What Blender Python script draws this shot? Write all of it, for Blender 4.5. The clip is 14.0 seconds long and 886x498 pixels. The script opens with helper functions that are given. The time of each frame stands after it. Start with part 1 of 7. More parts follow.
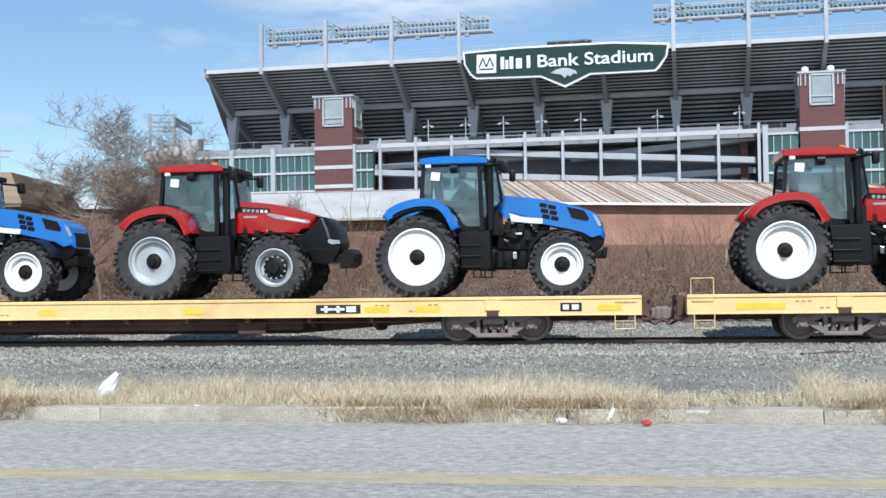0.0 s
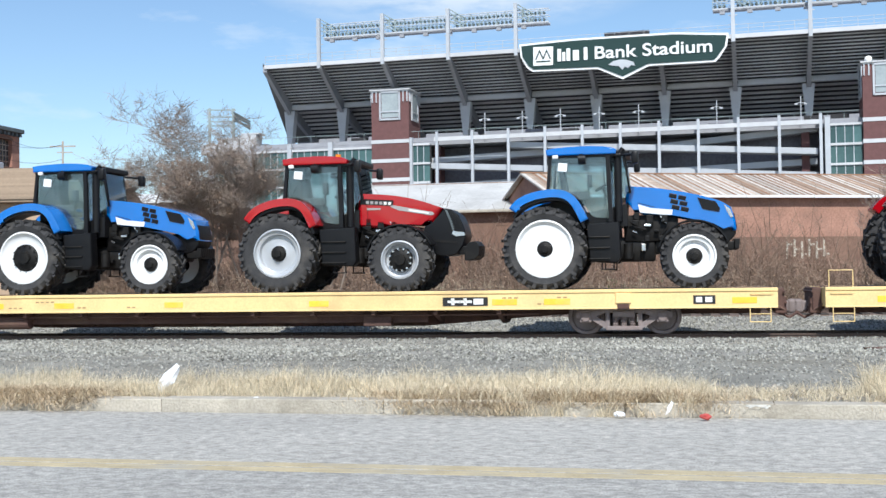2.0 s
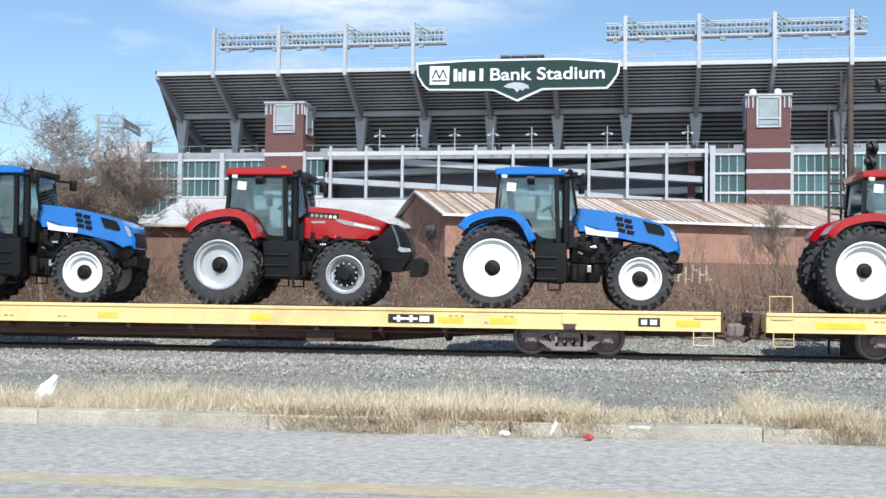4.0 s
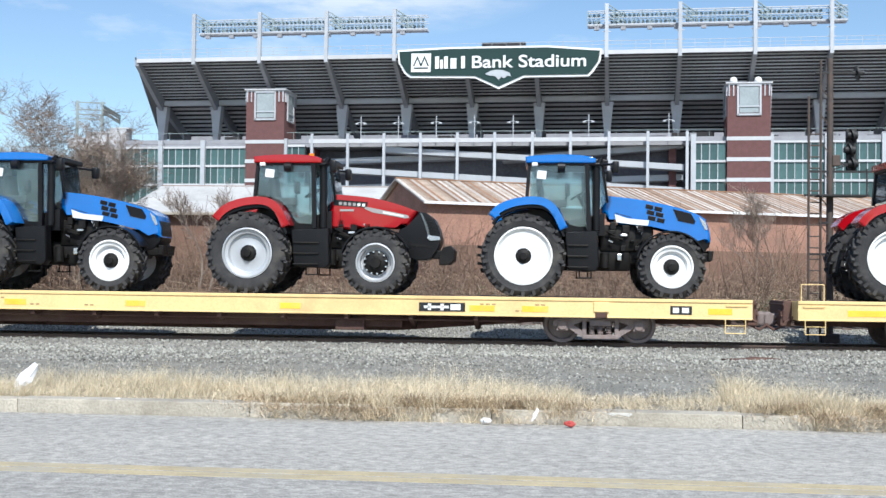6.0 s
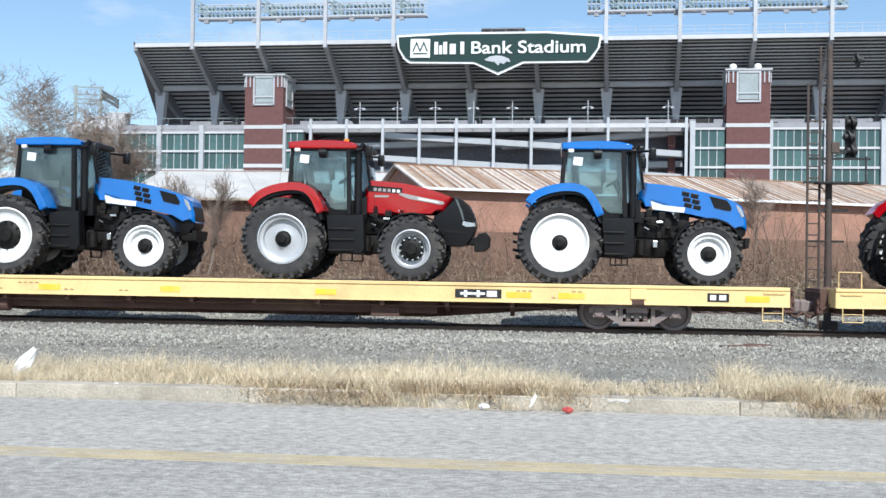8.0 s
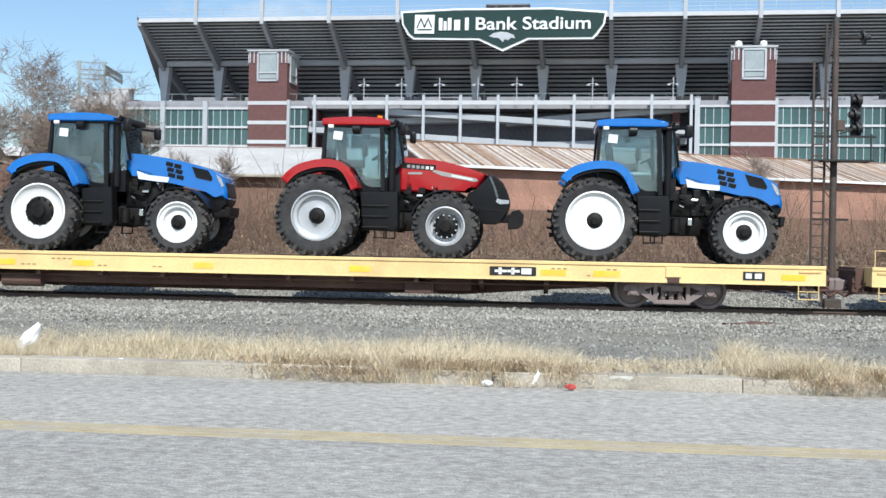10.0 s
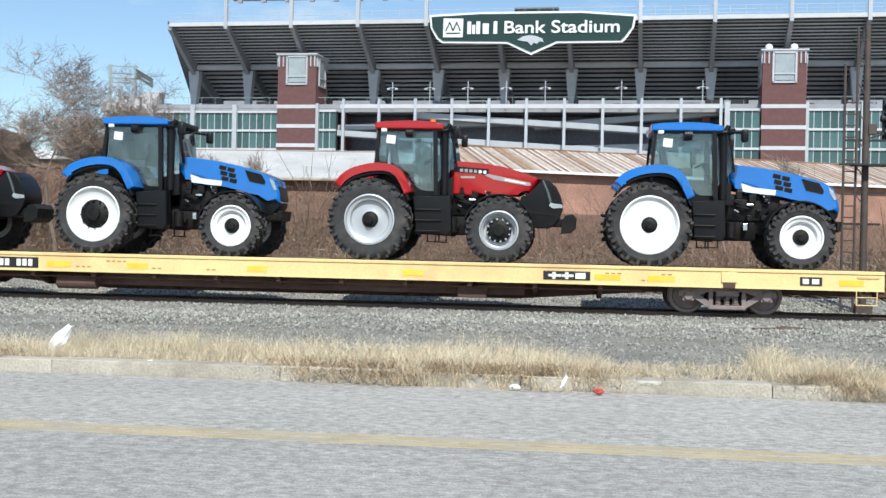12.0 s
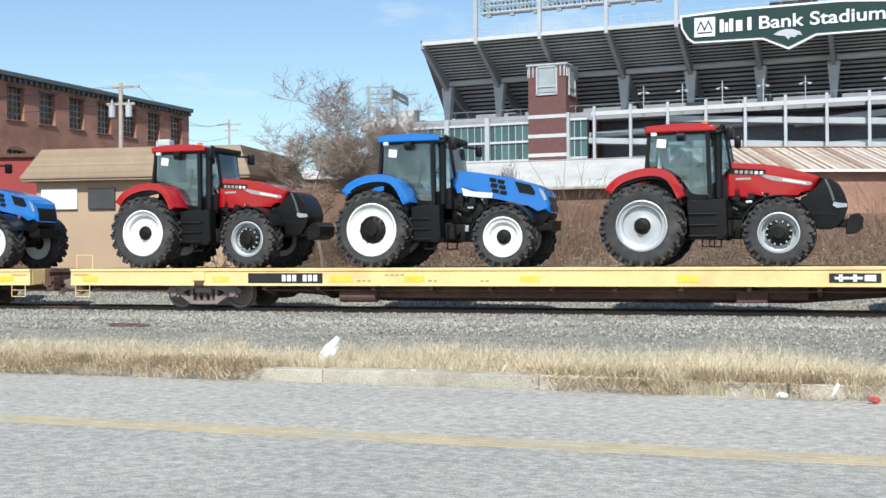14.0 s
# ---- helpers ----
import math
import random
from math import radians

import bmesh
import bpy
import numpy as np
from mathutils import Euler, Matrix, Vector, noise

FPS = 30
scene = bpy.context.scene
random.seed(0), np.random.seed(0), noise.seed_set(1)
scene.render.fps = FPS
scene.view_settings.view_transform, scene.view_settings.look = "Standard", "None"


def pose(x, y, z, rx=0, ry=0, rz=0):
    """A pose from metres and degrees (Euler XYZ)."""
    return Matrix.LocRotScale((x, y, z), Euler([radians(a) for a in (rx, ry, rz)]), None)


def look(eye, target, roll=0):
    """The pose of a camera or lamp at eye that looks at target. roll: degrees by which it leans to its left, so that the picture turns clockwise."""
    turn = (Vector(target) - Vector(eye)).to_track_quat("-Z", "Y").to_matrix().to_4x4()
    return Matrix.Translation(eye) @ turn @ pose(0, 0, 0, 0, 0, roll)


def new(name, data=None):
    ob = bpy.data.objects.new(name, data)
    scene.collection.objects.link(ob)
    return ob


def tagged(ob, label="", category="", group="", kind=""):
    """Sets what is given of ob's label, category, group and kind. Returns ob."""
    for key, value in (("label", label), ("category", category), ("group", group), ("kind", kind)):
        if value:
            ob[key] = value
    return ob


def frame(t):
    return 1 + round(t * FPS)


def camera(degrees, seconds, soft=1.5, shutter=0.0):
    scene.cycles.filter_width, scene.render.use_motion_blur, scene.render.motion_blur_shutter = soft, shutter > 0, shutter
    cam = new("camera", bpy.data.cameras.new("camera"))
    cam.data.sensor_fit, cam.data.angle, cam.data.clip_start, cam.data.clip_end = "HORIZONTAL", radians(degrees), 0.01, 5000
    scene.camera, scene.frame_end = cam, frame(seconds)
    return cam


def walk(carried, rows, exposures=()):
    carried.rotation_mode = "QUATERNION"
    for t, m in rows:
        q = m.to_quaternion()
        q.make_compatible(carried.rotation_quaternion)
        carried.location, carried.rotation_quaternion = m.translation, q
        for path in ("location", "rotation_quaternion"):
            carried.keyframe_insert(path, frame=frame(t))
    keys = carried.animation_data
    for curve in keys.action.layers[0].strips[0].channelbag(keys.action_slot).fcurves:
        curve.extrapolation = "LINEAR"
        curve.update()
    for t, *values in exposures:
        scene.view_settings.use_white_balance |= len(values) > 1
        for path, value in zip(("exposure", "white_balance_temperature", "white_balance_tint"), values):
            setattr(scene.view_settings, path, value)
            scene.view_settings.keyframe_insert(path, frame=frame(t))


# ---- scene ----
cam = camera(42.16, 14.0, soft=1.5)
EYE = (0.0, 0.0, 1.70)
# seconds, yaw, pitch, roll of the panning camera
TURNS = [
    (0, -0.000, 1.742, 0.737),
    (0.5, 1.563, 3.752, 0.867),
    (1, 0.614, 2.210, 1.745),
    (1.5, 2.032, 1.532, 1.026),
    (2, 2.829, 1.435, 0.741),
    (2.5, 3.337, 1.946, -0.146),
    (3, 0.359, 2.273, -0.770),
    (5.5, -3.486, 1.980, -0.770),
    (6, -3.558, 1.670, -0.735),
    (6.5, -3.843, 1.244, -0.880),
    (7, -3.702, 1.083, -0.944),
    (7.5, -3.658, 1.129, -0.867),
    (8, -3.630, 0.971, -0.912),
    (10.5, -3.290, -0.331, -1.241),
    (11, -2.839, -0.367, -1.252),
    (11.5, -2.469, -0.244, -1.299),
    (12, -2.056, -0.041, -1.286),
    (12.5, -2.144, -0.029, -1.212),
    (13, -1.465, -0.118, -1.301),
    (13.5, 4.296, 0.564, -0.298),
    (14, 10.600, 0.293, 0.393),
]
walk(cam, [(t, pose(*EYE, 90 + p, r, y)) for t, y, p, r in TURNS],
     exposures=[(0.0, 0.17, 6100, 7), (1.0, 0.30, 6240, 7), (6.5, 0.36, 6260, 7), (8.2, 0.36, 6300, 7), (10.3, 0.27, 6350, 6), (13.0, 0.30, 6400, 5), (14.0, 0.36, 6500, 5)])

# ---- light ----
SUN_TO = Vector((0.06, -0.67, 0.735)).normalized()
world = bpy.data.worlds.new("sky")
scene.world = world
world.use_nodes = True
wn = world.node_tree
wn.nodes.clear()
w_out = wn.nodes.new("ShaderNodeOutputWorld")
w_bg = wn.nodes.new("ShaderNodeBackground")
w_sky = wn.nodes.new("ShaderNodeTexSky")
w_sky.sky_type = "NISHITA"
w_sky.sun_disc = False
w_sky.sun_elevation = math.asin(SUN_TO.z)
w_sky.sun_rotation = math.atan2(SUN_TO.x, SUN_TO.y)
w_sky.air_density, w_sky.dust_density, w_sky.ozone_density = 1.0, 0.5, 3.0
w_bg.inputs["Strength"].default_value = 0.12
# thin high cloud, mixed into the sky by direction
w_tc = wn.nodes.new("ShaderNodeTexCoord")
w_map = wn.nodes.new("ShaderNodeMapping")
w_map.inputs["Scale"].default_value = (3.0, 3.0, 11.0)
w_noise = wn.nodes.new("ShaderNodeTexNoise")
w_noise.inputs["Scale"].default_value = 1.6
w_noise.inputs["Detail"].default_value = 7.0
w_noise.inputs["Roughness"].default_value = 0.58
w_ramp = wn.nodes.new("ShaderNodeValToRGB")
w_ramp.color_ramp.elements[0].position, w_ramp.color_ramp.elements[0].color = 0.56, (0.0, 0.0, 0.0, 1)
w_ramp.color_ramp.elements[1].position, w_ramp.color_ramp.elements[1].color = 0.78, (0.75, 0.75, 0.75, 1)
w_mix = wn.nodes.new("ShaderNodeMix")
w_mix.data_type = "RGBA"
w_mix.inputs["B"].default_value = (6.4, 6.7, 7.0, 1)
wn.links.new(w_tc.outputs["Generated"], w_map.inputs["Vector"])
wn.links.new(w_map.outputs["Vector"], w_noise.inputs["Vector"])
wn.links.new(w_noise.outputs["Fac"], w_ramp.inputs["Fac"])
# a drifting bank of fair-weather cloud low over the stadium
w_bank = wn.nodes.new("ShaderNodeMapping")
w_bank.inputs["Scale"].default_value = (1 / 0.20, 0.0, 1 / 0.060)
w_bank.inputs["Location"].default_value = (0.03 / 0.20, 0.0, -0.265 / 0.060)
w_len = wn.nodes.new("ShaderNodeVectorMath")
w_len.operation = "LENGTH"
w_near = wn.nodes.new("ShaderNodeMapRange")
w_near.inputs["From Min"].default_value, w_near.inputs["From Max"].default_value = 1.0, 0.25
w_puff = wn.nodes.new("ShaderNodeTexNoise")
w_puff.inputs["Scale"].default_value, w_puff.inputs["Detail"].default_value = 5.5, 8.0
w_puff.inputs["Roughness"].default_value = 0.6
w_soft = wn.nodes.new("ShaderNodeMapRange")
w_soft.inputs["From Min"].default_value, w_soft.inputs["From Max"].default_value = 0.30, 0.58
w_both = wn.nodes.new("ShaderNodeMath")
w_both.operation = "MULTIPLY"
w_max = wn.nodes.new("ShaderNodeMath")
w_max.operation = "MAXIMUM"
wn.links.new(w_tc.outputs["Generated"], w_bank.inputs["Vector"])
wn.links.new(w_bank.outputs["Vector"], w_len.inputs[0])
wn.links.new(w_len.outputs["Value"], w_near.inputs["Value"])
wn.links.new(w_map.outputs["Vector"], w_puff.inputs["Vector"])
wn.links.new(w_puff.outputs["Fac"], w_soft.inputs["Value"])
wn.links.new(w_near.outputs["Result"], w_both.inputs[0])
wn.links.new(w_soft.outputs["Result"], w_both.inputs[1])
wn.links.new(w_ramp.outputs["Color"], w_max.inputs[0])
wn.links.new(w_both.outputs[0], w_max.inputs[1])
wn.links.new(w_max.outputs[0], w_mix.inputs["Factor"])
wn.links.new(w_sky.outputs["Color"], w_mix.inputs["A"])
wn.links.new(w_mix.outputs["Result"], w_bg.inputs["Color"])
wn.links.new(w_bg.outputs["Background"], w_out.inputs["Surface"])

sun = new("sun", bpy.data.lights.new("sun", "SUN"))
sun.data.energy, sun.data.angle, sun.data.color = 4.2, radians(0.6), (1.0, 0.97, 0.93)
sun.matrix_world = look(SUN_TO * 200, (0, 0, 0))


# ---- materials ----
def mat(name, col, rough=0.6, metal=0.0, vary=0.18, scale=6.0, fine=60.0, bump=0.15, tint=None, stain=0.0, coat=0.0, by_piece=0.0, spec=0.5):
    """A procedural surface: base colour varied at two scales, stains towards a tint, fine relief."""
    m = bpy.data.materials.new(name)
    m.use_nodes = True
    nt = m.node_tree
    n, l = nt.nodes, nt.links
    b = n["Principled BSDF"]
    b.inputs["Roughness"].default_value = rough
    b.inputs["Metallic"].default_value = metal
    b.inputs["Coat Weight"].default_value = coat
    b.inputs["Specular IOR Level"].default_value = spec
    tc = n.new("ShaderNodeTexCoord")
    big = n.new("ShaderNodeTexNoise")
    big.inputs["Scale"].default_value, big.inputs["Detail"].default_value = scale, 6.0
    small = n.new("ShaderNodeTexNoise")
    small.inputs["Scale"].default_value, small.inputs["Detail"].default_value = fine, 4.0
    for q in (big, small):
        l.new(tc.outputs["Object"], q.inputs["Vector"])
    add = n.new("ShaderNodeMath")
    add.operation = "MULTIPLY_ADD"
    add.inputs[1].default_value, add.inputs[2].default_value = 0.6, 0.0
    l.new(small.outputs["Fac"], add.inputs[0])
    add2 = n.new("ShaderNodeMath")
    add2.operation = "MULTIPLY_ADD"
    add2.inputs[1].default_value = 0.7
    l.new(big.outputs["Fac"], add2.inputs[0])
    l.new(add.outputs[0], add2.inputs[2])
    mr = n.new("ShaderNodeMapRange")
    mr.inputs["From Min"].default_value, mr.inputs["From Max"].default_value = 0.40, 0.90
    mr.inputs["To Min"].default_value, mr.inputs["To Max"].default_value = 1 - vary, 1 + vary
    l.new(add2.outputs[0], mr.inputs["Value"])
    val = mr.outputs["Result"]
    if by_piece:
        oi = n.new("ShaderNodeObjectInfo")
        geo = n.new("ShaderNodeNewGeometry")
        s1 = n.new("ShaderNodeMath")
        s1.operation = "ADD"
        l.new(oi.outputs["Random"], s1.inputs[0])
        l.new(geo.outputs["Random Per Island"], s1.inputs[1])
        s2 = n.new("ShaderNodeMath")
        s2.operation = "FRACT"
        l.new(s1.outputs[0], s2.inputs[0])
        s3 = n.new("ShaderNodeMapRange")
        s3.inputs["To Min"].default_value, s3.inputs["To Max"].default_value = 1 - by_piece, 1 + by_piece
        l.new(s2.outputs[0], s3.inputs["Value"])
        s4 = n.new("ShaderNodeMath")
        s4.operation = "MULTIPLY"
        l.new(val, s4.inputs[0])
        l.new(s3.outputs["Result"], s4.inputs[1])
        val = s4.outputs[0]
    vm = n.new("ShaderNodeVectorMath")
    vm.operation = "SCALE"
    vm.inputs[0].default_value = col
    l.new(val, vm.inputs["Scale"])
    out = vm.outputs["Vector"]
    if stain:
        st = n.new("ShaderNodeTexNoise")
        st.inputs["Scale"].default_value, st.inputs["Detail"].default_value = scale * 0.45, 8.0
        st.inputs["Roughness"].default_value = 0.65
        l.new(tc.outputs["Object"], st.inputs["Vector"])
        sr = n.new("ShaderNodeMapRange")
        sr.inputs["From Min"].default_value, sr.inputs["From Max"].default_value = 0.48, 0.72
        sr.inputs["To Max"].default_value = stain
        l.new(st.outputs["Fac"], sr.inputs["Value"])
        mx = n.new("ShaderNodeMix")
        mx.data_type = "RGBA"
        l.new(sr.outputs["Result"], mx.inputs["Factor"])
        l.new(out, mx.inputs["A"])
        mx.inputs["B"].default_value = (*(tint or (0.1, 0.07, 0.05)), 1)
        out = mx.outputs["Result"]
    l.new(out, b.inputs["Base Color"])
    if bump:
        bp = n.new("ShaderNodeBump")
        bp.inputs["Strength"].default_value, bp.inputs["Distance"].default_value = bump, 0.02
        l.new(small.outputs["Fac"], bp.inputs["Height"])
        l.new(bp.outputs["Normal"], b.inputs["Normal"])
    return m


def glass_mat(name, col, pale_sheen, rough=0.02):
    """A thin pane: a clear view through, mirror gloss by angle, and uneven pale patches painted in for reflections."""
    m = bpy.data.materials.new(name)
    m.use_nodes = True
    n, l = m.node_tree.nodes, m.node_tree.links
    b = n["Principled BSDF"]
    b.inputs["Base Color"].default_value = (*pale_sheen, 1)
    b.inputs["Roughness"].default_value = 0.35
    tr = n.new("ShaderNodeBsdfTransparent")
    tr.inputs["Color"].default_value = (*col, 1)
    gl = n.new("ShaderNodeBsdfGlossy")
    gl.inputs["Roughness"].default_value = rough
    gl.inputs["Color"].default_value = (0.9, 0.95, 1.0, 1)
    fr = n.new("ShaderNodeFresnel")
    fr.inputs["IOR"].default_value = 1.75
    m1 = n.new("ShaderNodeMixShader")
    l.new(fr.outputs[0], m1.inputs[0])
    l.new(tr.outputs[0], m1.inputs[1])
    l.new(gl.outputs[0], m1.inputs[2])
    tc = n.new("ShaderNodeTexCoord")
    nz = n.new("ShaderNodeTexNoise")
    nz.inputs["Scale"].default_value, nz.inputs["Detail"].default_value = 1.6, 3
    nz.inputs["Roughness"].default_value = 0.65
    l.new(tc.outputs["Object"], nz.inputs["Vector"])
    mr = n.new("ShaderNodeMapRange")
    mr.inputs["From Min"].default_value, mr.inputs["From Max"].default_value = 0.42, 0.68
    mr.inputs["To Min"].default_value, mr.inputs["To Max"].default_value = 0.005, 0.06
    l.new(nz.outputs["Fac"], mr.inputs["Value"])
    mx = n.new("ShaderNodeMixShader")
    l.new(mr.outputs["Result"], mx.inputs[0])
    l.new(m1.outputs[0], mx.inputs[1])
    l.new(b.outputs[0], mx.inputs[2])
    l.new(mx.outputs[0], n["Material Output"].inputs["Surface"])
    return m


def asphalt_mat(base):
    """Old grey asphalt: coarse speckle, worn wheel streaks along the road, patches and fine cracks."""
    m = bpy.data.materials.new("old asphalt")
    m.use_nodes = True
    n, l = m.node_tree.nodes, m.node_tree.links
    b = n["Principled BSDF"]
    b.inputs["Roughness"].default_value = 0.88
    tc = n.new("ShaderNodeTexCoord")
    def noise_at(scale, detail, stretch=(1, 1, 1)):
        mp = n.new("ShaderNodeMapping")
        mp.inputs["Scale"].default_value = stretch
        l.new(tc.outputs["Object"], mp.inputs["Vector"])
        q = n.new("ShaderNodeTexNoise")
        q.inputs["Scale"].default_value, q.inputs["Detail"].default_value = scale, detail
        l.new(mp.outputs["Vector"], q.inputs["Vector"])
        return q.outputs["Fac"]
    speck = noise_at(52, 5)
    streak = noise_at(1.3, 6, (0.16, 2.2, 1))
    patch = noise_at(0.35, 5)
    vor = n.new("ShaderNodeTexVoronoi")
    vor.feature = "DISTANCE_TO_EDGE"
    vor.inputs["Scale"].default_value = 0.33
    warp = n.new("ShaderNodeTexNoise")
    warp.inputs["Scale"].default_value, warp.inputs["Detail"].default_value = 1.5, 5
    l.new(tc.outputs["Object"], warp.inputs["Vector"])
    wa = n.new("ShaderNodeVectorMath")
    wa.operation = "MULTIPLY_ADD"
    wa.inputs[1].default_value = (1.6, 1.6, 1.6)
    l.new(warp.outputs["Color"], wa.inputs[0])
    l.new(tc.outputs["Object"], wa.inputs[2])
    l.new(wa.outputs["Vector"], vor.inputs["Vector"])
    crack = n.new("ShaderNodeMapRange")
    crack.inputs["From Max"].default_value = 0.012
    crack.inputs["To Min"].default_value, crack.inputs["To Max"].default_value = 0.86, 1.0
    l.new(vor.outputs["Distance"], crack.inputs["Value"])
    def rng(v, a, c, lo, hi):
        q = n.new("ShaderNodeMapRange")
        q.inputs["From Min"].default_value, q.inputs["From Max"].default_value = a, c
        q.inputs["To Min"].default_value, q.inputs["To Max"].default_value = lo, hi
        l.new(v, q.inputs["Value"])
        return q.outputs["Result"]
    def mul(x, y):
        q = n.new("ShaderNodeMath")
        q.operation = "MULTIPLY"
        l.new(x, q.inputs[0])
        l.new(y, q.inputs[1])
        return q.outputs[0]
    v = mul(mul(rng(speck, 0.3, 0.7, 0.62, 1.38), mul(rng(streak, 0.3, 0.7, 0.94, 1.06), mul(rng(noise_at(7, 4), 0.3, 0.7, 0.8, 1.2), rng(noise_at(15, 3, (0.7, 1.2, 1)), 0.35, 0.65, 0.8, 1.2)))), mul(rng(patch, 0.3, 0.7, 0.92, 1.08), crack.outputs["Result"]))
    vm = n.new("ShaderNodeVectorMath")
    vm.operation = "SCALE"
    vm.inputs[0].default_value = base
    l.new(v, vm.inputs["Scale"])
    l.new(vm.outputs["Vector"], b.inputs["Base Color"])
    bp = n.new("ShaderNodeBump")
    bp.inputs["Strength"].default_value, bp.inputs["Distance"].default_value = 0.5, 0.012
    l.new(speck, bp.inputs["Height"])
    l.new(bp.outputs["Normal"], b.inputs["Normal"])
    return m


ASPHALT = asphalt_mat((0.385, 0.365, 0.328))
ASPHALT_NEAR = asphalt_mat((0.345, 0.33, 0.30))
YELLOW_LINE = mat("faded yellow line", (0.44, 0.365, 0.23), 0.85, vary=0.25, scale=3, fine=35, tint=(0.37, 0.345, 0.29), stain=0.9)
CONCRETE = mat("weathered concrete", (0.47, 0.425, 0.35), 0.9, vary=0.3, scale=1.9, fine=30, bump=0.6, tint=(0.19, 0.165, 0.125), stain=0.75, by_piece=0.12)
DIRT = mat("grey cinder dirt", (0.225, 0.215, 0.185), 0.95, vary=0.4, scale=0.8, fine=25, bump=0.7, tint=(0.165, 0.145, 0.11), stain=0.75)
BALLAST = mat("ballast bed", (0.235, 0.225, 0.20), 0.95, vary=0.4, scale=2, fine=18, bump=0.9)
STONE = mat("ballast stone", (0.27, 0.262, 0.232), 0.9, vary=0.2, scale=8, by_piece=0.6)
STONE_PALE = mat("pale fresh ballast stone", (0.31, 0.30, 0.262), 0.9, vary=0.2, scale=8, by_piece=0.45)
OLD_BED = mat("rusty old ballast", (0.16, 0.115, 0.09), 0.95, vary=0.35, scale=1.5, fine=18, bump=0.8)
RAIL = mat("rusty rail steel", (0.12, 0.085, 0.07), 0.6, metal=0.5, scale=4)
TIE = mat("creosoted tie", (0.06, 0.05, 0.042), 0.9, scale=5, by_piece=0.2)
GRASS = mat("dry grass", (0.66, 0.565, 0.40), 0.8, vary=0.2, scale=1.2, fine=20, bump=0, by_piece=0.35)
TWIG = mat("bare twigs", (0.235, 0.16, 0.112), 0.9, vary=0.25, scale=1.0, fine=10, bump=0, by_piece=0.35)
BARK = mat("grey bark", (0.21, 0.165, 0.13), 0.9, vary=0.3, scale=4, fine=30, bump=0.5)
DEAD_LEAF = mat("dead leaves", (0.23, 0.15, 0.095), 0.85, vary=0.2, bump=0, by_piece=0.4)
GREEN_LEAF = mat("ivy leaves", (0.06, 0.085, 0.03), 0.6, vary=0.2, bump=0, by_piece=0.4)
CAR_YELLOW = mat("flatcar yellow paint", (0.84, 0.61, 0.28), 0.6, vary=0.14, scale=1.1, fine=22, bump=0.1, tint=(0.56, 0.36, 0.17), stain=0.6)
KERB_PAINT = mat("worn white kerb paint", (0.62, 0.60, 0.55), 0.8, vary=0.2, scale=8, tint=(0.42, 0.38, 0.31), stain=0.8)
PATCH = mat("reflective yellow patch", (0.86, 0.56, 0.05), 0.5, vary=0.15, scale=4, tint=(0.80, 0.58, 0.26), stain=0.6)
STENCIL = mat("faint stencil paint", (0.40, 0.27, 0.13), 0.7)
UNDER = mat("brown underframe", (0.095, 0.05, 0.04), 0.85, vary=0.3, scale=1.5, fine=25, tint=(0.20, 0.13, 0.09), stain=0.6)
TRUCK = mat("rusty truck steel", (0.25, 0.205, 0.195), 0.75, metal=0.2, vary=0.3, scale=3, tint=(0.16, 0.1, 0.07), stain=0.5)
BLACK_PLATE = mat("black stencil panel", (0.015, 0.015, 0.015), 0.6)
WHITE_MARK = mat("white stencil paint", (0.78, 0.77, 0.74), 0.6, vary=0.08)
RED_PAINT = mat("red tractor paint", (0.37, 0.003, 0.009), 0.15, vary=0.12, scale=2, coat=0.5, bump=0.03)
BLUE_PAINT = mat("blue tractor paint", (0.004, 0.145, 0.50), 0.15, vary=0.12, scale=2, coat=0.6, bump=0.03)
BLACK_PLASTIC = mat("black plastic", (0.007, 0.007, 0.008), 0.40, vary=0.25, scale=4, tint=(0.02, 0.018, 0.016), stain=0.3, spec=0.25)
IRON = mat("dark cast iron", (0.010, 0.0095, 0.0095), 0.5, metal=0.2, vary=0.3, scale=5, tint=(0.045, 0.038, 0.03), stain=0.4, spec=0.25)
TYRE = mat("dusty tyre rubber", (0.046, 0.045, 0.046), 0.85, vary=0.35, scale=4, fine=40, bump=0.3, tint=(0.15, 0.135, 0.115), stain=0.5, spec=0.25)
RIM_WHITE = mat("white rim paint", (0.80, 0.80, 0.79), 0.4, vary=0.05, scale=3, coat=0.2)
RIM_SILVER = mat("silver rim paint", (0.50, 0.51, 0.525), 0.38, metal=0.35, vary=0.08, scale=3)
STRIPE_WHITE = mat("white hood stripe", (0.75, 0.78, 0.80), 0.35, vary=0.05)
STRIPE_GREY = mat("grey hood stripe", (0.36, 0.33, 0.32), 0.35, vary=0.1)
CAB_GLASS = glass_mat("cab glass", (0.72, 0.82, 0.83), (0.46, 0.54, 0.57))
SEAT = mat("dark cab trim", (0.05, 0.05, 0.052), 0.8)
PAPER = mat("paper", (0.82, 0.84, 0.85), 0.7, vary=0.04)
LAMP_AMBER = mat("amber lens", (0.75, 0.22, 0.01), 0.25)
CHROME = mat("bright metal", (0.62, 0.63, 0.64), 0.25, metal=0.9, vary=0.1)
BRICK_STADIUM = mat("stadium brick", (0.15, 0.071, 0.068), 0.9, vary=0.2, scale=1.2, fine=12, by_piece=0.08)
STONE_BAND = mat("pale precast band", (0.54, 0.545, 0.56), 0.85, vary=0.1, scale=0.6, by_piece=0.06)
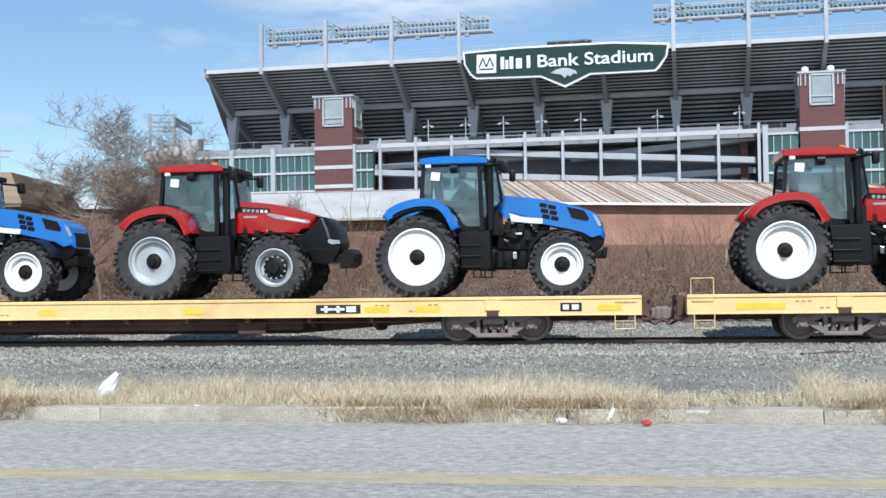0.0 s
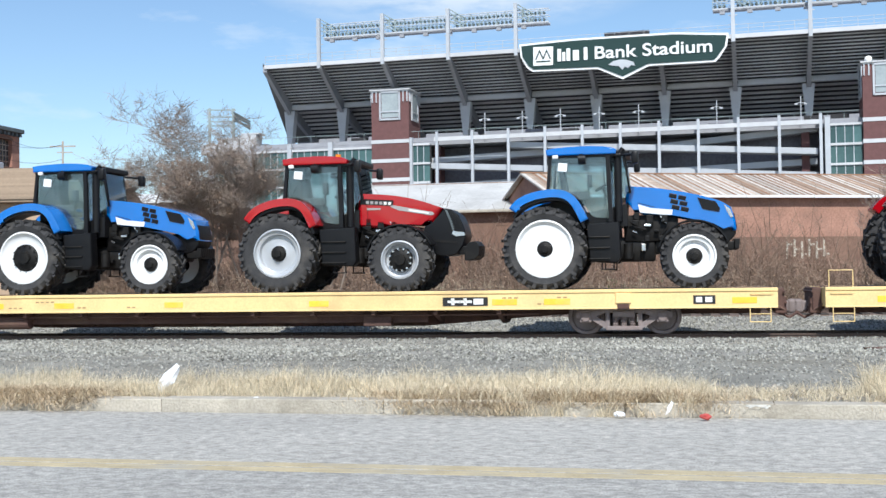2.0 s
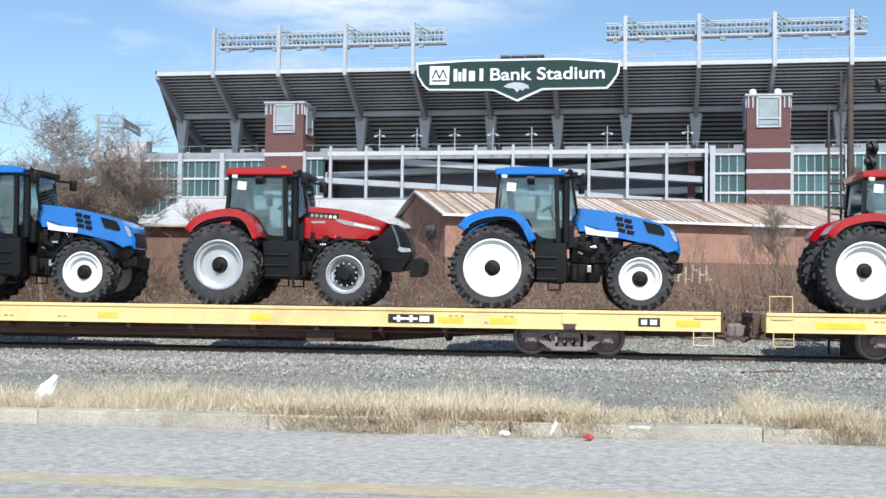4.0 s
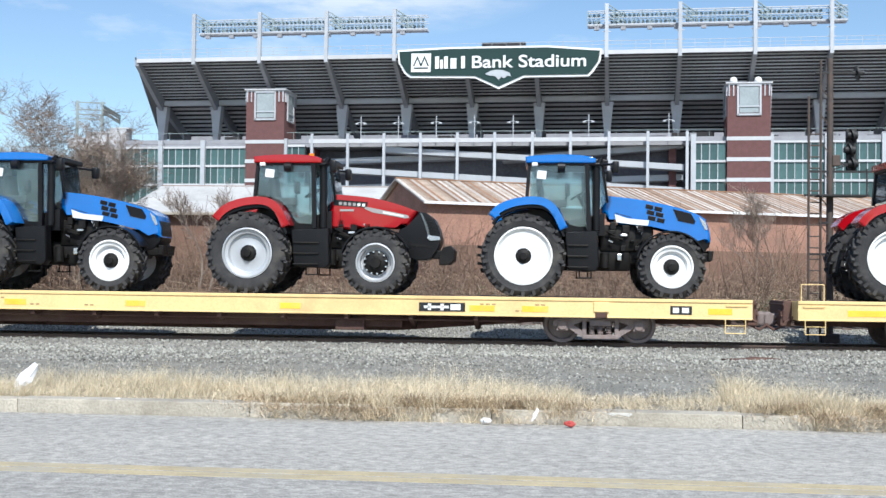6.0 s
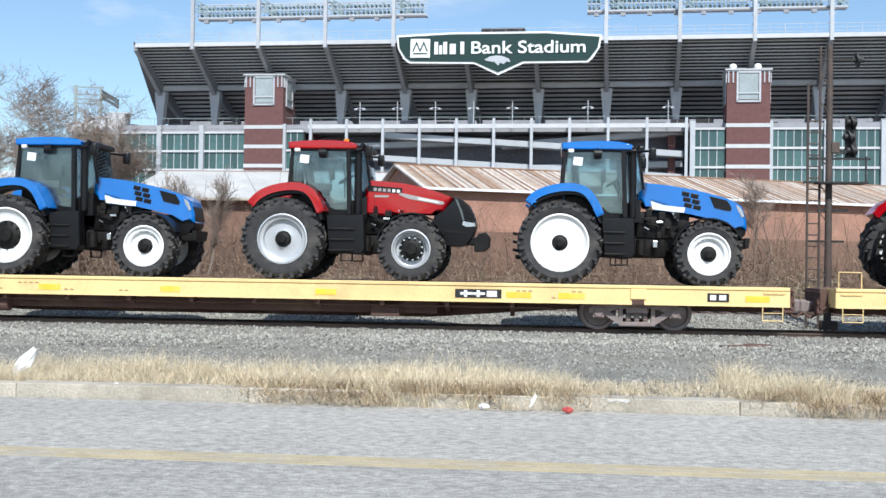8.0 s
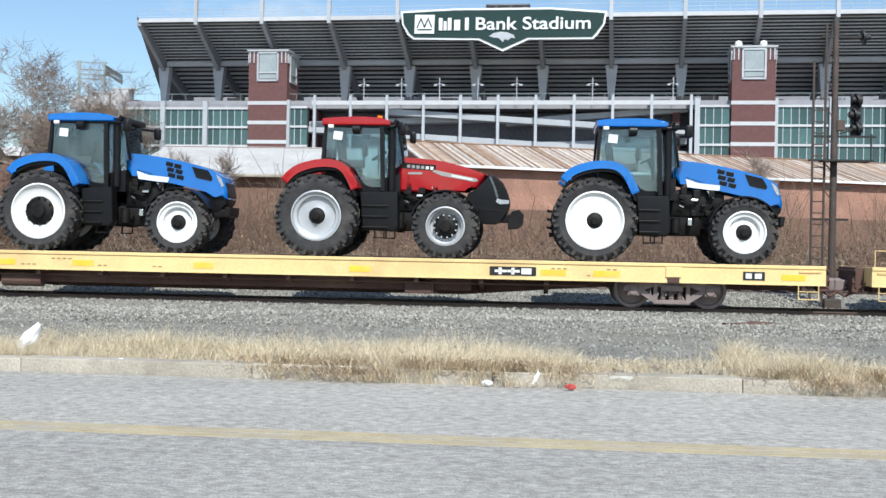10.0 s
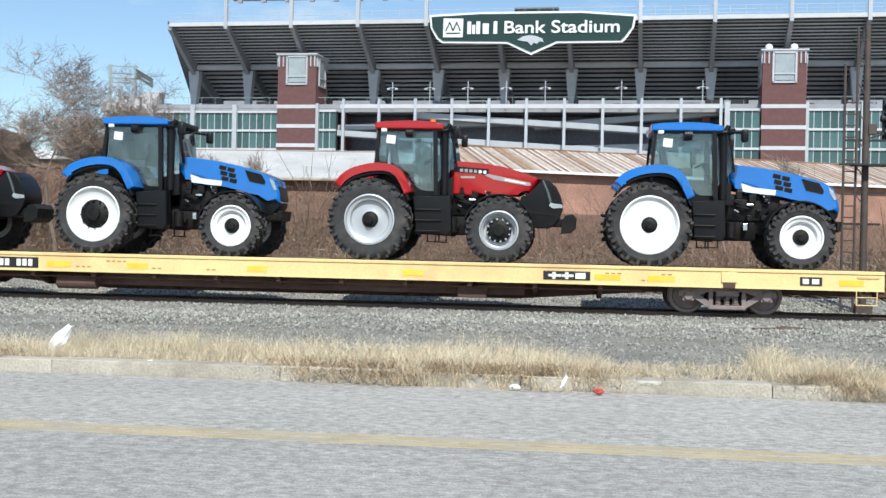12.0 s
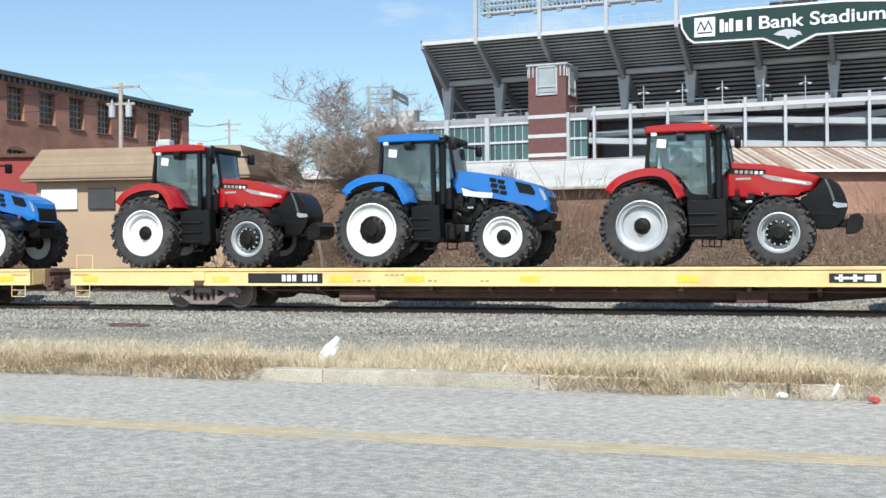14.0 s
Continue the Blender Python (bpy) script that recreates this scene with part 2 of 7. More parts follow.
STEEL_GREY = mat("galvanised steel", (0.46, 0.48, 0.51), 0.55, metal=0.15, vary=0.12, scale=0.5, by_piece=0.06)
RAKER = mat("grey concrete raker", (0.31, 0.315, 0.34), 0.85, vary=0.15, scale=0.6, fine=8)
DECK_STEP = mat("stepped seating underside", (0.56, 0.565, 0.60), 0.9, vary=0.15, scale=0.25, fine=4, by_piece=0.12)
SIGN_GREEN = mat("dark green sign panel", (0.008, 0.036, 0.034), 0.75, vary=0.06, scale=0.4)
SIGN_WHITE = mat("white sign face", (0.82, 0.83, 0.83), 0.5, vary=0.03)
PANE_GREEN = mat("green tinted pane", (0.055, 0.108, 0.106), 0.08, vary=0.2, scale=0.3, fine=2, bump=0, by_piece=0.35)
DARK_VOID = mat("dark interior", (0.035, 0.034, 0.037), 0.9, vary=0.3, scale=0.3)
INNER_WALL = mat("inner wall toned for shade", (0.15, 0.15, 0.175), 0.9, vary=0.35, scale=0.12, fine=2)
PANE_GREY = mat("pale grey pane", (0.33, 0.37, 0.38), 0.12, vary=0.15, scale=0.5, fine=3, bump=0)
GREY_PANEL = mat("grey roof sheet", (0.49, 0.48, 0.46), 0.75, vary=0.2, scale=0.6, fine=6, tint=(0.27, 0.255, 0.235), stain=0.65)
BRICK_OLD = mat("old salmon brick", (0.36, 0.20, 0.145), 0.92, vary=0.35, scale=0.9, fine=9, bump=0.4, tint=(0.24, 0.15, 0.115), stain=0.85)
MID_SHEET = mat("half rusted corrugated sheet", (0.40, 0.32, 0.255), 0.75, vary=0.3, scale=1.4, fine=14, tint=(0.26, 0.15, 0.09), stain=0.8, by_piece=0.3)
RACK_STEEL = mat("grey green rack steel", (0.27, 0.33, 0.33), 0.6)
RACK_DARK = mat("dark lamp rack steel", (0.10, 0.12, 0.125), 0.6)
RUST_SHEET = mat("rusted corrugated sheet", (0.26, 0.145, 0.085), 0.8, vary=0.3, scale=1.2, fine=14, tint=(0.42, 0.34, 0.27), stain=0.7, by_piece=0.3)
PALE_SHEET = mat("weathered zinc, also standing in for rib highlights", (0.55, 0.52, 0.48), 0.7, vary=0.2, scale=1.2, fine=14, tint=(0.30, 0.19, 0.12), stain=0.6, by_piece=0.2)
SOFFIT = mat("tread soffit with painted shade", (0.045, 0.045, 0.052), 0.95, vary=0.2, scale=0.3, fine=4)
END_CONCRETE = mat("end concrete darkened for shade", (0.15, 0.145, 0.145), 0.9, vary=0.2, scale=0.5)
BRICK_MILL = mat("mill brick", (0.36, 0.185, 0.135), 0.92, vary=0.35, scale=0.9, fine=10, tint=(0.19, 0.095, 0.075), stain=0.75)
TAN_ROOF = mat("tan shingle roof", (0.35, 0.265, 0.19), 0.9, vary=0.15, scale=1, fine=12, by_piece=0.12)
TAN_WALL = mat("tan wall", (0.46, 0.33, 0.225), 0.85, vary=0.1, scale=0.7)
WINDOW_DARK = mat("old dark glazing", (0.055, 0.055, 0.055), 0.25, vary=0.3, scale=1.5, bump=0)
RED_WALL = mat("dull red wall", (0.30, 0.05, 0.045), 0.85, vary=0.12, scale=0.6)
WOOD_POLE = mat("grey wooden pole", (0.42, 0.38, 0.33), 0.9, scale=3)
WHITE_ROOF = mat("white membrane roof", (0.72, 0.72, 0.71), 0.8, vary=0.06)
BLACK_IRON = mat("black signal iron", (0.018, 0.018, 0.018), 0.6)
LITTER = mat("white plastic litter", (0.85, 0.86, 0.88), 0.5, vary=0.05)
SIGNAL_STEEL = mat("dark rusty mast steel", (0.085, 0.068, 0.06), 0.75, metal=0.2, vary=0.35, scale=4, tint=(0.15, 0.085, 0.055), stain=0.6)
LITTER_RED = mat("red litter", (0.45, 0.07, 0.06), 0.5)


# ---- mesh helpers ----
def box(bm, c, s, rot=None, bevel=0.0):
    m = Matrix.Translation(c) @ (rot if rot is not None else Matrix.Identity(4)) @ Matrix.Diagonal((*s, 1))
    r = bmesh.ops.create_cube(bm, size=1.0, matrix=m)
    if bevel:
        es = list({e for v in r["verts"] for e in v.link_edges})
        bmesh.ops.bevel(bm, geom=es, offset=bevel, segments=2, affect="EDGES", profile=0.5)


def rod(bm, a, b, r, r2=None, seg=8):
    a, b = Vector(a), Vector(b)
    d = b - a
    m = Matrix.Translation((a + b) / 2) @ d.to_track_quat("Z", "Y").to_matrix().to_4x4()
    bmesh.ops.create_cone(bm, cap_ends=True, segments=seg, radius1=r, radius2=r if r2 is None else r2, depth=d.length, matrix=m)


def beam(bm, a, b, w, h):
    """A square-section member from a to b: w across, h upright."""
    a, b = Vector(a), Vector(b)
    d = b - a
    x = d.normalized()
    up = Vector((0, 0, 1)) if abs(x.z) < 0.95 else Vector((0, 1, 0))
    y = up.cross(x).normalized()
    z = x.cross(y)
    rot = Matrix((x, y, z)).transposed().to_4x4()
    box(bm, (a + b) / 2, (d.length, w, h), rot)


def prism(bm, pts, y0, y1, bevel=0.0):
    """The outline pts in (x, z), drawn out from y0 to y1."""
    a = [bm.verts.new((x, y0, z)) for x, z in pts]
    b = [bm.verts.new((x, y1, z)) for x, z in pts]
    fs = [bm.faces.new(a), bm.faces.new(list(reversed(b)))]
    k = len(pts)
    for i in range(k):
        j = (i + 1) % k
        fs.append(bm.faces.new((a[j], a[i], b[i], b[j])))
    if bevel:
        es = [e for e in fs[0].edges] + [e for e in fs[1].edges]
        bmesh.ops.bevel(bm, geom=es, offset=bevel, segments=2, affect="EDGES", profile=0.5)
    return fs


def prism_x(bm, pts, x0, x1):
    """The outline pts in (y, z), drawn out from x0 to x1."""
    a = [bm.verts.new((x0, y, z)) for y, z in pts]
    b = [bm.verts.new((x1, y, z)) for y, z in pts]
    bm.faces.new(a), bm.faces.new(list(reversed(b)))
    k = len(pts)
    for i in range(k):
        j = (i + 1) % k
        bm.faces.new((a[j], a[i], b[i], b[j]))


def lathe(bm, prof, seg=32, axis="y"):
    """Turn the outline prof of (radius, along) round the y axis."""
    rings = []
    for r, y in prof:
        if r < 1e-5:
            rings.append([bm.verts.new((0, y, 0))])
        else:
            rings.append([bm.verts.new((r * math.cos(2 * math.pi * i / seg), y, r * math.sin(2 * math.pi * i / seg))) for i in range(seg)])
    for p, q in zip(rings, rings[1:]):
        for i in range(seg):
            j = (i + 1) % seg
            vs = []
            for v in (p[i % len(p)], p[j % len(p)], q[j % len(q)], q[i % len(q)]):
                if v not in vs:
                    vs.append(v)
            if len(vs) > 2:
                bm.faces.new(vs)


def finish(name, bm, material, smooth=False):
    bmesh.ops.recalc_face_normals(bm, faces=bm.faces)
    me = bpy.data.meshes.new(name)
    bm.to_mesh(me)
    bm.free()
    me.materials.append(material)
    if smooth:
        for p in me.polygons:
            p.use_smooth = True
        me.set_sharp_from_angle(angle=radians(35))
    return me


def part(name, bm, material, parent=None, label="", at=None, smooth=False, kind=""):
    ob = new(name, finish(name, bm, material, smooth))
    ob.parent = parent
    if at is not None:
        ob.matrix_basis = at
    return tagged(ob, label=label, kind=kind)


def piece(name, mesh, parent, at):
    ob = new(name, mesh)
    ob.parent = parent
    ob.matrix_basis = at
    return ob


def thing(name, at, label, category, group="", kind=""):
    ob = new(name)
    ob.empty_display_size = 0.3
    ob.matrix_basis = at
    return tagged(ob, label=label, category=category, group=group, kind=kind)


def soup(name, verts, faces, material):
    me = bpy.data.meshes.new(name)
    me.from_pydata(verts, [], faces)
    me.materials.append(material)
    return me


ROAD = pose(0, 14.2, 0, 0, 0, -8.6)       # x along the kerb, y away from the camera
TRACK = pose(0, 27.6, 0, 0, 0, -7.89)     # x along the track, y away; y 0 is the near side of the wheels
STONE_FRAME = ROAD.inverted() @ TRACK
STAND = pose(-21.95, 198.8, 0, 0, 0, -12.6)  # the stadium's front

# ---- ground ----
def ground_height(x, y):
    """Height in the road's frame."""
    if y < 0.2:
        return -0.06
    h = np.interp(y, [0.2, 0.3, 3.0, 8.0, 11.0, 21.5, 27.5, 42.0, 80.0, 5000], [-0.06, 0.09, 0.08, 0.02, 0.04, 0.05, 0.7, 1.0, 1.0, 1.0])
    return h + 0.05 * (noise.noise(Vector((x * 0.5, y * 0.5, 3))) if 0.4 < y < 60 else 0)


def build_ground():
    xs = [-3000, -800, -250, -120, -70] + [v * 0.6 for v in range(-75, 66)] + [55, 80, 130, 280, 900, 3000]
    ys = [-3000, -600, -120, -40, -12, 0.0, 0.2, 0.3, 0.7] + [1.2 + 0.6 * v for v in range(50)] + [33, 40, 55, 80, 140, 260, 700, 3000]
    verts = [(x, y, float(ground_height(x, y))) for y in ys for x in xs]
    k = len(xs)
    faces = [(j * k + i, j * k + i + 1, (j + 1) * k + i + 1, (j + 1) * k + i) for j in range(len(ys) - 1) for i in range(k - 1)]
    ob = new("ground", soup("ground", verts, faces, DIRT))
    ob.matrix_basis = ROAD
    tagged(ob, "grey cinder dirt with gravel beside the track", "ground", kind="structure")


build_ground()


def build_road():
    road = thing("road", ROAD, "worn grey asphalt road with faded double yellow line", "road", kind="structure")
    bm = bmesh.new()
    box(bm, (0, -2.05, -0.045), (600, 4.0, 0.09))
    part("far_lane", bm, ASPHALT, road, "pale worn asphalt lane")
    bm = bmesh.new()
    box(bm, (0, -6.552, -0.045), (600, 4.996, 0.09))
    part("near_lane", bm, ASPHALT_NEAR, road, "greyer asphalt lane")
    for y in (-4.19, -3.93):
        bm = bmesh.new()
        box(bm, (0, y, 0.003), (600, 0.19, 0.006))
        part("yellow_line", bm, YELLOW_LINE, road, "faded yellow paint line")
    # kerb blocks, some broken off or sunk
    kerb = thing("kerb", ROAD, "weathered broken concrete kerb along the road", "kerb", kind="structure")
    rnd = random.Random(5)
    x = -60.0
    while x < 55:
        w = 3.0 if rnd.random() < 0.6 else 1.5
        bm = bmesh.new()
        h = 0.17 + rnd.uniform(-0.01, 0.015)
        dz = rnd.uniform(-0.02, 0.0)
        prism(bm, [(0.001, -0.08), (w - 0.001, -0.08), (w - 0.002 - rnd.uniform(0, 0.008), h), (0.002 + rnd.uniform(0, 0.008), h)], 0, 0.34, bevel=0.012)
        at = pose(x, rnd.uniform(-0.015, 0.015), dz, 0, 0, rnd.uniform(-0.3, 0.3))
        stone = part("kerb_stone", bm, CONCRETE, kerb, at=at)
        for px, pw in ((3.05, 0.3), (4.55, 0.5), (6.1, 0.35), (7.15, 1.0), (8.6, 0.6)):
            u = px - x
            if pw / 2 + 0.05 < u < w - pw / 2 - 0.05:
                bm = bmesh.new()
                q = pw
                prism(bm, [(u - q / 2, h - 0.02), (u - q * 0.3, h - 0.05), (u - q * 0.1, h - 0.025), (u + q * 0.1, h - 0.04), (u + q * 0.35, h - 0.055), (u + q / 2, h - 0.02), (u + q * 0.42, h - 0.010), (u - q * 0.45, h - 0.011)], -0.003, 0.01)
                part("paint_patch", bm, KERB_PAINT, stone, "worn white paint on the kerb edge")
        x += w
    near = thing("pavement", ROAD, "plain concrete pavement on the near side of the road", "pavement", kind="structure")
    bm = bmesh.new()
    box(bm, (0, -12.1, 0.02), (600, 6.0, 0.22), bevel=0.02)
    part("slab", bm, CONCRETE, near)


build_road()


def rail_section(y, z):
    """Foot, web and head of a rail standing at y on z."""
    half = [(0.07, 0.0), (0.07, 0.012), (0.011, 0.03), (0.011, 0.112), (0.035, 0.122), (0.035, 0.15), (0.028, 0.155)]
    return [(y + w, z + h) for w, h in half] + [(y - w, z + h) for w, h in reversed(half)]


def build_track():
    track = thing("railway_track", TRACK, "rusty steel rails on wooden ties in pale ballast", "railway track", kind="structure")
    bm = bmesh.new()
    # ballast bed, drawn along x
    prof = [(-4.2, -0.1), (-2.6, 0.09), (-1.3, 0.13), (-0.3, 0.20), (2.85, 0.20), (3.4, 0.15), (4.4, 0.17), (6.6, 0.44), (7.3, 0.46), (10.4, 0.46), (11.6, 0.1)]
    a = [bm.verts.new((-120, y, z)) for y, z in prof]
    b = [bm.verts.new((120, y, z)) for y, z in prof]
    for i in range(len(prof) - 1):
        bm.faces.new((a[i], b[i], b[i + 1], a[i + 1]))
    bm.faces.new(a), bm.faces.new(list(reversed(b)))
    part("ballast_bed", bm, BALLAST, track)
    for y in (0.53, 2.03):
        bm = bmesh.new()
        prism_x(bm, rail_section(y, 0.145), -120, 120)
        part("rail", bm, RAIL, track)
    # the further track, on rust-stained old ballast
    bm = bmesh.new()
    box(bm, (0, 8.9, 0.40), (240, 3.4, 0.16))
    part("old_ballast_bed", bm, OLD_BED, track, "rust stained old ballast")
    for y in (8.15, 9.65):
        bm = bmesh.new()
        prism_x(bm, rail_section(y, 0.525), -120, 120)
        part("rail", bm, RAIL, track)
    bm = bmesh.new()
    box(bm, (0, 0, 0), (0.23, 2.6, 0.16), bevel=0.012)
    me = finish("tie", bm, TIE)
    for i in range(110):
        piece("tie", me, track, pose(-38 + i * 0.56, 8.9, 0.44, 0, 0, 0.7 * math.sin(i * 3.7)))
    for i in range(130):
        piece("tie", me, track, pose(-42 + i * 0.55, 1.28, 0.075, 0, 0, 0.6 * math.sin(i * 5.1)))
    # loose stones
    rnd = random.Random(9)
    verts, faces = [], []
    def stone(x, y, z, r):
        k = len(verts)
        q = Euler((rnd.uniform(0, 6), rnd.uniform(0, 6), rnd.uniform(0, 6))).to_matrix()
        for v in ((1, 0, 0), (-1, 0, 0), (0, 1, 0), (0, -1, 0), (0, 0, 0.7), (0, 0, -0.7)):
            w = q @ (Vector(v) * r * rnd.uniform(0.7, 1.2))
            verts.append((x + w.x, y + w.y, z + w.z))
        for f in ((0, 2, 4), (2, 1, 4), (1, 3, 4), (3, 0, 4), (2, 0, 5), (1, 2, 5), (3, 1, 5), (0, 3, 5)):
            faces.append(tuple(k + i for i in f))
    for _ in range(34000):
        y = rnd.uniform(-4.6, 7.1)
        x = rnd.uniform(-26, 17)
        zz = float(np.interp(y, [p[0] for p in prof], [p[1] for p in prof]))
        stone(x, y, max(zz, 0.03) + 0.008, rnd.uniform(0.016, 0.045))
    for _ in range(16000):
        x, y = rnd.uniform(-24, 17), rnd.uniform(-11.5, -4.2)
        p = STONE_FRAME @ Vector((x, y, 0))
        stone(x, y, float(ground_height(p.x, p.y)) + 0.005, rnd.uniform(0.012, 0.034))
    ob = new("ballast_stones", soup("ballast_stones", verts, faces, STONE))
    ob.matrix_basis = TRACK
    tagged(ob, "grey crushed stone ballast beside the rails", "gravel", kind="stuff")
    # paler, coarser stone in uneven heaps along the near shoulder and behind the rails
    verts, faces = [], []
    count = 0
    while count < 24000:
        x = rnd.uniform(-27, 18)
        y = rnd.gauss(-2.1 + 0.35 * math.sin(x * 0.35), 0.55) if rnd.random() < 0.5 else rnd.uniform(3.0, 7.0)
        if noise.noise(Vector((x * 0.45, y * 1.3, 12))) + rnd.uniform(-0.5, 0.5) < -0.05:
            continue
        count += 1
        zz = float(np.interp(y, [p[0] for p in prof], [p[1] for p in prof]))
        stone(x, y, max(zz, 0.03) + 0.02, rnd.uniform(0.02, 0.055))
    ob = new("fresh_ballast", soup("fresh_ballast", verts, faces, STONE_PALE))
    ob.matrix_basis = TRACK
    tagged(ob, "pale coarse ballast heaped along the track shoulder", "gravel", kind="stuff")


build_track()

# ---- stadium ----
STEPS = {}
BAY, R0 = 11.76, -9.2
RAKERS = [-19.6] + [R0 + BAY * i for i in range(13)]
RIM = (-1.0, 39.9)      # y, z of the upper edge
MID = (11.0, 34.2)      # the beam on the column heads
LOW = (24.0, 29.0)


def build_stadium():
    st = thing("stadium", STAND, "concrete and brick football stadium with stepped upper stand", "stadium")
    x1 = RAKERS[-1]
    # stepped underside of the upper stand: one concrete step after another in each bay
    def steps(xa, xb, p, q, n):
        dy, dz = (q[0] - p[0]) / n, (q[1] - p[1]) / n
        key = (round(xb - xa, 3), n)
        if key not in STEPS:
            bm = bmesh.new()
            # slanted undersides take the near-black soffit colour as painted shade
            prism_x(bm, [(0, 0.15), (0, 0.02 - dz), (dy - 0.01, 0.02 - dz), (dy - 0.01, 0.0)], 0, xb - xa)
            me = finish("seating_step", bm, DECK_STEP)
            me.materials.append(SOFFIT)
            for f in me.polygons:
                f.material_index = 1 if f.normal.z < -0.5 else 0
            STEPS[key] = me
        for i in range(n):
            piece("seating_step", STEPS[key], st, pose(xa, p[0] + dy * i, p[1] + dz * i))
    for a, b in zip(RAKERS, RAKERS[1:]):
        steps(a + 0.35, b - 0.35, (RIM[0] + 0.4, RIM[1] - 0.7), MID, 13)
        steps(a + 0.35, b - 0.35, MID, LOW, 9)
        bm = bmesh.new()
        box(bm, ((a + b) / 2, RIM[0], RIM[1] - 0.33), (b - a - 0.02, 0.5, 0.66))
        part("rim_beam", bm, STONE_BAND, st)
        bm = bmesh.new()
        box(bm, ((a + b) / 2, MID[0] - 0.4, MID[1] - 0.35), (b - a - 0.9, 0.9, 0.8))
        part("head_beam", bm, STONE_BAND, st)
        # guard rail on the rim
        bm = bmesh.new()
        for z in (0.4, 1.0, 1.6):
            beam(bm, (a, RIM[0] + 0.2, RIM[1] + z), (b, RIM[0] + 0.2, RIM[1] + z), 0.06, 0.06)
        for k in range(5):
            xx = a + (b - a) * k / 5
            beam(bm, (xx, RIM[0] + 0.2, RIM[1] - 0.1), (xx, RIM[0] + 0.2, RIM[1] + 1.6), 0.06, 0.06)
        part("guard_rail", bm, STEEL_GREY, st)
    for x in RAKERS:
        bm = bmesh.new()
        prism_x(bm, [(RIM[0], RIM[1] - 0.2), (RIM[0], RIM[1] - 1.2), (MID[0] - 1.0, MID[1] - 1.7), (MID[0] + 0.6, MID[1] - 1.9), (LOW[0], LOW[1] - 1.2), (LOW[0], LOW[1] + 0.9), (MID[0], MID[1] + 1.0)], x - 0.35, x + 0.35)
        part("raker", bm, RAKER, st)
        bm = bmesh.new()
        prism(bm, [(x - 0.45, 24.0), (x + 0.45, 24.0), (x + 0.5, 27.6), (x + 1.05, MID[1] - 1.0), (x - 1.05, MID[1] - 1.0), (x - 0.5, 27.6)], MID[0] - 1.0, MID[0] + 0.5)
        part("column", bm, STONE_BAND, st, "pale flared concrete column")
    # splayed end of the stand; its shade is painted in as darker concrete
    bm = bmesh.new()
    e0, e1, e2 = (-20.0, RIM[0], RIM[1] - 0.3), (-25.5, LOW[0], LOW[1]), (-19.9, LOW[0], LOW[1] + 0.2)
    for off in (0.0,):
        v = [bm.verts.new(p) for p in (e0, e1, (-25.5, LOW[0], LOW[1] + 6), (-20.0, RIM[0], RIM[1] + 0.4))]
        w = [bm.verts.new(p) for p in ((-19.95, RIM[0], RIM[1] - 0.3), e2, (-19.9, LOW[0], LOW[1] + 6), (-19.95, RIM[0], RIM[1] + 0.4))]
        for i in range(4):
            j = (i + 1) % 4
            bm.faces.new((v[i], v[j], w[j], w[i]))
        bm.faces.new(list(reversed(v))), bm.faces.new(w)
    part("end_wall", bm, END_CONCRETE, st, "concrete end of the stand, darkened for shade")
    # concourse slab, back wall and low front wall
    bm = bmesh.new()
    box(bm, (50, 14.2, 25.0), (156, 25, 0.6))
    part("concourse_floor", bm, RAKER, st)
    bm = bmesh.new()
    box(bm, (50, 27.5, 16.5), (150, 1.0, 33))
    part("back_wall", bm, RAKER, st)
    # the shade behind the ramps is put into this wall's dark colour
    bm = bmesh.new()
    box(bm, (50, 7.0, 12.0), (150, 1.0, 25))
    part("inner_wall", bm, INNER_WALL, st, "recessed wall behind the ramps, coloured dark for shade")
    bm = bmesh.new()
    box(bm, (50, 2.0, 25.7), (146, 0.4, 0.7))
    part("parapet", bm, RAKER, st)
    # plant boxes, carts and stalls standing about the concourse
    rnd = random.Random(61)
    for k in range(34):
        w, h = rnd.uniform(1.2, 3.8), rnd.uniform(0.7, 2.0)
        bm = bmesh.new()
        box(bm, (-24 + k * 3.9 + rnd.uniform(-1, 1), rnd.uniform(5, 9), 25.3 + h / 2), (w, 1.2, h), bevel=0.05)
        part("concourse_box", bm, rnd.choice((RAKER, STEEL_GREY, INNER_WALL, INNER_WALL, DARK_VOID)), st)
    for x, w, h in ((-28.5, 4.0, 2.6), (-24.5, 3.2, 3.3), (-32.5, 3.0, 1.6)):
        bm = bmesh.new()
        box(bm, (x, 3.6, 24.9 + h / 2), (w, 2.5, h), bevel=0.06)
        box(bm, (x + 0.4, 3.6, 24.9 + h + 0.12), (w + 0.3, 2.7, 0.24))
        part("roof_plant", bm, STONE_BAND, st, "pale plant housing on the glazed wing")
    bm = bmesh.new()
    for k in range(60):
        x = -22 + k * 2.5
        rod(bm, (x, 1.7, 26.0), (x, 1.7, 27.2), 0.035, seg=5)
    box(bm, (50, 1.7, 27.2), (146, 0.07, 0.07))
    part("parapet_rail", bm, RACK_STEEL, st)


build_stadium()


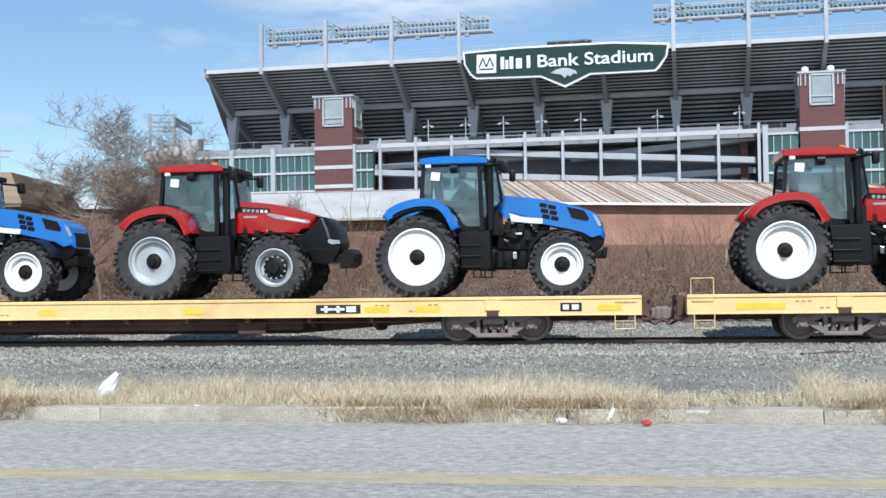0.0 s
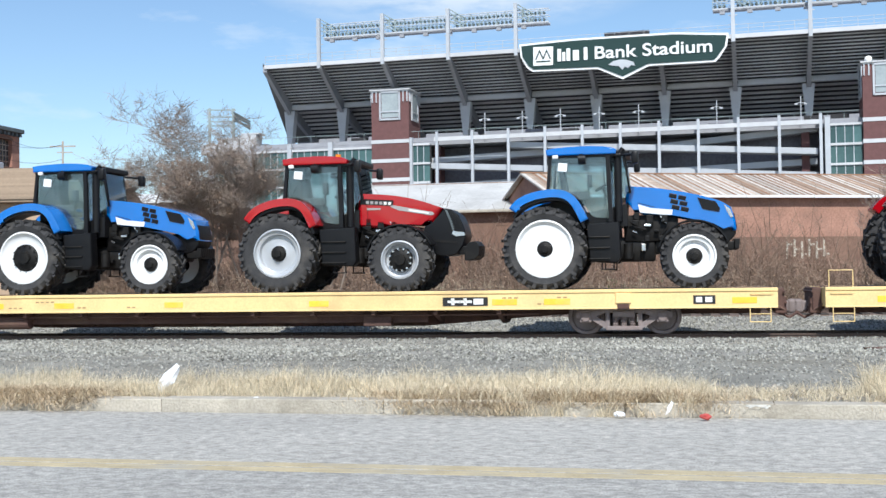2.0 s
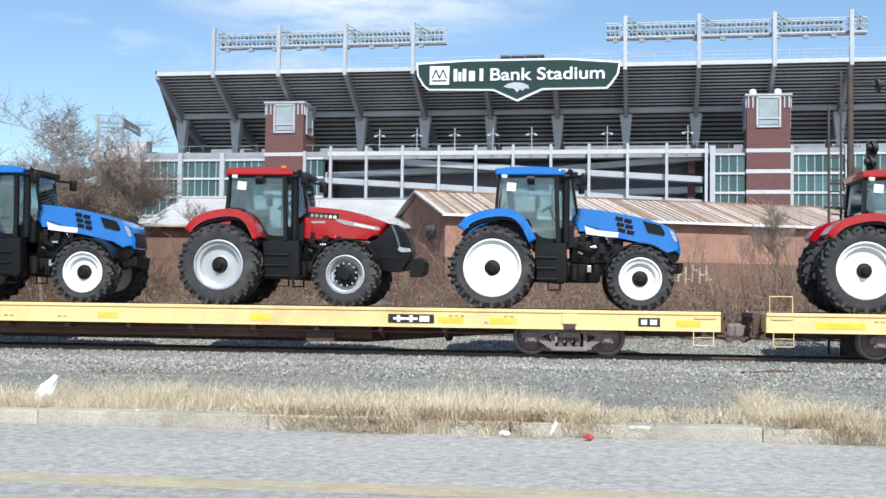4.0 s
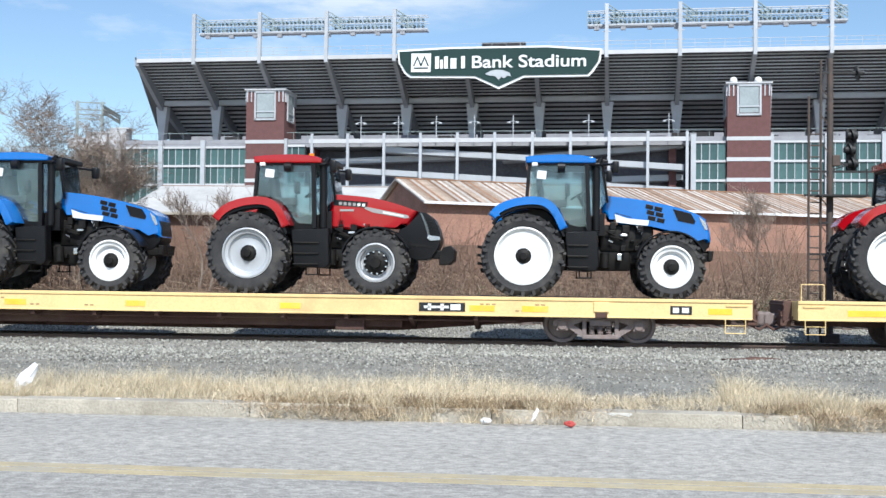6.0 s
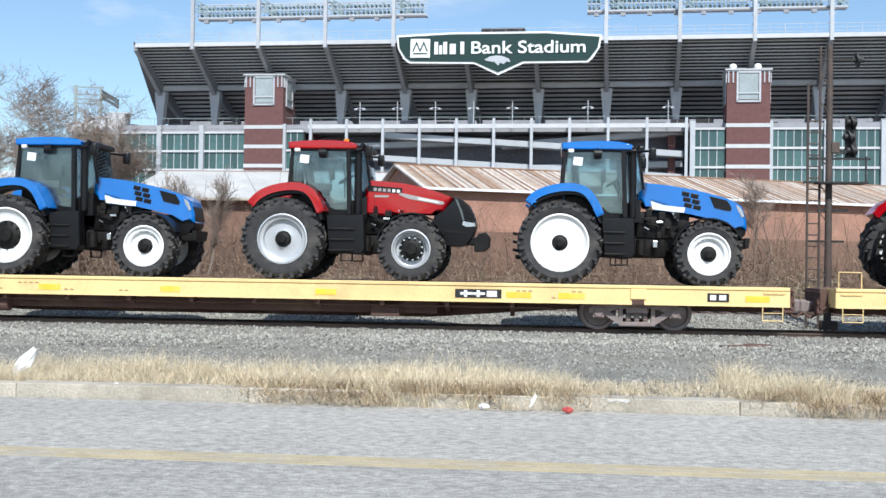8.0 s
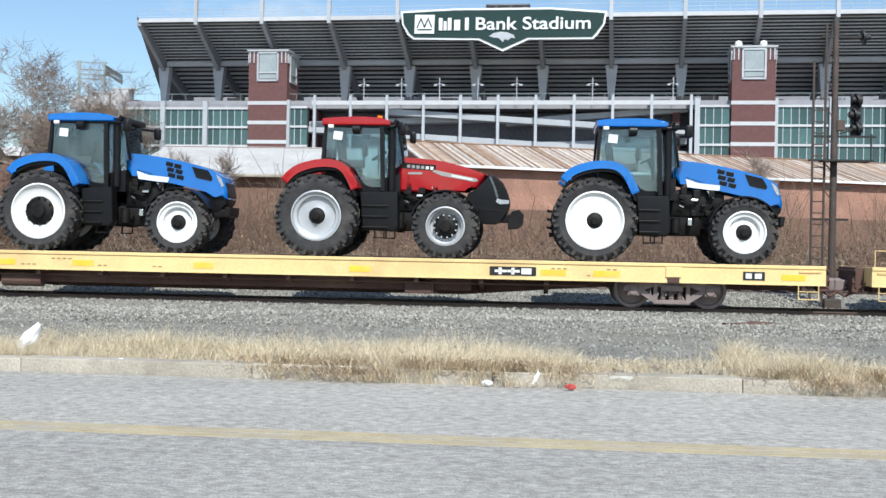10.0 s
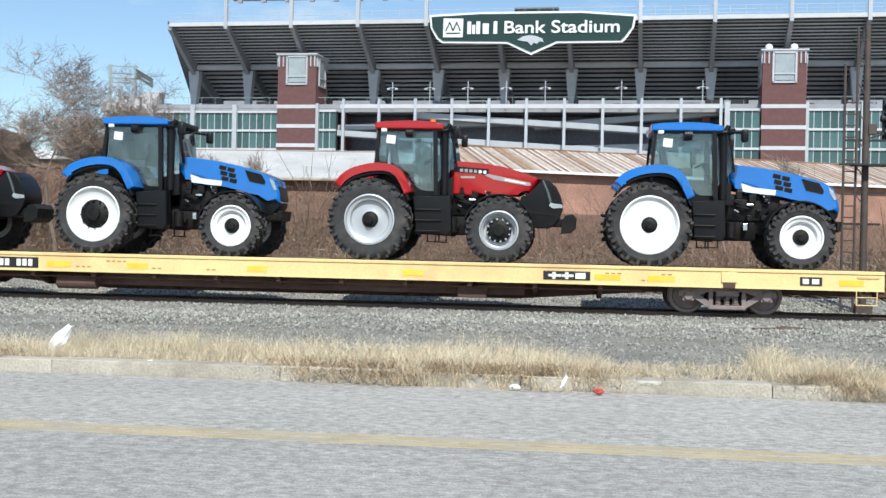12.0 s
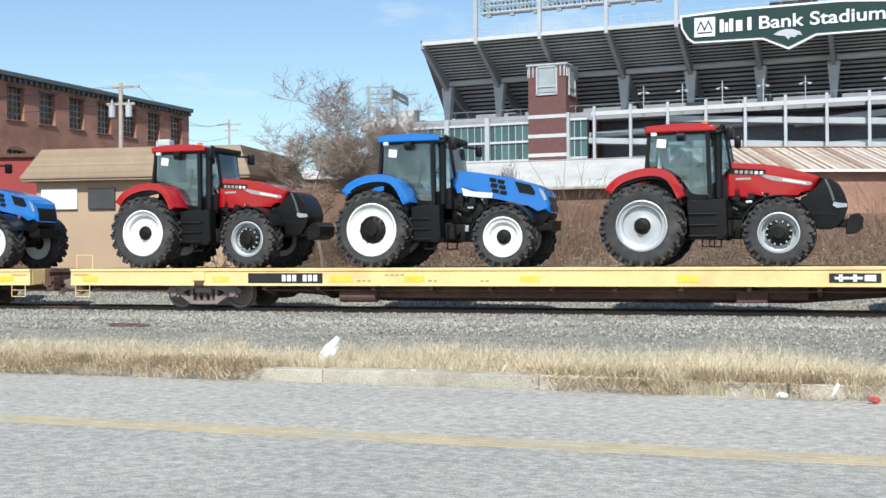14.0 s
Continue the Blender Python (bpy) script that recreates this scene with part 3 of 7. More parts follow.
def build_tower(x0, label, lamps):
    t = thing("stair_tower", STAND @ pose(x0, 0, 0), label, "tower", "stair towers of the stadium")
    W, D, H = 6.8, 6.8, 33.2
    bm = bmesh.new()
    box(bm, (W / 2, D / 2, H / 2), (W, D, H))
    part("brick_shaft", bm, BRICK_STADIUM, t)
    for z in (12.2, 15.5, 18.8, 22.1, 25.45):
        bm = bmesh.new()
        box(bm, (W / 2, D / 2, z), (W + 0.14, D + 0.14, 0.62))
        part("stone_band", bm, STONE_BAND, t, "pale precast stone band")
    bm = bmesh.new()
    box(bm, (W / 2, D / 2, H + 0.55), (W - 0.1, D - 0.1, 1.1))
    part("parapet_course", bm, BRICK_STADIUM, t)
    bm = bmesh.new()
    box(bm, (W / 2, D / 2, H + 1.22), (W + 0.6, D + 0.6, 0.24))
    box(bm, (W / 2, D / 2, H + 1.0), (W + 0.2, D + 0.2, 0.2))
    part("cap", bm, STONE_BAND, t, "thin pale stone cap")
    for side in (0, 1, 2):
        m = {0: pose(W / 2, 0, 0), 1: pose(W, D / 2, 0, 0, 0, 90), 2: pose(0, D / 2, 0, 0, 0, -90)}[side]
        bm = bmesh.new()
        for px in (-1.75, 1.75):
            box(bm, (px, -0.1, 31.65), (0.32, 0.24, 5.0))
        box(bm, (0, -0.1, 29.3), (3.8, 0.24, 0.32))
        box(bm, (0, -0.1, 34.0), (3.8, 0.24, 0.28))
        box(bm, (0, -0.12, 30.6), (3.2, 0.25, 0.2))
        for px in (-3.15, -2.45, 2.45, 3.15):
            box(bm, (px, -0.08, 33.2), (0.2, 0.2, 1.8))
        part("window_frame", bm, STEEL_GREY, t, at=m)
        bm = bmesh.new()
        box(bm, (0, -0.04, 31.75), (3.0, 0.1, 4.3))
        part("window_pane", bm, PANE_GREY if side < 2 else WINDOW_DARK, t, at=m)
    if lamps:
        for px in (1.0, 4.9):
            bm = bmesh.new()
            bmesh.ops.create_uvsphere(bm, u_segments=14, v_segments=8, radius=0.62, matrix=Matrix.Translation((px, 1.0, H + 1.75)))
            rod(bm, (px, 1.0, H + 1.0), (px, 1.0, H + 1.4), 0.2)
            part("lamp_globe", bm, SIGN_WHITE, t, smooth=True)
    return t


build_tower(0.0, "red brick stair tower with pale stone bands", False)
build_tower(80.7, "red brick stair tower with two white globes on its cap", True)


def build_glazing(x0, x1, z0, z1, bays, rows):
    g = thing("glazed_facade", STAND, "green tinted glass facade in pale steel frames", "facade", "glazed bays of the stadium")
    w = (x1 - x0) / bays
    h = (z1 - z0) / rows
    m = max(3, round(w / 1.25))
    bm = bmesh.new()
    box(bm, (0, 0, 0), (w / m - 0.12, 0.08, h - 0.36))
    me = finish("pane", bm, PANE_GREEN)
    for b in range(bays):
        bm = bmesh.new()
        box(bm, (x0 + b * w, 0.6, (z0 + z1) / 2 + 0.4), (0.8, 0.9, z1 - z0 + 1.6))
        part("pier", bm, STEEL_GREY, g)
        for r in range(rows):
            for k in range(m):
                piece("pane", me, g, pose(x0 + (b + (k + 0.5) / m) * w, 0.9, z0 + (r + 0.5) * h))
    for r in range(rows + 1):
        bm = bmesh.new()
        box(bm, ((x0 + x1) / 2, 0.85, z0 + r * h), (x1 - x0, 0.5, 0.36))
        part("transom", bm, STONE_BAND, g)
    bm = bmesh.new()
    for k in range(bays * m):
        box(bm, (x0 + k * w / m, 0.9, (z0 + z1) / 2), (0.12, 0.2, z1 - z0))
    part("mullions", bm, STEEL_GREY, g)
    # solid backing; its near-black colour paints in the unlit inside
    bm = bmesh.new()
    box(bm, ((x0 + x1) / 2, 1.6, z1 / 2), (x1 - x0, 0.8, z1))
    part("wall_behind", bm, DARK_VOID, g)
    bm = bmesh.new()
    box(bm, ((x0 + x1) / 2, 0.9, z0 / 2), (x1 - x0, 0.9, z0 - 0.3))
    part("base_wall", bm, STONE_BAND, g)


build_glazing(-31.0, -0.1, 14.9, 24.6, 4, 3)
build_glazing(6.9, 10.3, 14.9, 24.8, 1, 3)
build_glazing(75.4, 80.6, 15.6, 25.0, 1, 3)
build_glazing(87.6, 131.0, 15.6, 25.0, 5, 3)


def build_ramps():
    r = thing("pedestrian_ramps", STAND, "pale steel and concrete pedestrian ramps in a tall frame", "ramp")
    for k in range(11):
        x = 11.7 + 6.27 * k
        bm = bmesh.new()
        box(bm, (x, 0.3, 13.4), (0.46, 0.5, 26.8))
        part("post", bm, STEEL_GREY, r)
    bm = bmesh.new()
    box(bm, (42.9, 0.35, 25.5), (63.4, 0.5, 0.7))
    part("top_beam", bm, STONE_BAND, r)
    bm = bmesh.new()
    box(bm, (42.9, 3.4, 15.0), (63.4, 0.5, 0.6))
    part("low_beam", bm, STONE_BAND, r)
    for y, (xa, za), (xb, zb) in ((1.6, (24, 24.2), (74, 21.0)), (3.6, (44, 22.6), (74, 24.9)), (1.7, (9.5, 21.2), (74, 17.2)), (3.6, (9.5, 22.2), (40, 23.3)), (3.8, (9.5, 17.6), (74, 19.6)), (1.8, (9.5, 16.9), (74, 14.5))):
        bm = bmesh.new()
        beam(bm, (xa, y, za), (xb, y, zb), 0.25, 0.95)
        part("ramp_parapet", bm, STEEL_GREY, r, "pale sloping ramp parapet")
        bm = bmesh.new()
        beam(bm, (xa, y + 1.2, za - 0.45), (xb, y + 1.2, zb - 0.45), 2.2, 0.25)
        part("ramp_slab", bm, RAKER, r)
    for x in (11.7, 69.5):
        bm = bmesh.new()
        box(bm, (72.2 if x > 60 else 10.8, 5.0, 13), (1.2, 3.0, 26))
        part("brick_pier", bm, BRICK_STADIUM, r, "red brick pier")


build_ramps()


def build_lamp_posts():
    for i, x in enumerate([20, 26.5, 33, 39.5, 46, 58.5, 71.5]):
        t = thing("street_lamp", STAND @ pose(x, 1.2, 25.4), "pale double headed lamp post on the concourse", "lamp", "concourse lamps")
        bm = bmesh.new()
        rod(bm, (0, 0, 0), (0, 0, 4.4), 0.09, seg=6)
        part("pole", bm, STEEL_GREY, t)
        for s in (-1, 1):
            bm = bmesh.new()
            beam(bm, (0, 0, 3.4), (s * 0.7, 0, 3.3), 0.08, 0.08)
            box(bm, (s * 0.7, 0, 3.15), (0.5, 0.35, 0.25))
            part("lamp_head", bm, STEEL_GREY, t)


build_lamp_posts()


def build_gantry(i0, n, xl, xr):
    g = thing("floodlight_gantry", STAND, "pale steel floodlight gantry with lamp racks on the rim", "floodlights", "floodlight gantries")
    y = RIM[0] - 0.2
    for i in range(i0, i0 + n):
        x = R0 + BAY * i
        bm = bmesh.new()
        beam(bm, (x, y, RIM[1] - 1.2), (x, y, 47.5), 0.6, 0.6)
        for z in (41.5, 43.0, 44.5, 46.0):
            beam(bm, (x - 0.7, y + 0.3, z), (x + 0.7, y + 0.3, z), 0.12, 0.12)
        part("mast", bm, STEEL_GREY, g)
        # braced cage between the mast and the rack
        for d in (0, 0.6, 1.3, 2.0):
            bm = bmesh.new()
            beam(bm, (x + 0.3, y + 0.4, 47.4 - d), (x + 2.7, y + 1.6, 46.0 - d * 0.85), 0.14, 0.14)
            part("stay", bm, RACK_STEEL, g)
        for q in (1.1, 1.9, 2.7):
            bm = bmesh.new()
            f = (q - 0.3) / 2.4
            beam(bm, (x + q, y + 0.4 + 1.2 * f, 47.4 - 1.4 * f), (x + q, y + 0.4 + 1.2 * f, 45.2 - 1.0 * f), 0.12, 0.12)
            part("cage_upright", bm, RACK_STEEL, g)
    for z, s in ((44.3, 0.28), (45.5, 0.12), (46.6, 0.16)):
        bm = bmesh.new()
        beam(bm, (xl, y + 1.2, z), (xr, y + 1.2, z), s, s)
        beam(bm, (xl, y + 2.6, z), (xr, y + 2.6, z), s, s)
        part("chord", bm, STEEL_GREY, g)
    if "lamp" not in STEPS:
        bm = bmesh.new()
        bmesh.ops.create_cone(bm, cap_ends=True, segments=8, radius1=0.30, radius2=0.17, depth=0.5, matrix=pose(0, 0, 0, 90))
        STEPS["lamp"] = finish("floodlight", bm, RACK_STEEL)
    k = int((xr - xl) / 0.72)
    for j in range(k):
        x = xl + (j + 0.5) * 0.72
        if min(abs(x - (R0 + BAY * i)) for i in range(14)) > 0.8:
            for z in (44.95, 46.05):
                piece("floodlight", STEPS["lamp"], g, pose(x, y + 1.9, z))
    bm = bmesh.new()
    n = int((xr - xl) / 1.45)
    for j in range(n):
        u, v = xl + (xr - xl) * j / n, xl + (xr - xl) * (j + 1) / n
        beam(bm, (u, y + 1.2, 44.4 if j % 2 else 46.5), (v, y + 1.2, 46.5 if j % 2 else 44.4), 0.09, 0.09)
        beam(bm, (u, y + 1.2, 44.3), (u, y + 1.2, 46.6), 0.09, 0.09)
    part("lattice", bm, RACK_STEEL, g, "grey steel lattice bracing")
    bm = bmesh.new()
    box(bm, ((xl + xr) / 2, y + 1.9, 44.05), (xr - xl, 1.6, 0.1))
    for x in [xl + 1.5 + 4.3 * q for q in range(int((xr - xl) / 4.3))]:
        box(bm, (x, y + 1.4, 43.7), (0.8, 0.6, 0.5))
    part("catwalk", bm, RAKER, g, "dark steel catwalk under the lamps")


build_gantry(0, 4, -8.7, 31.5)
build_gantry(6, 4, 58.2, 99.2)


def text_mesh(body, size, name, material, depth, parent, at):
    c = bpy.data.curves.new(name, "FONT")
    c.body, c.size, c.extrude, c.offset = body, size, depth, 0.013 * size
    ob = bpy.data.objects.new(name, c)
    scene.collection.objects.link(ob)
    me = bpy.data.meshes.new_from_object(ob.evaluated_get(bpy.context.evaluated_depsgraph_get()))
    xs = [v.co.x for v in me.vertices]
    bpy.data.objects.remove(ob)
    bpy.data.curves.remove(c)
    me.materials.clear()
    me.materials.append(material)
    o = new(name, me)
    o.parent, o.matrix_basis = parent, at
    return o, min(xs), max(xs)


def build_sign():
    s = thing("stadium_sign", STAND @ pose(43.75, -2.0, 37.05), "dark green stadium sign with white lettering and border", "sign")
    def outline(g):
        return [(-16.6 - g, 3.0 + g), (-8, 3.35 + g), (8, 3.3 + g), (16.6 + g, 2.6 + g), (16.3 + g, 0.9), (15.2 + g, -0.6 - g * 0.6), (14.6 + g * 0.6, -1.2 - g), (4.2 + g * 0.4, -1.2 - g), (0.1, -3.0 - g * 1.3), (-3.8 - g * 0.4, -1.2 - g), (-14.6 - g * 0.6, -1.0 - g), (-15.4 - g, -0.4 - g * 0.6), (-16.4 - g, 1.2)]
    bm = bmesh.new()
    prism(bm, outline(0.34), 0.0, 0.5)
    part("border", bm, SIGN_WHITE, s, "white sign border")
    bm = bmesh.new()
    prism(bm, outline(0.0), -0.12, 0.02)
    part("panel", bm, SIGN_GREEN, s, "dark green sign panel")
    # square emblem: plain white tile with green bars
    bm = bmesh.new()
    box(bm, (-12.9, -0.18, 1.1), (3.3, 0.12, 3.1), rot=pose(0, 0, 0, 0, 1.0))
    part("emblem_tile", bm, SIGN_WHITE, s)
    bm = bmesh.new()
    for px in (-13.5, -12.3):
        prism(bm, [(px - 0.75, 0.55), (px - 0.5, 0.55), (px, 1.75), (px + 0.5, 0.55), (px + 0.75, 0.55), (px, 2.25)], -0.28, -0.2)
    box(bm, (-12.9, -0.24, 0.2), (2.4, 0.1, 0.22))
    part("emblem_mark", bm, SIGN_GREEN, s)
    # the brand's initials as plain white bars
    for px, w, h in ((-10.2, 0.62, 2.05), (-9.45, 0.5, 1.5), (-8.7, 0.62, 2.05), (-7.45, 1.0, 1.7), (-5.85, 0.62, 2.05)):
        bm = bmesh.new()
        box(bm, (px, -0.2, 0.05 + h / 2), (w, 0.12, h))
        part("bar", bm, SIGN_WHITE, s, "plain white bar")
    t, a, b = text_mesh("Bank Stadium", 2.6, "lettering", SIGN_WHITE, 0.06, s, pose(0, 0, 0))
    k = 18.7 / (b - a)
    bold = Matrix.Translation((-4.35 - a * k, -0.2, 0.12)) @ pose(0, 0, 0, 90) @ Matrix.Diagonal((k, 1.1, 1, 1))
    t.matrix_basis = bold
    tagged(t, label="white letters reading Bank Stadium")
    bm = bmesh.new()
    prism(bm, [(-2.2, -0.95), (-1.3, -0.45), (-0.3, -0.25), (0.8, -0.35), (1.9, -0.8), (2.15, -1.4), (1.5, -1.25), (1.0, -1.7), (0.5, -1.45), (0.1, -1.95), (-0.5, -1.3), (-1.4, -1.2)], -0.22, -0.14)
    part("crest", bm, STEEL_GREY, s, "pale plain crest shape")
    # scoreboard back over the rim
    q = thing("scoreboard", STAND @ pose(44, 4, 40.0), "dark scoreboard box above the stand's rim", "scoreboard")
    bm = bmesh.new()
    box(bm, (0, 0, 1.3), (7.4, 1.2, 2.4))
    part("case", bm, DARK_VOID, q)
    for dx in (-3.0, 3.0):
        bm = bmesh.new()
        box(bm, (dx, 0.2, -0.9), (0.3, 0.4, 2.4))
        part("support", bm, STEEL_GREY, q)


build_sign()

# ---- the train ----
MOVING, ROLLING = [], []
MESHES = {}


def wheel(parent, at, R, rim_r, half, rim_mat, hub_mat, hub_r, style, lugs):
    """A tractor wheel round the y axis; its outer face looks to -y."""
    key = (R, rim_r, half, rim_mat.name, hub_r, style)
    if key not in MESHES:
        bm = bmesh.new()
        c = R - 0.045
        lathe(bm, [(rim_r, half * 0.7), (rim_r + 0.03, half * 0.92), ((rim_r + c) / 2 + 0.02, half * 1.06), (c - 0.08, half), (c - 0.015, half * 0.8), (c, half * 0.4), (c, -half * 0.4),
                   (c - 0.015, -half * 0.8), (c - 0.08, -half), ((rim_r + c) / 2 + 0.02, -half * 1.06), (rim_r + 0.03, -half * 0.92), (rim_r, -half * 0.7)], 44)
        tyre = finish("tyre", bm, TYRE, True)
        bm = bmesh.new()
        for i in range(lugs):
            for s in (-1, 1):
                a = 2 * math.pi * (i + (0.5 if s > 0 else 0)) / lugs
                m = Matrix.Rotation(a, 4, "Y") @ Matrix.Translation((0, s * half * 0.52, c + 0.012)) @ Matrix.Rotation(s * radians(38), 4, "Z")
                box(bm, m.translation, (0.075, half * 1.28, 0.075), m.to_3x3().to_4x4())
                m2 = Matrix.Rotation(a + s * 0.0 + 0.30 * half / R, 4, "Y") @ Matrix.Translation((0, s * half * 1.0, c - 0.045))
                box(bm, m2.translation, (0.08, 0.06, 0.13), m2.to_3x3().to_4x4())
        lug = finish("tread", bm, TYRE)
        bm = bmesh.new()
        f = -half
        if style == "disc":
            lathe(bm, [(rim_r + 0.015, f * 0.95), (rim_r - 0.02, f * 0.98), (rim_r - 0.045, f * 0.86), (rim_r - 0.09, f * 0.72), (hub_r + 0.1, f * 0.62), (hub_r, f * 0.60), (hub_r, half * 0.5), (rim_r, half * 0.6)], 44)
        elif style == "ring":
            lathe(bm, [(rim_r + 0.015, f * 0.95), (rim_r - 0.02, f * 0.98), (rim_r - 0.05, f * 0.80), (rim_r - 0.12, f * 0.74), (rim_r - 0.15, f * 0.45), (hub_r + 0.12, f * 0.40), (hub_r, f * 0.5), (hub_r, half * 0.5), (rim_r, half * 0.6)], 44)
        else:
            lathe(bm, [(rim_r + 0.015, f * 0.95), (rim_r - 0.02, f * 0.98), (rim_r - 0.045, f * 0.8), (rim_r - 0.075, f * 0.74), (rim_r - 0.09, f * 0.25), (hub_r + 0.02, f * 0.2), (hub_r, f * 0.3), (hub_r, half * 0.5), (rim_r, half * 0.6)], 44)
        rim = finish("rim", bm, rim_mat, True)
        bm = bmesh.new()
        inner = hub_r
        lathe(bm, [(0, f * 0.98), (inner * 0.42, f * 0.98), (inner * 0.46, f * 0.72), (inner * 0.85, f * 0.66), (inner * 0.98, f * 0.55), (inner, half * 0.4), (0, half * 0.4)], 26)
        hub = finish("hub", bm, hub_mat, True)
        bm = bmesh.new()
        rod(bm, (0, -0.045, 0), (0, 0.05, 0), 0.026, seg=6)
        bolts = finish("wheel_bolt", bm, CHROME if style == "deep" else IRON)
        MESHES[key] = (tyre, lug, rim, hub, bolts)
    tyre, lug, rim, hub, bolts = MESHES[key]
    w = new("wheel", tyre)
    w.parent, w.matrix_basis = parent, at
    tagged(w, "dusty black lugged tractor tyre")
    piece("tread", lug, w, Matrix.Identity(4))
    piece("rim", rim, w, Matrix.Identity(4))
    piece("hub", hub, w, Matrix.Identity(4))
    for i in range(12 if hub_r > 0.25 else 0):
        a = 2 * math.pi * (i + 0.5) / 12
        piece("wheel_bolt", bolts, w, pose(hub_r * 0.9 * math.cos(a), -half * 0.66, hub_r * 0.9 * math.sin(a)))
    return w


def shell(bm, pts, half, inset, bevel=0.03):
    """A body panel drawn across the tractor from -half to half, its upper edges rounded."""
    fs = prism(bm, pts, -half, half)
    if bevel:
        es = list({e for f in fs[:2] for e in f.edges})
        bmesh.ops.bevel(bm, geom=es, offset=bevel, segments=3, affect="EDGES", profile=0.6)


def arc_strip(bm, pts, y0, y1, thick):
    """A bent sheet along pts (x, z) from y0 to y1."""
    n = len(pts)
    out = []
    for i in range(n):
        a, b = Vector(pts[max(i - 1, 0)]), Vector(pts[min(i + 1, n - 1)])
        d = (b - a).normalized()
        out.append((pts[i][0] + d.y * thick, pts[i][1] - d.x * thick))
    return prism(bm, list(pts) + list(reversed(out)), y0, y1)


def smooth_pts(pts, k=3):
    """The polyline with its corners rounded off."""
    for _ in range(k):
        q = [pts[0]]
        for a, b in zip(pts, pts[1:]):
            q += [(0.75 * a[0] + 0.25 * b[0], 0.75 * a[1] + 0.25 * b[1]), (0.25 * a[0] + 0.75 * b[0], 0.25 * a[1] + 0.75 * b[1])]
        pts = q + [pts[-1]]
    return pts


def tractor(at, paint, label, wheelbase, rear, front):
    """A large field tractor facing +x; rear axle over x 0; rests on z 0. rear, front: (radius, rim radius, rim paint, hub radius, style)."""
    red = paint is RED_PAINT
    t = thing("tractor", Matrix.Identity(4), label, "tractor", "tractors on the flatcars")
    P = lambda name, bm, m, lab="", sm=True: part(name, bm, m, t, lab, smooth=sm)
    wb = wheelbase
    # wheels
    for s in (-1, 1):
        flip = Matrix.Identity(4) if s < 0 else pose(0, 0, 0, 0, 0, 180)
        wheel(t, Matrix.Translation((0, s * 0.98, rear[0] - 0.03)) @ flip @ pose(0, 0, 0, 0, 11), rear[0], rear[1], 0.31, rear[2], IRON, rear[3], rear[4], 22)
        wheel(t, Matrix.Translation((wb, s * 1.0, front[0] - 0.03)) @ flip @ pose(0, 0, 0, 0, 5), front[0], front[1], 0.27, front[2], IRON, front[3], front[4], 19)
    # axles, frame, engine and underside
    bm = bmesh.new()
    rod(bm, (0, -0.85, 0.95), (0, 0.85, 0.95), 0.17, seg=16)
    box(bm, (0.1, 0, 1.0), (0.9, 0.75, 0.8), bevel=0.06)
    P("rear_axle", bm, IRON)
    bm = bmesh.new()
    rod(bm, (wb, -0.9, 0.76), (wb, 0.9, 0.76), 0.12, seg=14)
    box(bm, (wb, 0, 0.80), (0.5, 0.9, 0.35), bevel=0.05)
    P("front_axle", bm, IRON)
    bm = bmesh.new()
    box(bm, (1.5, 0, 0.95), (2.2, 0.62, 0.6), bevel=0.06)
    box(bm, (wb - 0.2, 0, 1.05), (1.6, 0.5, 0.45), bevel=0.05)
    box(bm, (2.5, 0, 1.45), (1.3, 0.72, 0.65), bevel=0.05)
    P("chassis", bm, IRON)
    rnd = random.Random(3)
    for k in range(18):
        bm = bmesh.new()
        x, z = rnd.uniform(1.95, 2.85), rnd.uniform(0.85, 1.75)
        if k % 3 == 0:
            rod(bm, (x, -0.48, z), (x + rnd.uniform(-0.4, 0.4), -0.46, z + rnd.uniform(-0.25, 0.25)), rnd.uniform(0.015, 0.03), seg=6)
        else:
            box(bm, (x, -0.42, z), (rnd.uniform(0.06, 0.22), 0.16, rnd.uniform(0.05, 0.2)), bevel=0.012)
        P("engine_fitting", bm, IRON if k % 4 else CHROME, "engine hose, filter or bracket", sm=False)
    bm = bmesh.new()
    rod(bm, (1.96, -0.62, 0.72), (1.96, -0.62, 1.08), 0.115, seg=14)
    P("filter_canister", bm, IRON)
    # hood
    if red:
        top = smooth_pts([(1.88, 2.47), (2.83, 2.41), (3.5, 2.26), (4.08, 2.05)], 2)
        low = [(3.81, 1.69), (3.55, 1.78), (3.1, 1.80), (2.83, 1.75), (2.55, 1.58), (1.88, 1.62)]
    else:
        top = smooth_pts([(1.9, 2.48), (2.7, 2.41), (3.5, 2.26), (4.13, 2.08), (4.40, 1.90)], 2)
        low = [(4.49, 1.60), (4.51, 1.36), (4.42, 1.34), (4.28, 1.50), (4.0, 1.66), (3.5, 1.78), (3.05, 1.74), (2.3, 1.78), (2.15, 2.02), (1.9, 2.05)]
    bm = bmesh.new()
    shell(bm, top + low, 0.50, 0.1, 0.13)
    hood = P("hood", bm, paint, "glossy red hood" if red else "glossy blue hood")
    H = lambda name, bm, m, lab="", sm=False: part(name, bm, m, hood, lab, smooth=sm)
    if red:
        bm = bmesh.new()
        shell(bm, [(4.10, 2.05), (4.28, 2.02), (4.46, 1.88), (4.57, 1.66), (4.63, 1.46), (4.64, 1.34), (4.56, 1.12), (4.42, 0.92), (4.28, 0.86), (4.02, 0.86), (3.62, 0.98), (3.5, 1.3), (3.62, 1.62), (3.83, 1.68)], 0.50, 0.1, 0.03)
        P("nose", bm, BLACK_PLASTIC, "black plastic grille nose")
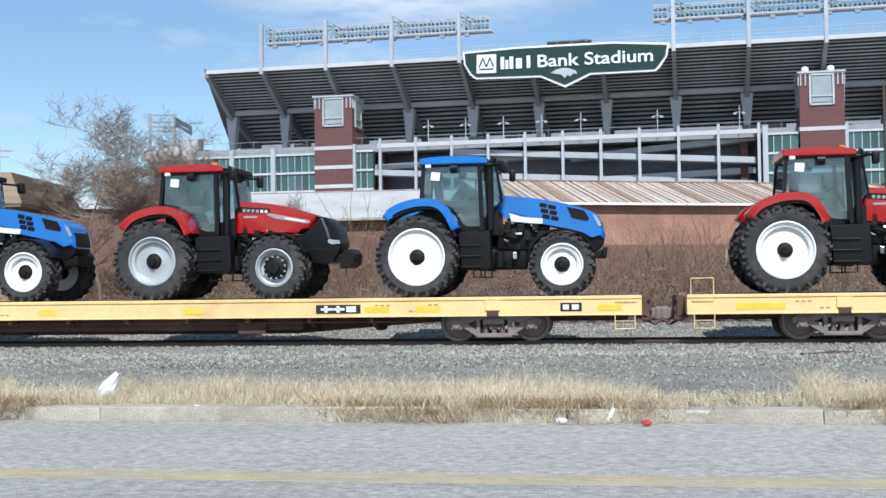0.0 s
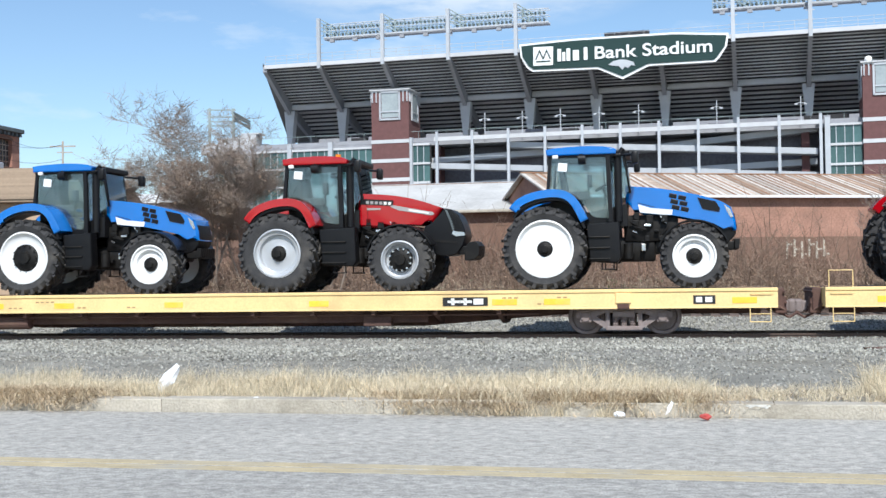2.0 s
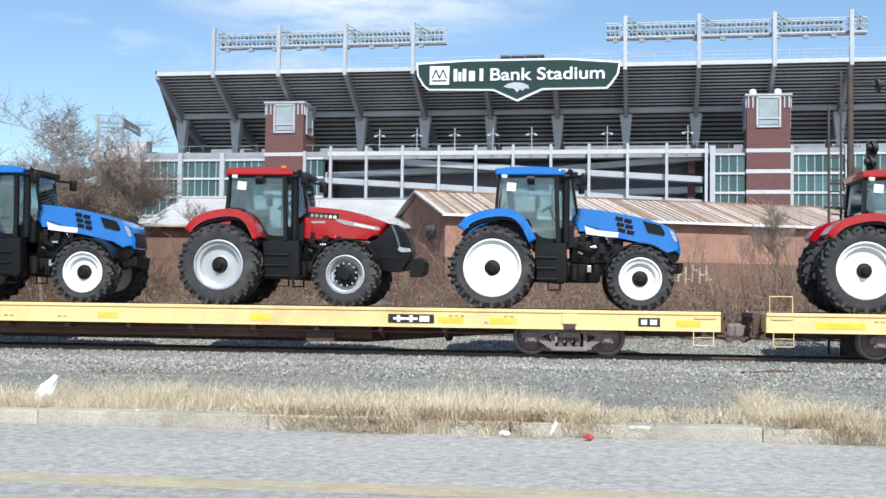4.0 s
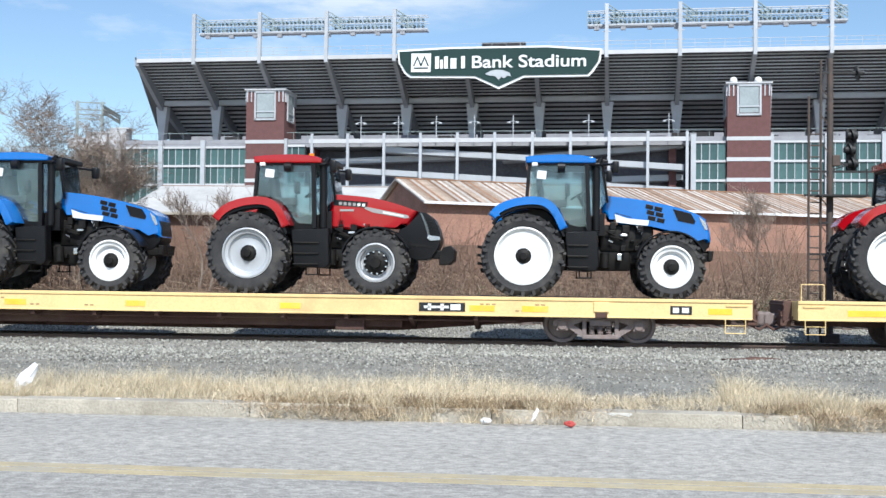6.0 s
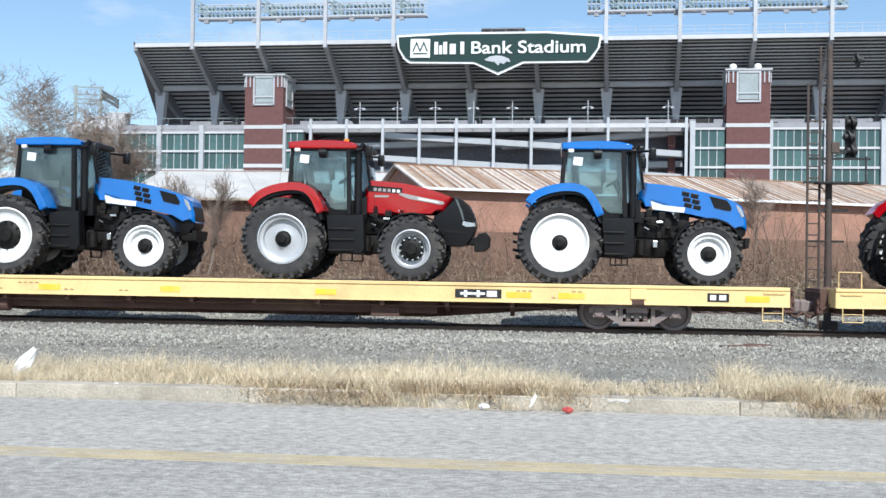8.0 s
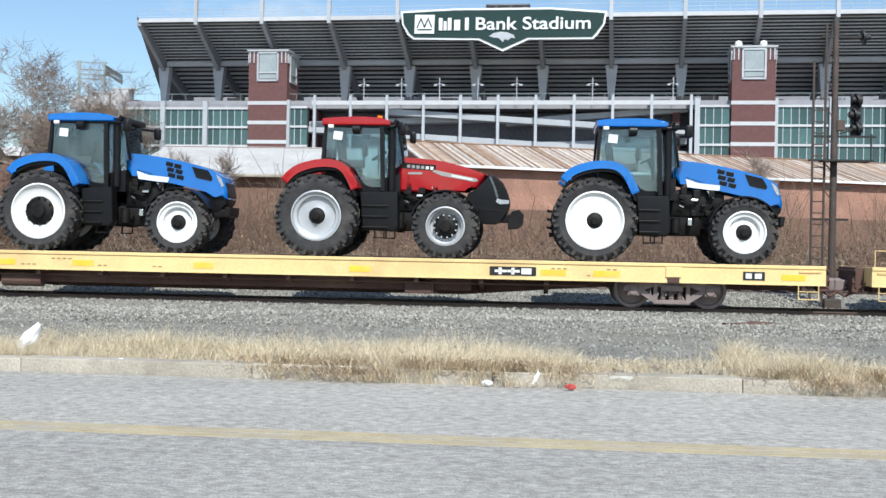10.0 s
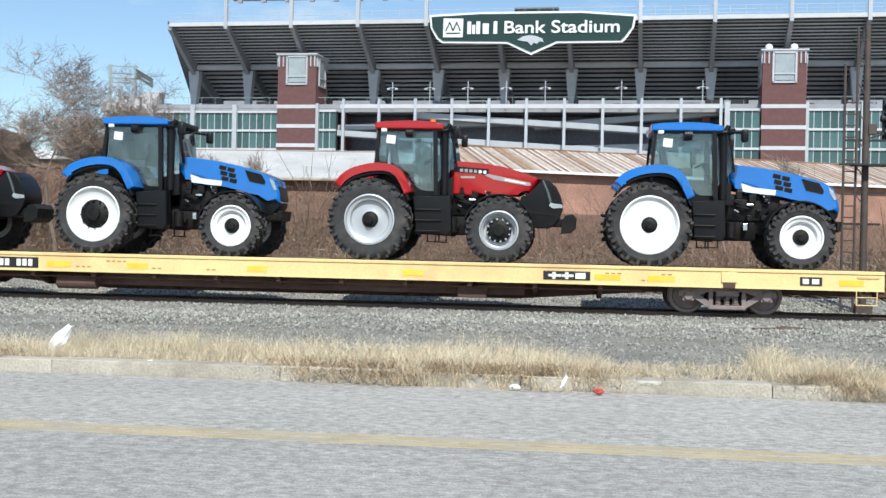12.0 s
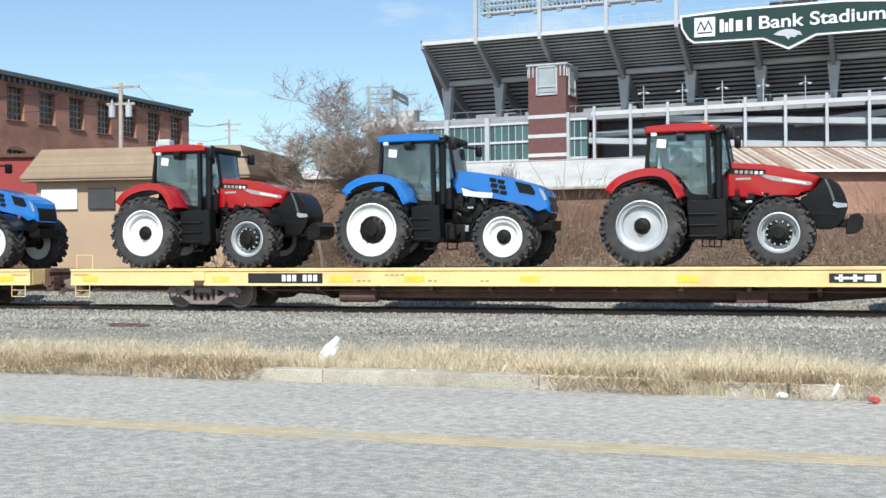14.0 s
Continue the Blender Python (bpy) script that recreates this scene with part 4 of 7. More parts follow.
        for s in (-1, 1):
            bm = bmesh.new()
            prism(bm, [(4.30, 1.40), (4.40, 1.34), (4.63, 1.36), (4.61, 1.44), (4.42, 1.46), (4.33, 1.49)], s * 0.505 - 0.02, s * 0.505 + 0.02)
            H("headlight", bm, CHROME, "clear bright headlight")
            bm = bmesh.new()
            prism(bm, [(4.12, 2.02), (4.17, 2.01), (4.30, 1.74), (4.36, 1.52), (4.31, 1.50), (4.24, 1.74)], s * 0.503 - 0.008, s * 0.503 + 0.008)
            H("nose_trim", bm, RACK_DARK, "grey trim strip along the grille")
            for q in range(6):
                bm = bmesh.new()
                z = 1.56 + q * 0.065
                box(bm, (4.43 - q * 0.028, s * 0.504, z), (0.20 - q * 0.012, 0.02, 0.022))
                H("grille_slat", bm, IRON)
            bm = bmesh.new()
            prism(bm, [(3.72, 1.30), (4.40, 1.22), (4.44, 1.16), (3.72, 1.22)], s * 0.506 - 0.008, s * 0.506 + 0.008)
            H("nose_crease", bm, IRON)
        for s in (-1, 1):
            bm = bmesh.new()
            prism(bm, [(2.78, 2.16), (3.82, 1.96), (3.86, 1.90), (3.75, 1.88), (2.95, 2.02), (2.72, 2.12)], s * 0.505 - 0.004, s * 0.505 + 0.004)
            H("side_stripe", bm, STRIPE_GREY, "grey tapering stripe")
            bm = bmesh.new()
            prism(bm, [(3.2, 2.055), (3.72, 1.955), (3.72, 1.91), (3.2, 2.0)], s * 0.513 - 0.003, s * 0.513 + 0.003)
            H("stripe_bar", bm, WHITE_MARK, "pale bar on the stripe")
            bm = bmesh.new()
            for k in range(6):
                bm = bmesh.new() if k else bm
                box(bm, (2.14 + k * 0.115, s * 0.508, 2.240 - k * 0.008), (0.075, 0.012, 0.075))
                H("name_bar", bm, STRIPE_GREY if k < 4 else WHITE_MARK, "plain pale bar")
            bm = bmesh.new()
            box(bm, (2.38, s * 0.505, 2.235), (0.86, 0.006, 0.14), rot=pose(0, 0, 0, 0, 4))
            H("name_panel", bm, BLACK_PLASTIC)
            bm = bmesh.new()
            box(bm, (2.3, s * 0.505, 2.07), (0.35, 0.012, 0.05))
            H("small_bar", bm, STRIPE_GREY)
    else:
        for s in (-1, 1):
            bm = bmesh.new()
            prism(bm, [(2.2, 2.03), (2.5, 1.93), (3.02, 1.88), (3.0, 1.755), (2.75, 1.77), (2.24, 1.83)], s * 0.505 - 0.004, s * 0.505 + 0.004)
            H("side_stripe", bm, STRIPE_WHITE, "white swoosh on the hood")
            for j in range(2):
                for i in range(3):
                    bm = bmesh.new()
                    box(bm, (3.09 + j * 0.215 - i * 0.03, s * 0.505, 1.935 + i * 0.138 - j * 0.05), (0.185, 0.02, 0.108), rot=pose(0, 0, 0, 0, 13), bevel=0.012)
                    H("vent", bm, BLACK_PLASTIC, "black hood vent")
            bm = bmesh.new()
            prism(bm, [(3.60, 2.16), (4.02, 2.06), (4.13, 1.88), (4.11, 1.80), (3.72, 1.88)], s * 0.508 - 0.01, s * 0.508 + 0.01)
            H("side_grille", bm, BLACK_PLASTIC, "black side grille")
            bm = bmesh.new()
            prism(bm, [(4.22, 1.98), (4.36, 1.87), (4.43, 1.68), (4.37, 1.66), (4.28, 1.82)], s * 0.508 - 0.008, s * 0.508 + 0.008)
            H("headlight", bm, CHROME, "clear bright headlight")
        bm = bmesh.new()
        shell(bm, [(4.38, 1.80), (4.46, 1.76), (4.52, 1.45), (4.48, 1.25), (4.3, 1.05), (3.9, 0.98), (3.7, 1.3), (3.85, 1.55), (4.15, 1.58)], 0.42, 0.1, 0.05)
        P("nose", bm, BLACK_PLASTIC, "black grille nose")
    # panel gaps on the hood's sides
    for s in (-1, 1):
        bm = bmesh.new()
        for (xa, za), (xb, zb) in (((2.12, 2.34), (2.15, 1.80)),) if red else (((2.2, 2.06), (2.6, 1.95)),):
            beam(bm, (xa, s * 0.502, za), (xb, s * 0.502, zb), 0.008, 0.014)
        H("panel_gap", bm, BLACK_PLASTIC)
    # front weight block
    wx = 4.60 if red else 4.45
    bm = bmesh.new()
    prism(bm, [(wx, 0.74), (wx + 0.24, 0.76), (wx + 0.36, 0.86), (wx + 0.38, 1.10), (wx + 0.28, 1.22), (wx + 0.1, 1.18), (wx, 1.0)] if red else [(wx, 0.92), (wx + 0.10, 0.92), (wx + 0.13, 1.16), (wx, 1.16)], -0.06, 0.06, bevel=0.012)
    weight = finish("front_weight", bm, IRON)
    carrier = bmesh.new()
    box(carrier, (wx - 0.12, 0, 1.0), (0.4, 0.8, 0.2), bevel=0.02)
    carrier = P("weight_carrier", carrier, IRON, sm=False)
    for k in range(7):
        piece("front_weight", weight, carrier, pose(0, -0.42 + k * 0.14, 0))
    # front fenders: black sheet over each front wheel
    for s in (-1, 1):
        bm = bmesh.new()
        fr = front[0] + 0.075
        pts = [(wb + fr * math.cos(radians(a)), front[0] - 0.03 + fr * math.sin(radians(a))) for a in range(165, 18, -7)]
        ya, yb = (-1.25, -0.62) if s < 0 else (0.62, 1.25)
        arc_strip(bm, pts, ya, yb, 0.035)
        P("front_fender", bm, BLACK_PLASTIC, "black front fender")
    # rear fenders
    for s in (-1, 1):
        if red:
            f = [(-0.88, 1.84), (-0.72, 2.05), (-0.45, 2.22), (0.0, 2.34), (0.45, 2.34), (0.72, 2.2), (0.88, 1.98), (1.02, 1.66)]
        else:
            f = [(-0.84, 1.95), (-0.7, 2.15), (-0.35, 2.32), (0.1, 2.40), (0.5, 2.37), (0.75, 2.2), (0.9, 1.96), (1.04, 1.66)]
        f = smooth_pts(f, 2)
        ya, yb = (-1.27, -0.6) if s < 0 else (0.6, 1.27)
        bm = bmesh.new()
        fs = arc_strip(bm, f, ya, yb, 0.19)
        bmesh.ops.bevel(bm, geom=list({e for q in fs[:2] for e in q.edges}), offset=0.05, segments=3, affect="EDGES", profile=0.6)
        P("rear_fender", bm, paint, "red rear fender" if red else "blue rear fender")
        bm = bmesh.new()
        g = [(x * 0.93 + 0.02, z - 0.20) for x, z in f]
        arc_strip(bm, g, ya + 0.05, yb - 0.02, 0.06)
        P("fender_liner", bm, BLACK_PLASTIC, "black fender liner")
    # cab: floor box, pillars, roof, glass
    bm = bmesh.new()
    prism(bm, [(0.1, 1.5), (1.95, 1.5), (1.95, 2.05), (1.6, 1.95), (1.0, 1.85), (0.1, 2.3)], -0.62, 0.62)
    P("cab_base", bm, BLACK_PLASTIC, sm=False)
    rz = 3.37 if red else 3.40
    posts = []
    for s in (-1, 1):
        for a, b, r in (((0.06, s * 0.80, 2.36), (0.12, s * 0.74, rz - 0.15), 0.075), ((1.56, s * 0.82, 1.6), (1.50, s * 0.76, rz - 0.15), 0.10), ((2.02, s * 0.50, 2.3), (1.88, s * 0.55, rz - 0.15), 0.05)):
            bm = bmesh.new()
            beam(bm, a, b, r, r * 1.5)
            P("pillar", bm, BLACK_PLASTIC, "black cab pillar", sm=False)
        bm = bmesh.new()
        prism(bm, smooth_pts([(0.14, 2.42), (0.5, 2.38), (0.8, 2.2), (1.0, 1.9), (1.12, 1.72), (1.5, 1.70)], 1) + [(1.5, rz - 0.16), (0.17, rz - 0.16)], s * 0.775 - 0.008, s * 0.775 + 0.008)
        pane = P("side_window", bm, CAB_GLASS, "tinted cab window", sm=False)
        pane.visible_shadow = False
        bm = bmesh.new()
        v = [(1.56, s * 0.80, 1.9), (2.02, s * 0.52, 2.35), (1.88, s * 0.56, rz - 0.16), (1.52, s * 0.76, rz - 0.16)]
        w = [(x, y - s * 0.015, z) for x, y, z in v]
        vv, ww = [bm.verts.new(p) for p in v], [bm.verts.new(p) for p in w]
        bm.faces.new(vv), bm.faces.new(list(reversed(ww)))
        for i in range(4):
            bm.faces.new((vv[i], vv[(i + 1) % 4], ww[(i + 1) % 4], ww[i]))
        pane = P("quarter_window", bm, CAB_GLASS, "tinted cab window", sm=False)
        pane.visible_shadow = False
    for x0, x1, z0, half in ((2.04, 1.90, 2.35, 0.50), (0.05, 0.12, 2.4, 0.72)):
        bm = bmesh.new()
        prism(bm, [(x0, z0), (x0 + 0.015, z0), (x1 + 0.015, rz - 0.16), (x1, rz - 0.16)], -half, half)
        pane = P("windscreen" if x0 > 1 else "rear_window", bm, CAB_GLASS, "tinted cab window", sm=False)
        pane.visible_shadow = False
    bm = bmesh.new()
    shell(bm, smooth_pts([(0.02, rz - 0.02), (0.35, rz + 0.02), (1.0, rz + 0.045), (1.55, rz + 0.01), (1.72, rz - 0.06)], 1) + [(1.70, rz - 0.17), (0.04, rz - 0.17)], 0.88, 0.1, 0.045)
    roof = P("cab_roof", bm, paint, "red cab roof" if red else "blue cab roof")
    bm = bmesh.new()
    box(bm, (0.95, 0, rz - 0.19), (1.75, 1.66, 0.07), bevel=0.02)
    box(bm, (1.85, 0, rz - 0.12), (0.34, 1.3, 0.13), bevel=0.03)
    P("roof_liner", bm, BLACK_PLASTIC, sm=False)
    for y in (-0.7, 0.7):
        bm = bmesh.new()
        box(bm, (0.25, y * 1.18, rz - 0.2), (0.14, 0.1, 0.09), bevel=0.02)
        part("work_lamp", bm, WHITE_MARK, roof, "small white work lamp")
        bm = bmesh.new()
        rod(bm, (0.80, y * 1.25, rz - 0.28), (0.98, y * 1.25, rz - 0.28), 0.11, seg=14)
        rod(bm, (0.88, y * 1.2, rz - 0.1), (0.88, y * 1.25, rz - 0.25), 0.03, seg=6)
        part("work_lamp", bm, BLACK_PLASTIC, roof, "round black work lamp")
    if red:
        bm = bmesh.new()
        rod(bm, (1.42, -0.62, rz), (1.42, -0.62, rz + 0.09), 0.07, seg=12)
        part("beacon", bm, LAMP_AMBER, roof, "amber beacon")
    # exhaust stack and air pipe beside the front pillar
    bm = bmesh.new()
    rod(bm, (1.74, -0.68, 1.62), (1.74, -0.68, rz - 0.2), 0.095, seg=14)
    rod(bm, (1.74, -0.68, rz - 0.22), (1.86, -0.66, rz - 0.02), 0.06, seg=12)
    P("exhaust_pipe", bm, BLACK_PLASTIC, "black exhaust stack")
    # mirrors
    for s in (-1, 1):
        bm = bmesh.new()
        x, z = (2.06, 3.10) if red else (2.16, 3.10)
        rod(bm, (1.75, s * 0.72, rz - 0.2), (x - 0.05, s * 1.1, z + 0.08), 0.03, seg=7)
        box(bm, (x, s * 1.15, z), (0.16, 0.22, 0.30), bevel=0.045)
        P("mirror", bm, BLACK_PLASTIC, "black side mirror")
    # steps and fuel tank
    for s in (-1, 1):
        bm = bmesh.new()
        x0, x1 = (1.02, 1.94) if red else (0.98, 1.76)
        shell(bm, [(x0, 1.55), (x0 + 0.08, 0.66), (x1 - 0.05, 0.62), (x1 + 0.04, 0.75), (x1, 1.60)], 0.19, 0.1, 0.05)
        bmesh.ops.translate(bm, vec=(0, s * 0.86, 0), verts=bm.verts)
        tank = P("step_tank", bm, BLACK_PLASTIC, "black fuel tank with steps")
        for k, z in enumerate((0.72, 0.98, 1.24)):
            bm = bmesh.new()
            box(bm, ((x0 + x1) / 2 - 0.08, s * 1.07, z), (x1 - x0 - 0.28, 0.06, 0.035), bevel=0.01)
            part("step", bm, IRON, tank)
        bm = bmesh.new()
        box(bm, (x0 + 0.5, s * 0.88, 0.47), (0.32, 0.2, 0.03), bevel=0.008)
        for q in (-0.14, 0.14):
            box(bm, (x0 + 0.5 + q, s * 0.88, 0.55), (0.03, 0.04, 0.18))
        part("low_step", bm, IRON, tank)
    # hitch at the rear
    bm = bmesh.new()
    for y in (-0.45, 0.45):
        beam(bm, (-0.2, y, 0.75), (-1.05, y, 0.62), 0.06, 0.1)
        beam(bm, (-0.2, y, 1.5), (-0.75, y, 1.35), 0.08, 0.1)
        rod(bm, (-0.75, y, 1.35), (-0.9, y, 0.65), 0.03, seg=6)
    for z in (0.75, 0.95, 1.15):
        rod(bm, (-0.85, -0.55, z), (-1.12, -0.62, z + 0.05), 0.035, seg=6)
    box(bm, (-0.6, 0, 1.0), (0.25, 0.5, 0.6), bevel=0.03)
    P("hitch", bm, IRON, "dark rear hitch linkage", sm=False)
    # inside: seat, wheel, console, papers
    bm = bmesh.new()
    box(bm, (0.62, 0, 2.15), (0.55, 0.55, 0.16), bevel=0.05)
    box(bm, (0.40, 0, 2.55), (0.16, 0.52, 0.75), rot=pose(0, 0, 0, 0, -8), bevel=0.05)
    box(bm, (0.42, 0, 3.0), (0.12, 0.3, 0.18), bevel=0.04)
    P("seat", bm, SEAT, "dark cab seat")
    bm = bmesh.new()
    box(bm, (0.75, -0.48, 2.28), (0.6, 0.16, 0.2), bevel=0.04)
    box(bm, (1.05, -0.5, 2.62), (0.12, 0.22, 0.3), bevel=0.02)
    rod(bm, (1.0, -0.48, 2.3), (1.05, -0.5, 2.55), 0.025, seg=6)
    P("armrest_console", bm, SEAT)
    bm = bmesh.new()
    rod(bm, (1.42, -0.70, 2.0), (1.40, -0.68, 2.9), 0.02, seg=6)
    rod(bm, (0.25, -0.70, 2.5), (0.6, -0.68, 3.1), 0.015, seg=6)
    P("grab_handle", bm, BLACK_PLASTIC)
    bm = bmesh.new()
    rod(bm, (1.6, 0, 2.0), (1.35, 0, 2.5), 0.05, seg=8)
    bmesh.ops.create_cone(bm, cap_ends=True, segments=20, radius1=0.22, radius2=0.22, depth=0.04, matrix=Matrix.Translation((1.34, 0, 2.52)) @ pose(0, 0, 0, 0, -30))
    P("steering_wheel", bm, SEAT)
    bm = bmesh.new()
    box(bm, (0.42, -0.80, 2.95), (0.22, 0.01, 0.2), rot=pose(0, 0, 0, 0, 6))
    P("paper_sheet", bm, PAPER, "white paper taped in the window", sm=False)
    MOVING.append((t, at))
    t.matrix_basis = TRACK @ at
    return t


DECK_Z = 1.38
def on_deck(u):
    return pose(u, 1.28, DECK_Z + 0.005)


RED_R = (1.0, 0.60, RIM_SILVER, 0.20, "ring")
RED_F = (0.80, 0.46, RIM_SILVER, 0.30, "deep")
BLUE_F = (0.78, 0.49, RIM_WHITE, 0.19, "ring")
tractor(on_deck(-7.31), RED_PAINT, "red tractor with silver rims and black nose on the flatcar", 3.125, RED_R, RED_F)
tractor(on_deck(-0.64), BLUE_PAINT, "blue tractor with plain white wheel discs on the flatcar", 3.49, (1.0, 0.68, RIM_WHITE, 0.19, "disc"), BLUE_F)
tractor(on_deck(-14.21), BLUE_PAINT, "blue tractor with white rims and wide black hubs", 3.48, (1.0, 0.67, RIM_WHITE, 0.36, "disc"), BLUE_F)
tractor(on_deck(-20.98), RED_PAINT, "red tractor with pale silver rims near the flatcar's end", 3.2, (1.0, 0.62, RIM_WHITE, 0.2, "ring"), RED_F)
tractor(on_deck(8.0), RED_PAINT, "red tractor with pale rims on the leading flatcar", 3.2, (1.03, 0.66, RIM_WHITE, 0.18, "ring"), RED_F)
tractor(on_deck(-29.55), BLUE_PAINT, "blue tractor with white rims on the following flatcar", 3.49, (1.0, 0.67, RIM_WHITE, 0.36, "disc"), BLUE_F)


def truck(car, x):
    """A two-axle railway truck under the car at x; the rail's top is z 0."""
    bm = bmesh.new()
    box(bm, (0, 0, 0.50), (0.5, 2.1, 0.3), bevel=0.03)
    tr = part("truck", bm, TRUCK, car, "rusty two axle truck", at=pose(x, 1.28, 0))
    for s in (-1, 1):
        y = s * 1.08
        bm = bmesh.new()
        # cast side frame with a window round the spring nest
        top = smooth_pts([(-1.12, 0.52), (-0.95, 0.60), (-0.45, 0.62), (0.45, 0.62), (0.95, 0.60), (1.12, 0.52)], 1)
        prism(bm, top + [(1.12, 0.40), (0.7, 0.42), (0.42, 0.52), (-0.42, 0.52), (-0.7, 0.42), (-1.12, 0.40)], y - 0.09, y + 0.09)
        for q in (-1, 1):
            beam(bm, (q * 0.80, y, 0.46), (q * 0.36, y, 0.18), 0.16, 0.13)
        box(bm, (0, y, 0.155), (0.86, 0.18, 0.1), bevel=0.02)
        for q in (-1, 1):
            box(bm, (q * 0.38, y, 0.36), (0.1, 0.17, 0.34), bevel=0.01)
        part("side_frame", bm, TRUCK, tr, "grey rusty cast side frame")
        for q in (-0.2, 0.0, 0.2):
            bm = bmesh.new()
            lathe(bm, [(0, -0.12)] + [(0.076 if k % 2 else 0.05, -0.12 + 0.02 * k) for k in range(13)] + [(0, 0.12)], 10)
            bmesh.ops.transform(bm, matrix=Matrix.Translation((q, y, 0.32)) @ pose(0, 0, 0, 90), verts=bm.verts)
            part("spring", bm, TRUCK, tr)
        bm = bmesh.new()
        box(bm, (0, y * 1.04, 0.49), (0.52, 0.16, 0.14), bevel=0.02)
        part("bolster_end", bm, TRUCK, tr)
    for q in (-0.9, 0.9):
        if "wheelset" not in MESHES:
            bm = bmesh.new()
            rod(bm, (0, -0.95, 0), (0, 0.95, 0), 0.075, seg=12)
            for s in (-1, 1):
                b2 = bmesh.new()
                lathe(b2, [(0.10, -0.09), (0.13, -0.075), (0.16, -0.02), (0.32, 0.0), (0.35, -0.06), (0.418, -0.062), (0.418, 0.05), (0.445, 0.06), (0.445, 0.09), (0.34, 0.09), (0.3, 0.05), (0.1, 0.06)], 34)
                tmp = bpy.data.meshes.new("tmp")
                b2.to_mesh(tmp)
                b2.free()
                tmp.transform(Matrix.Translation((0, s * 0.75, 0)) @ (Matrix.Identity(4) if s < 0 else pose(0, 0, 0, 0, 0, 180)))
                bm.from_mesh(tmp)
                bpy.data.meshes.remove(tmp)
            MESHES["wheelset"] = finish("wheelset", bm, TRUCK, True)
        ws = piece("wheelset", MESHES["wheelset"], tr, pose(q, 0, 0.42))
        ROLLING.append((ws, pose(q, 0, 0.42)))
        for s in (-1, 1):
            bm = bmesh.new()
            box(bm, (q, s * 1.10, 0.42), (0.28, 0.16, 0.26), bevel=0.03)
            rod(bm, (q, s * 1.0, 0.42), (q, s * 1.22, 0.42), 0.1, seg=12)
            part("axle_box", bm, TRUCK, tr)


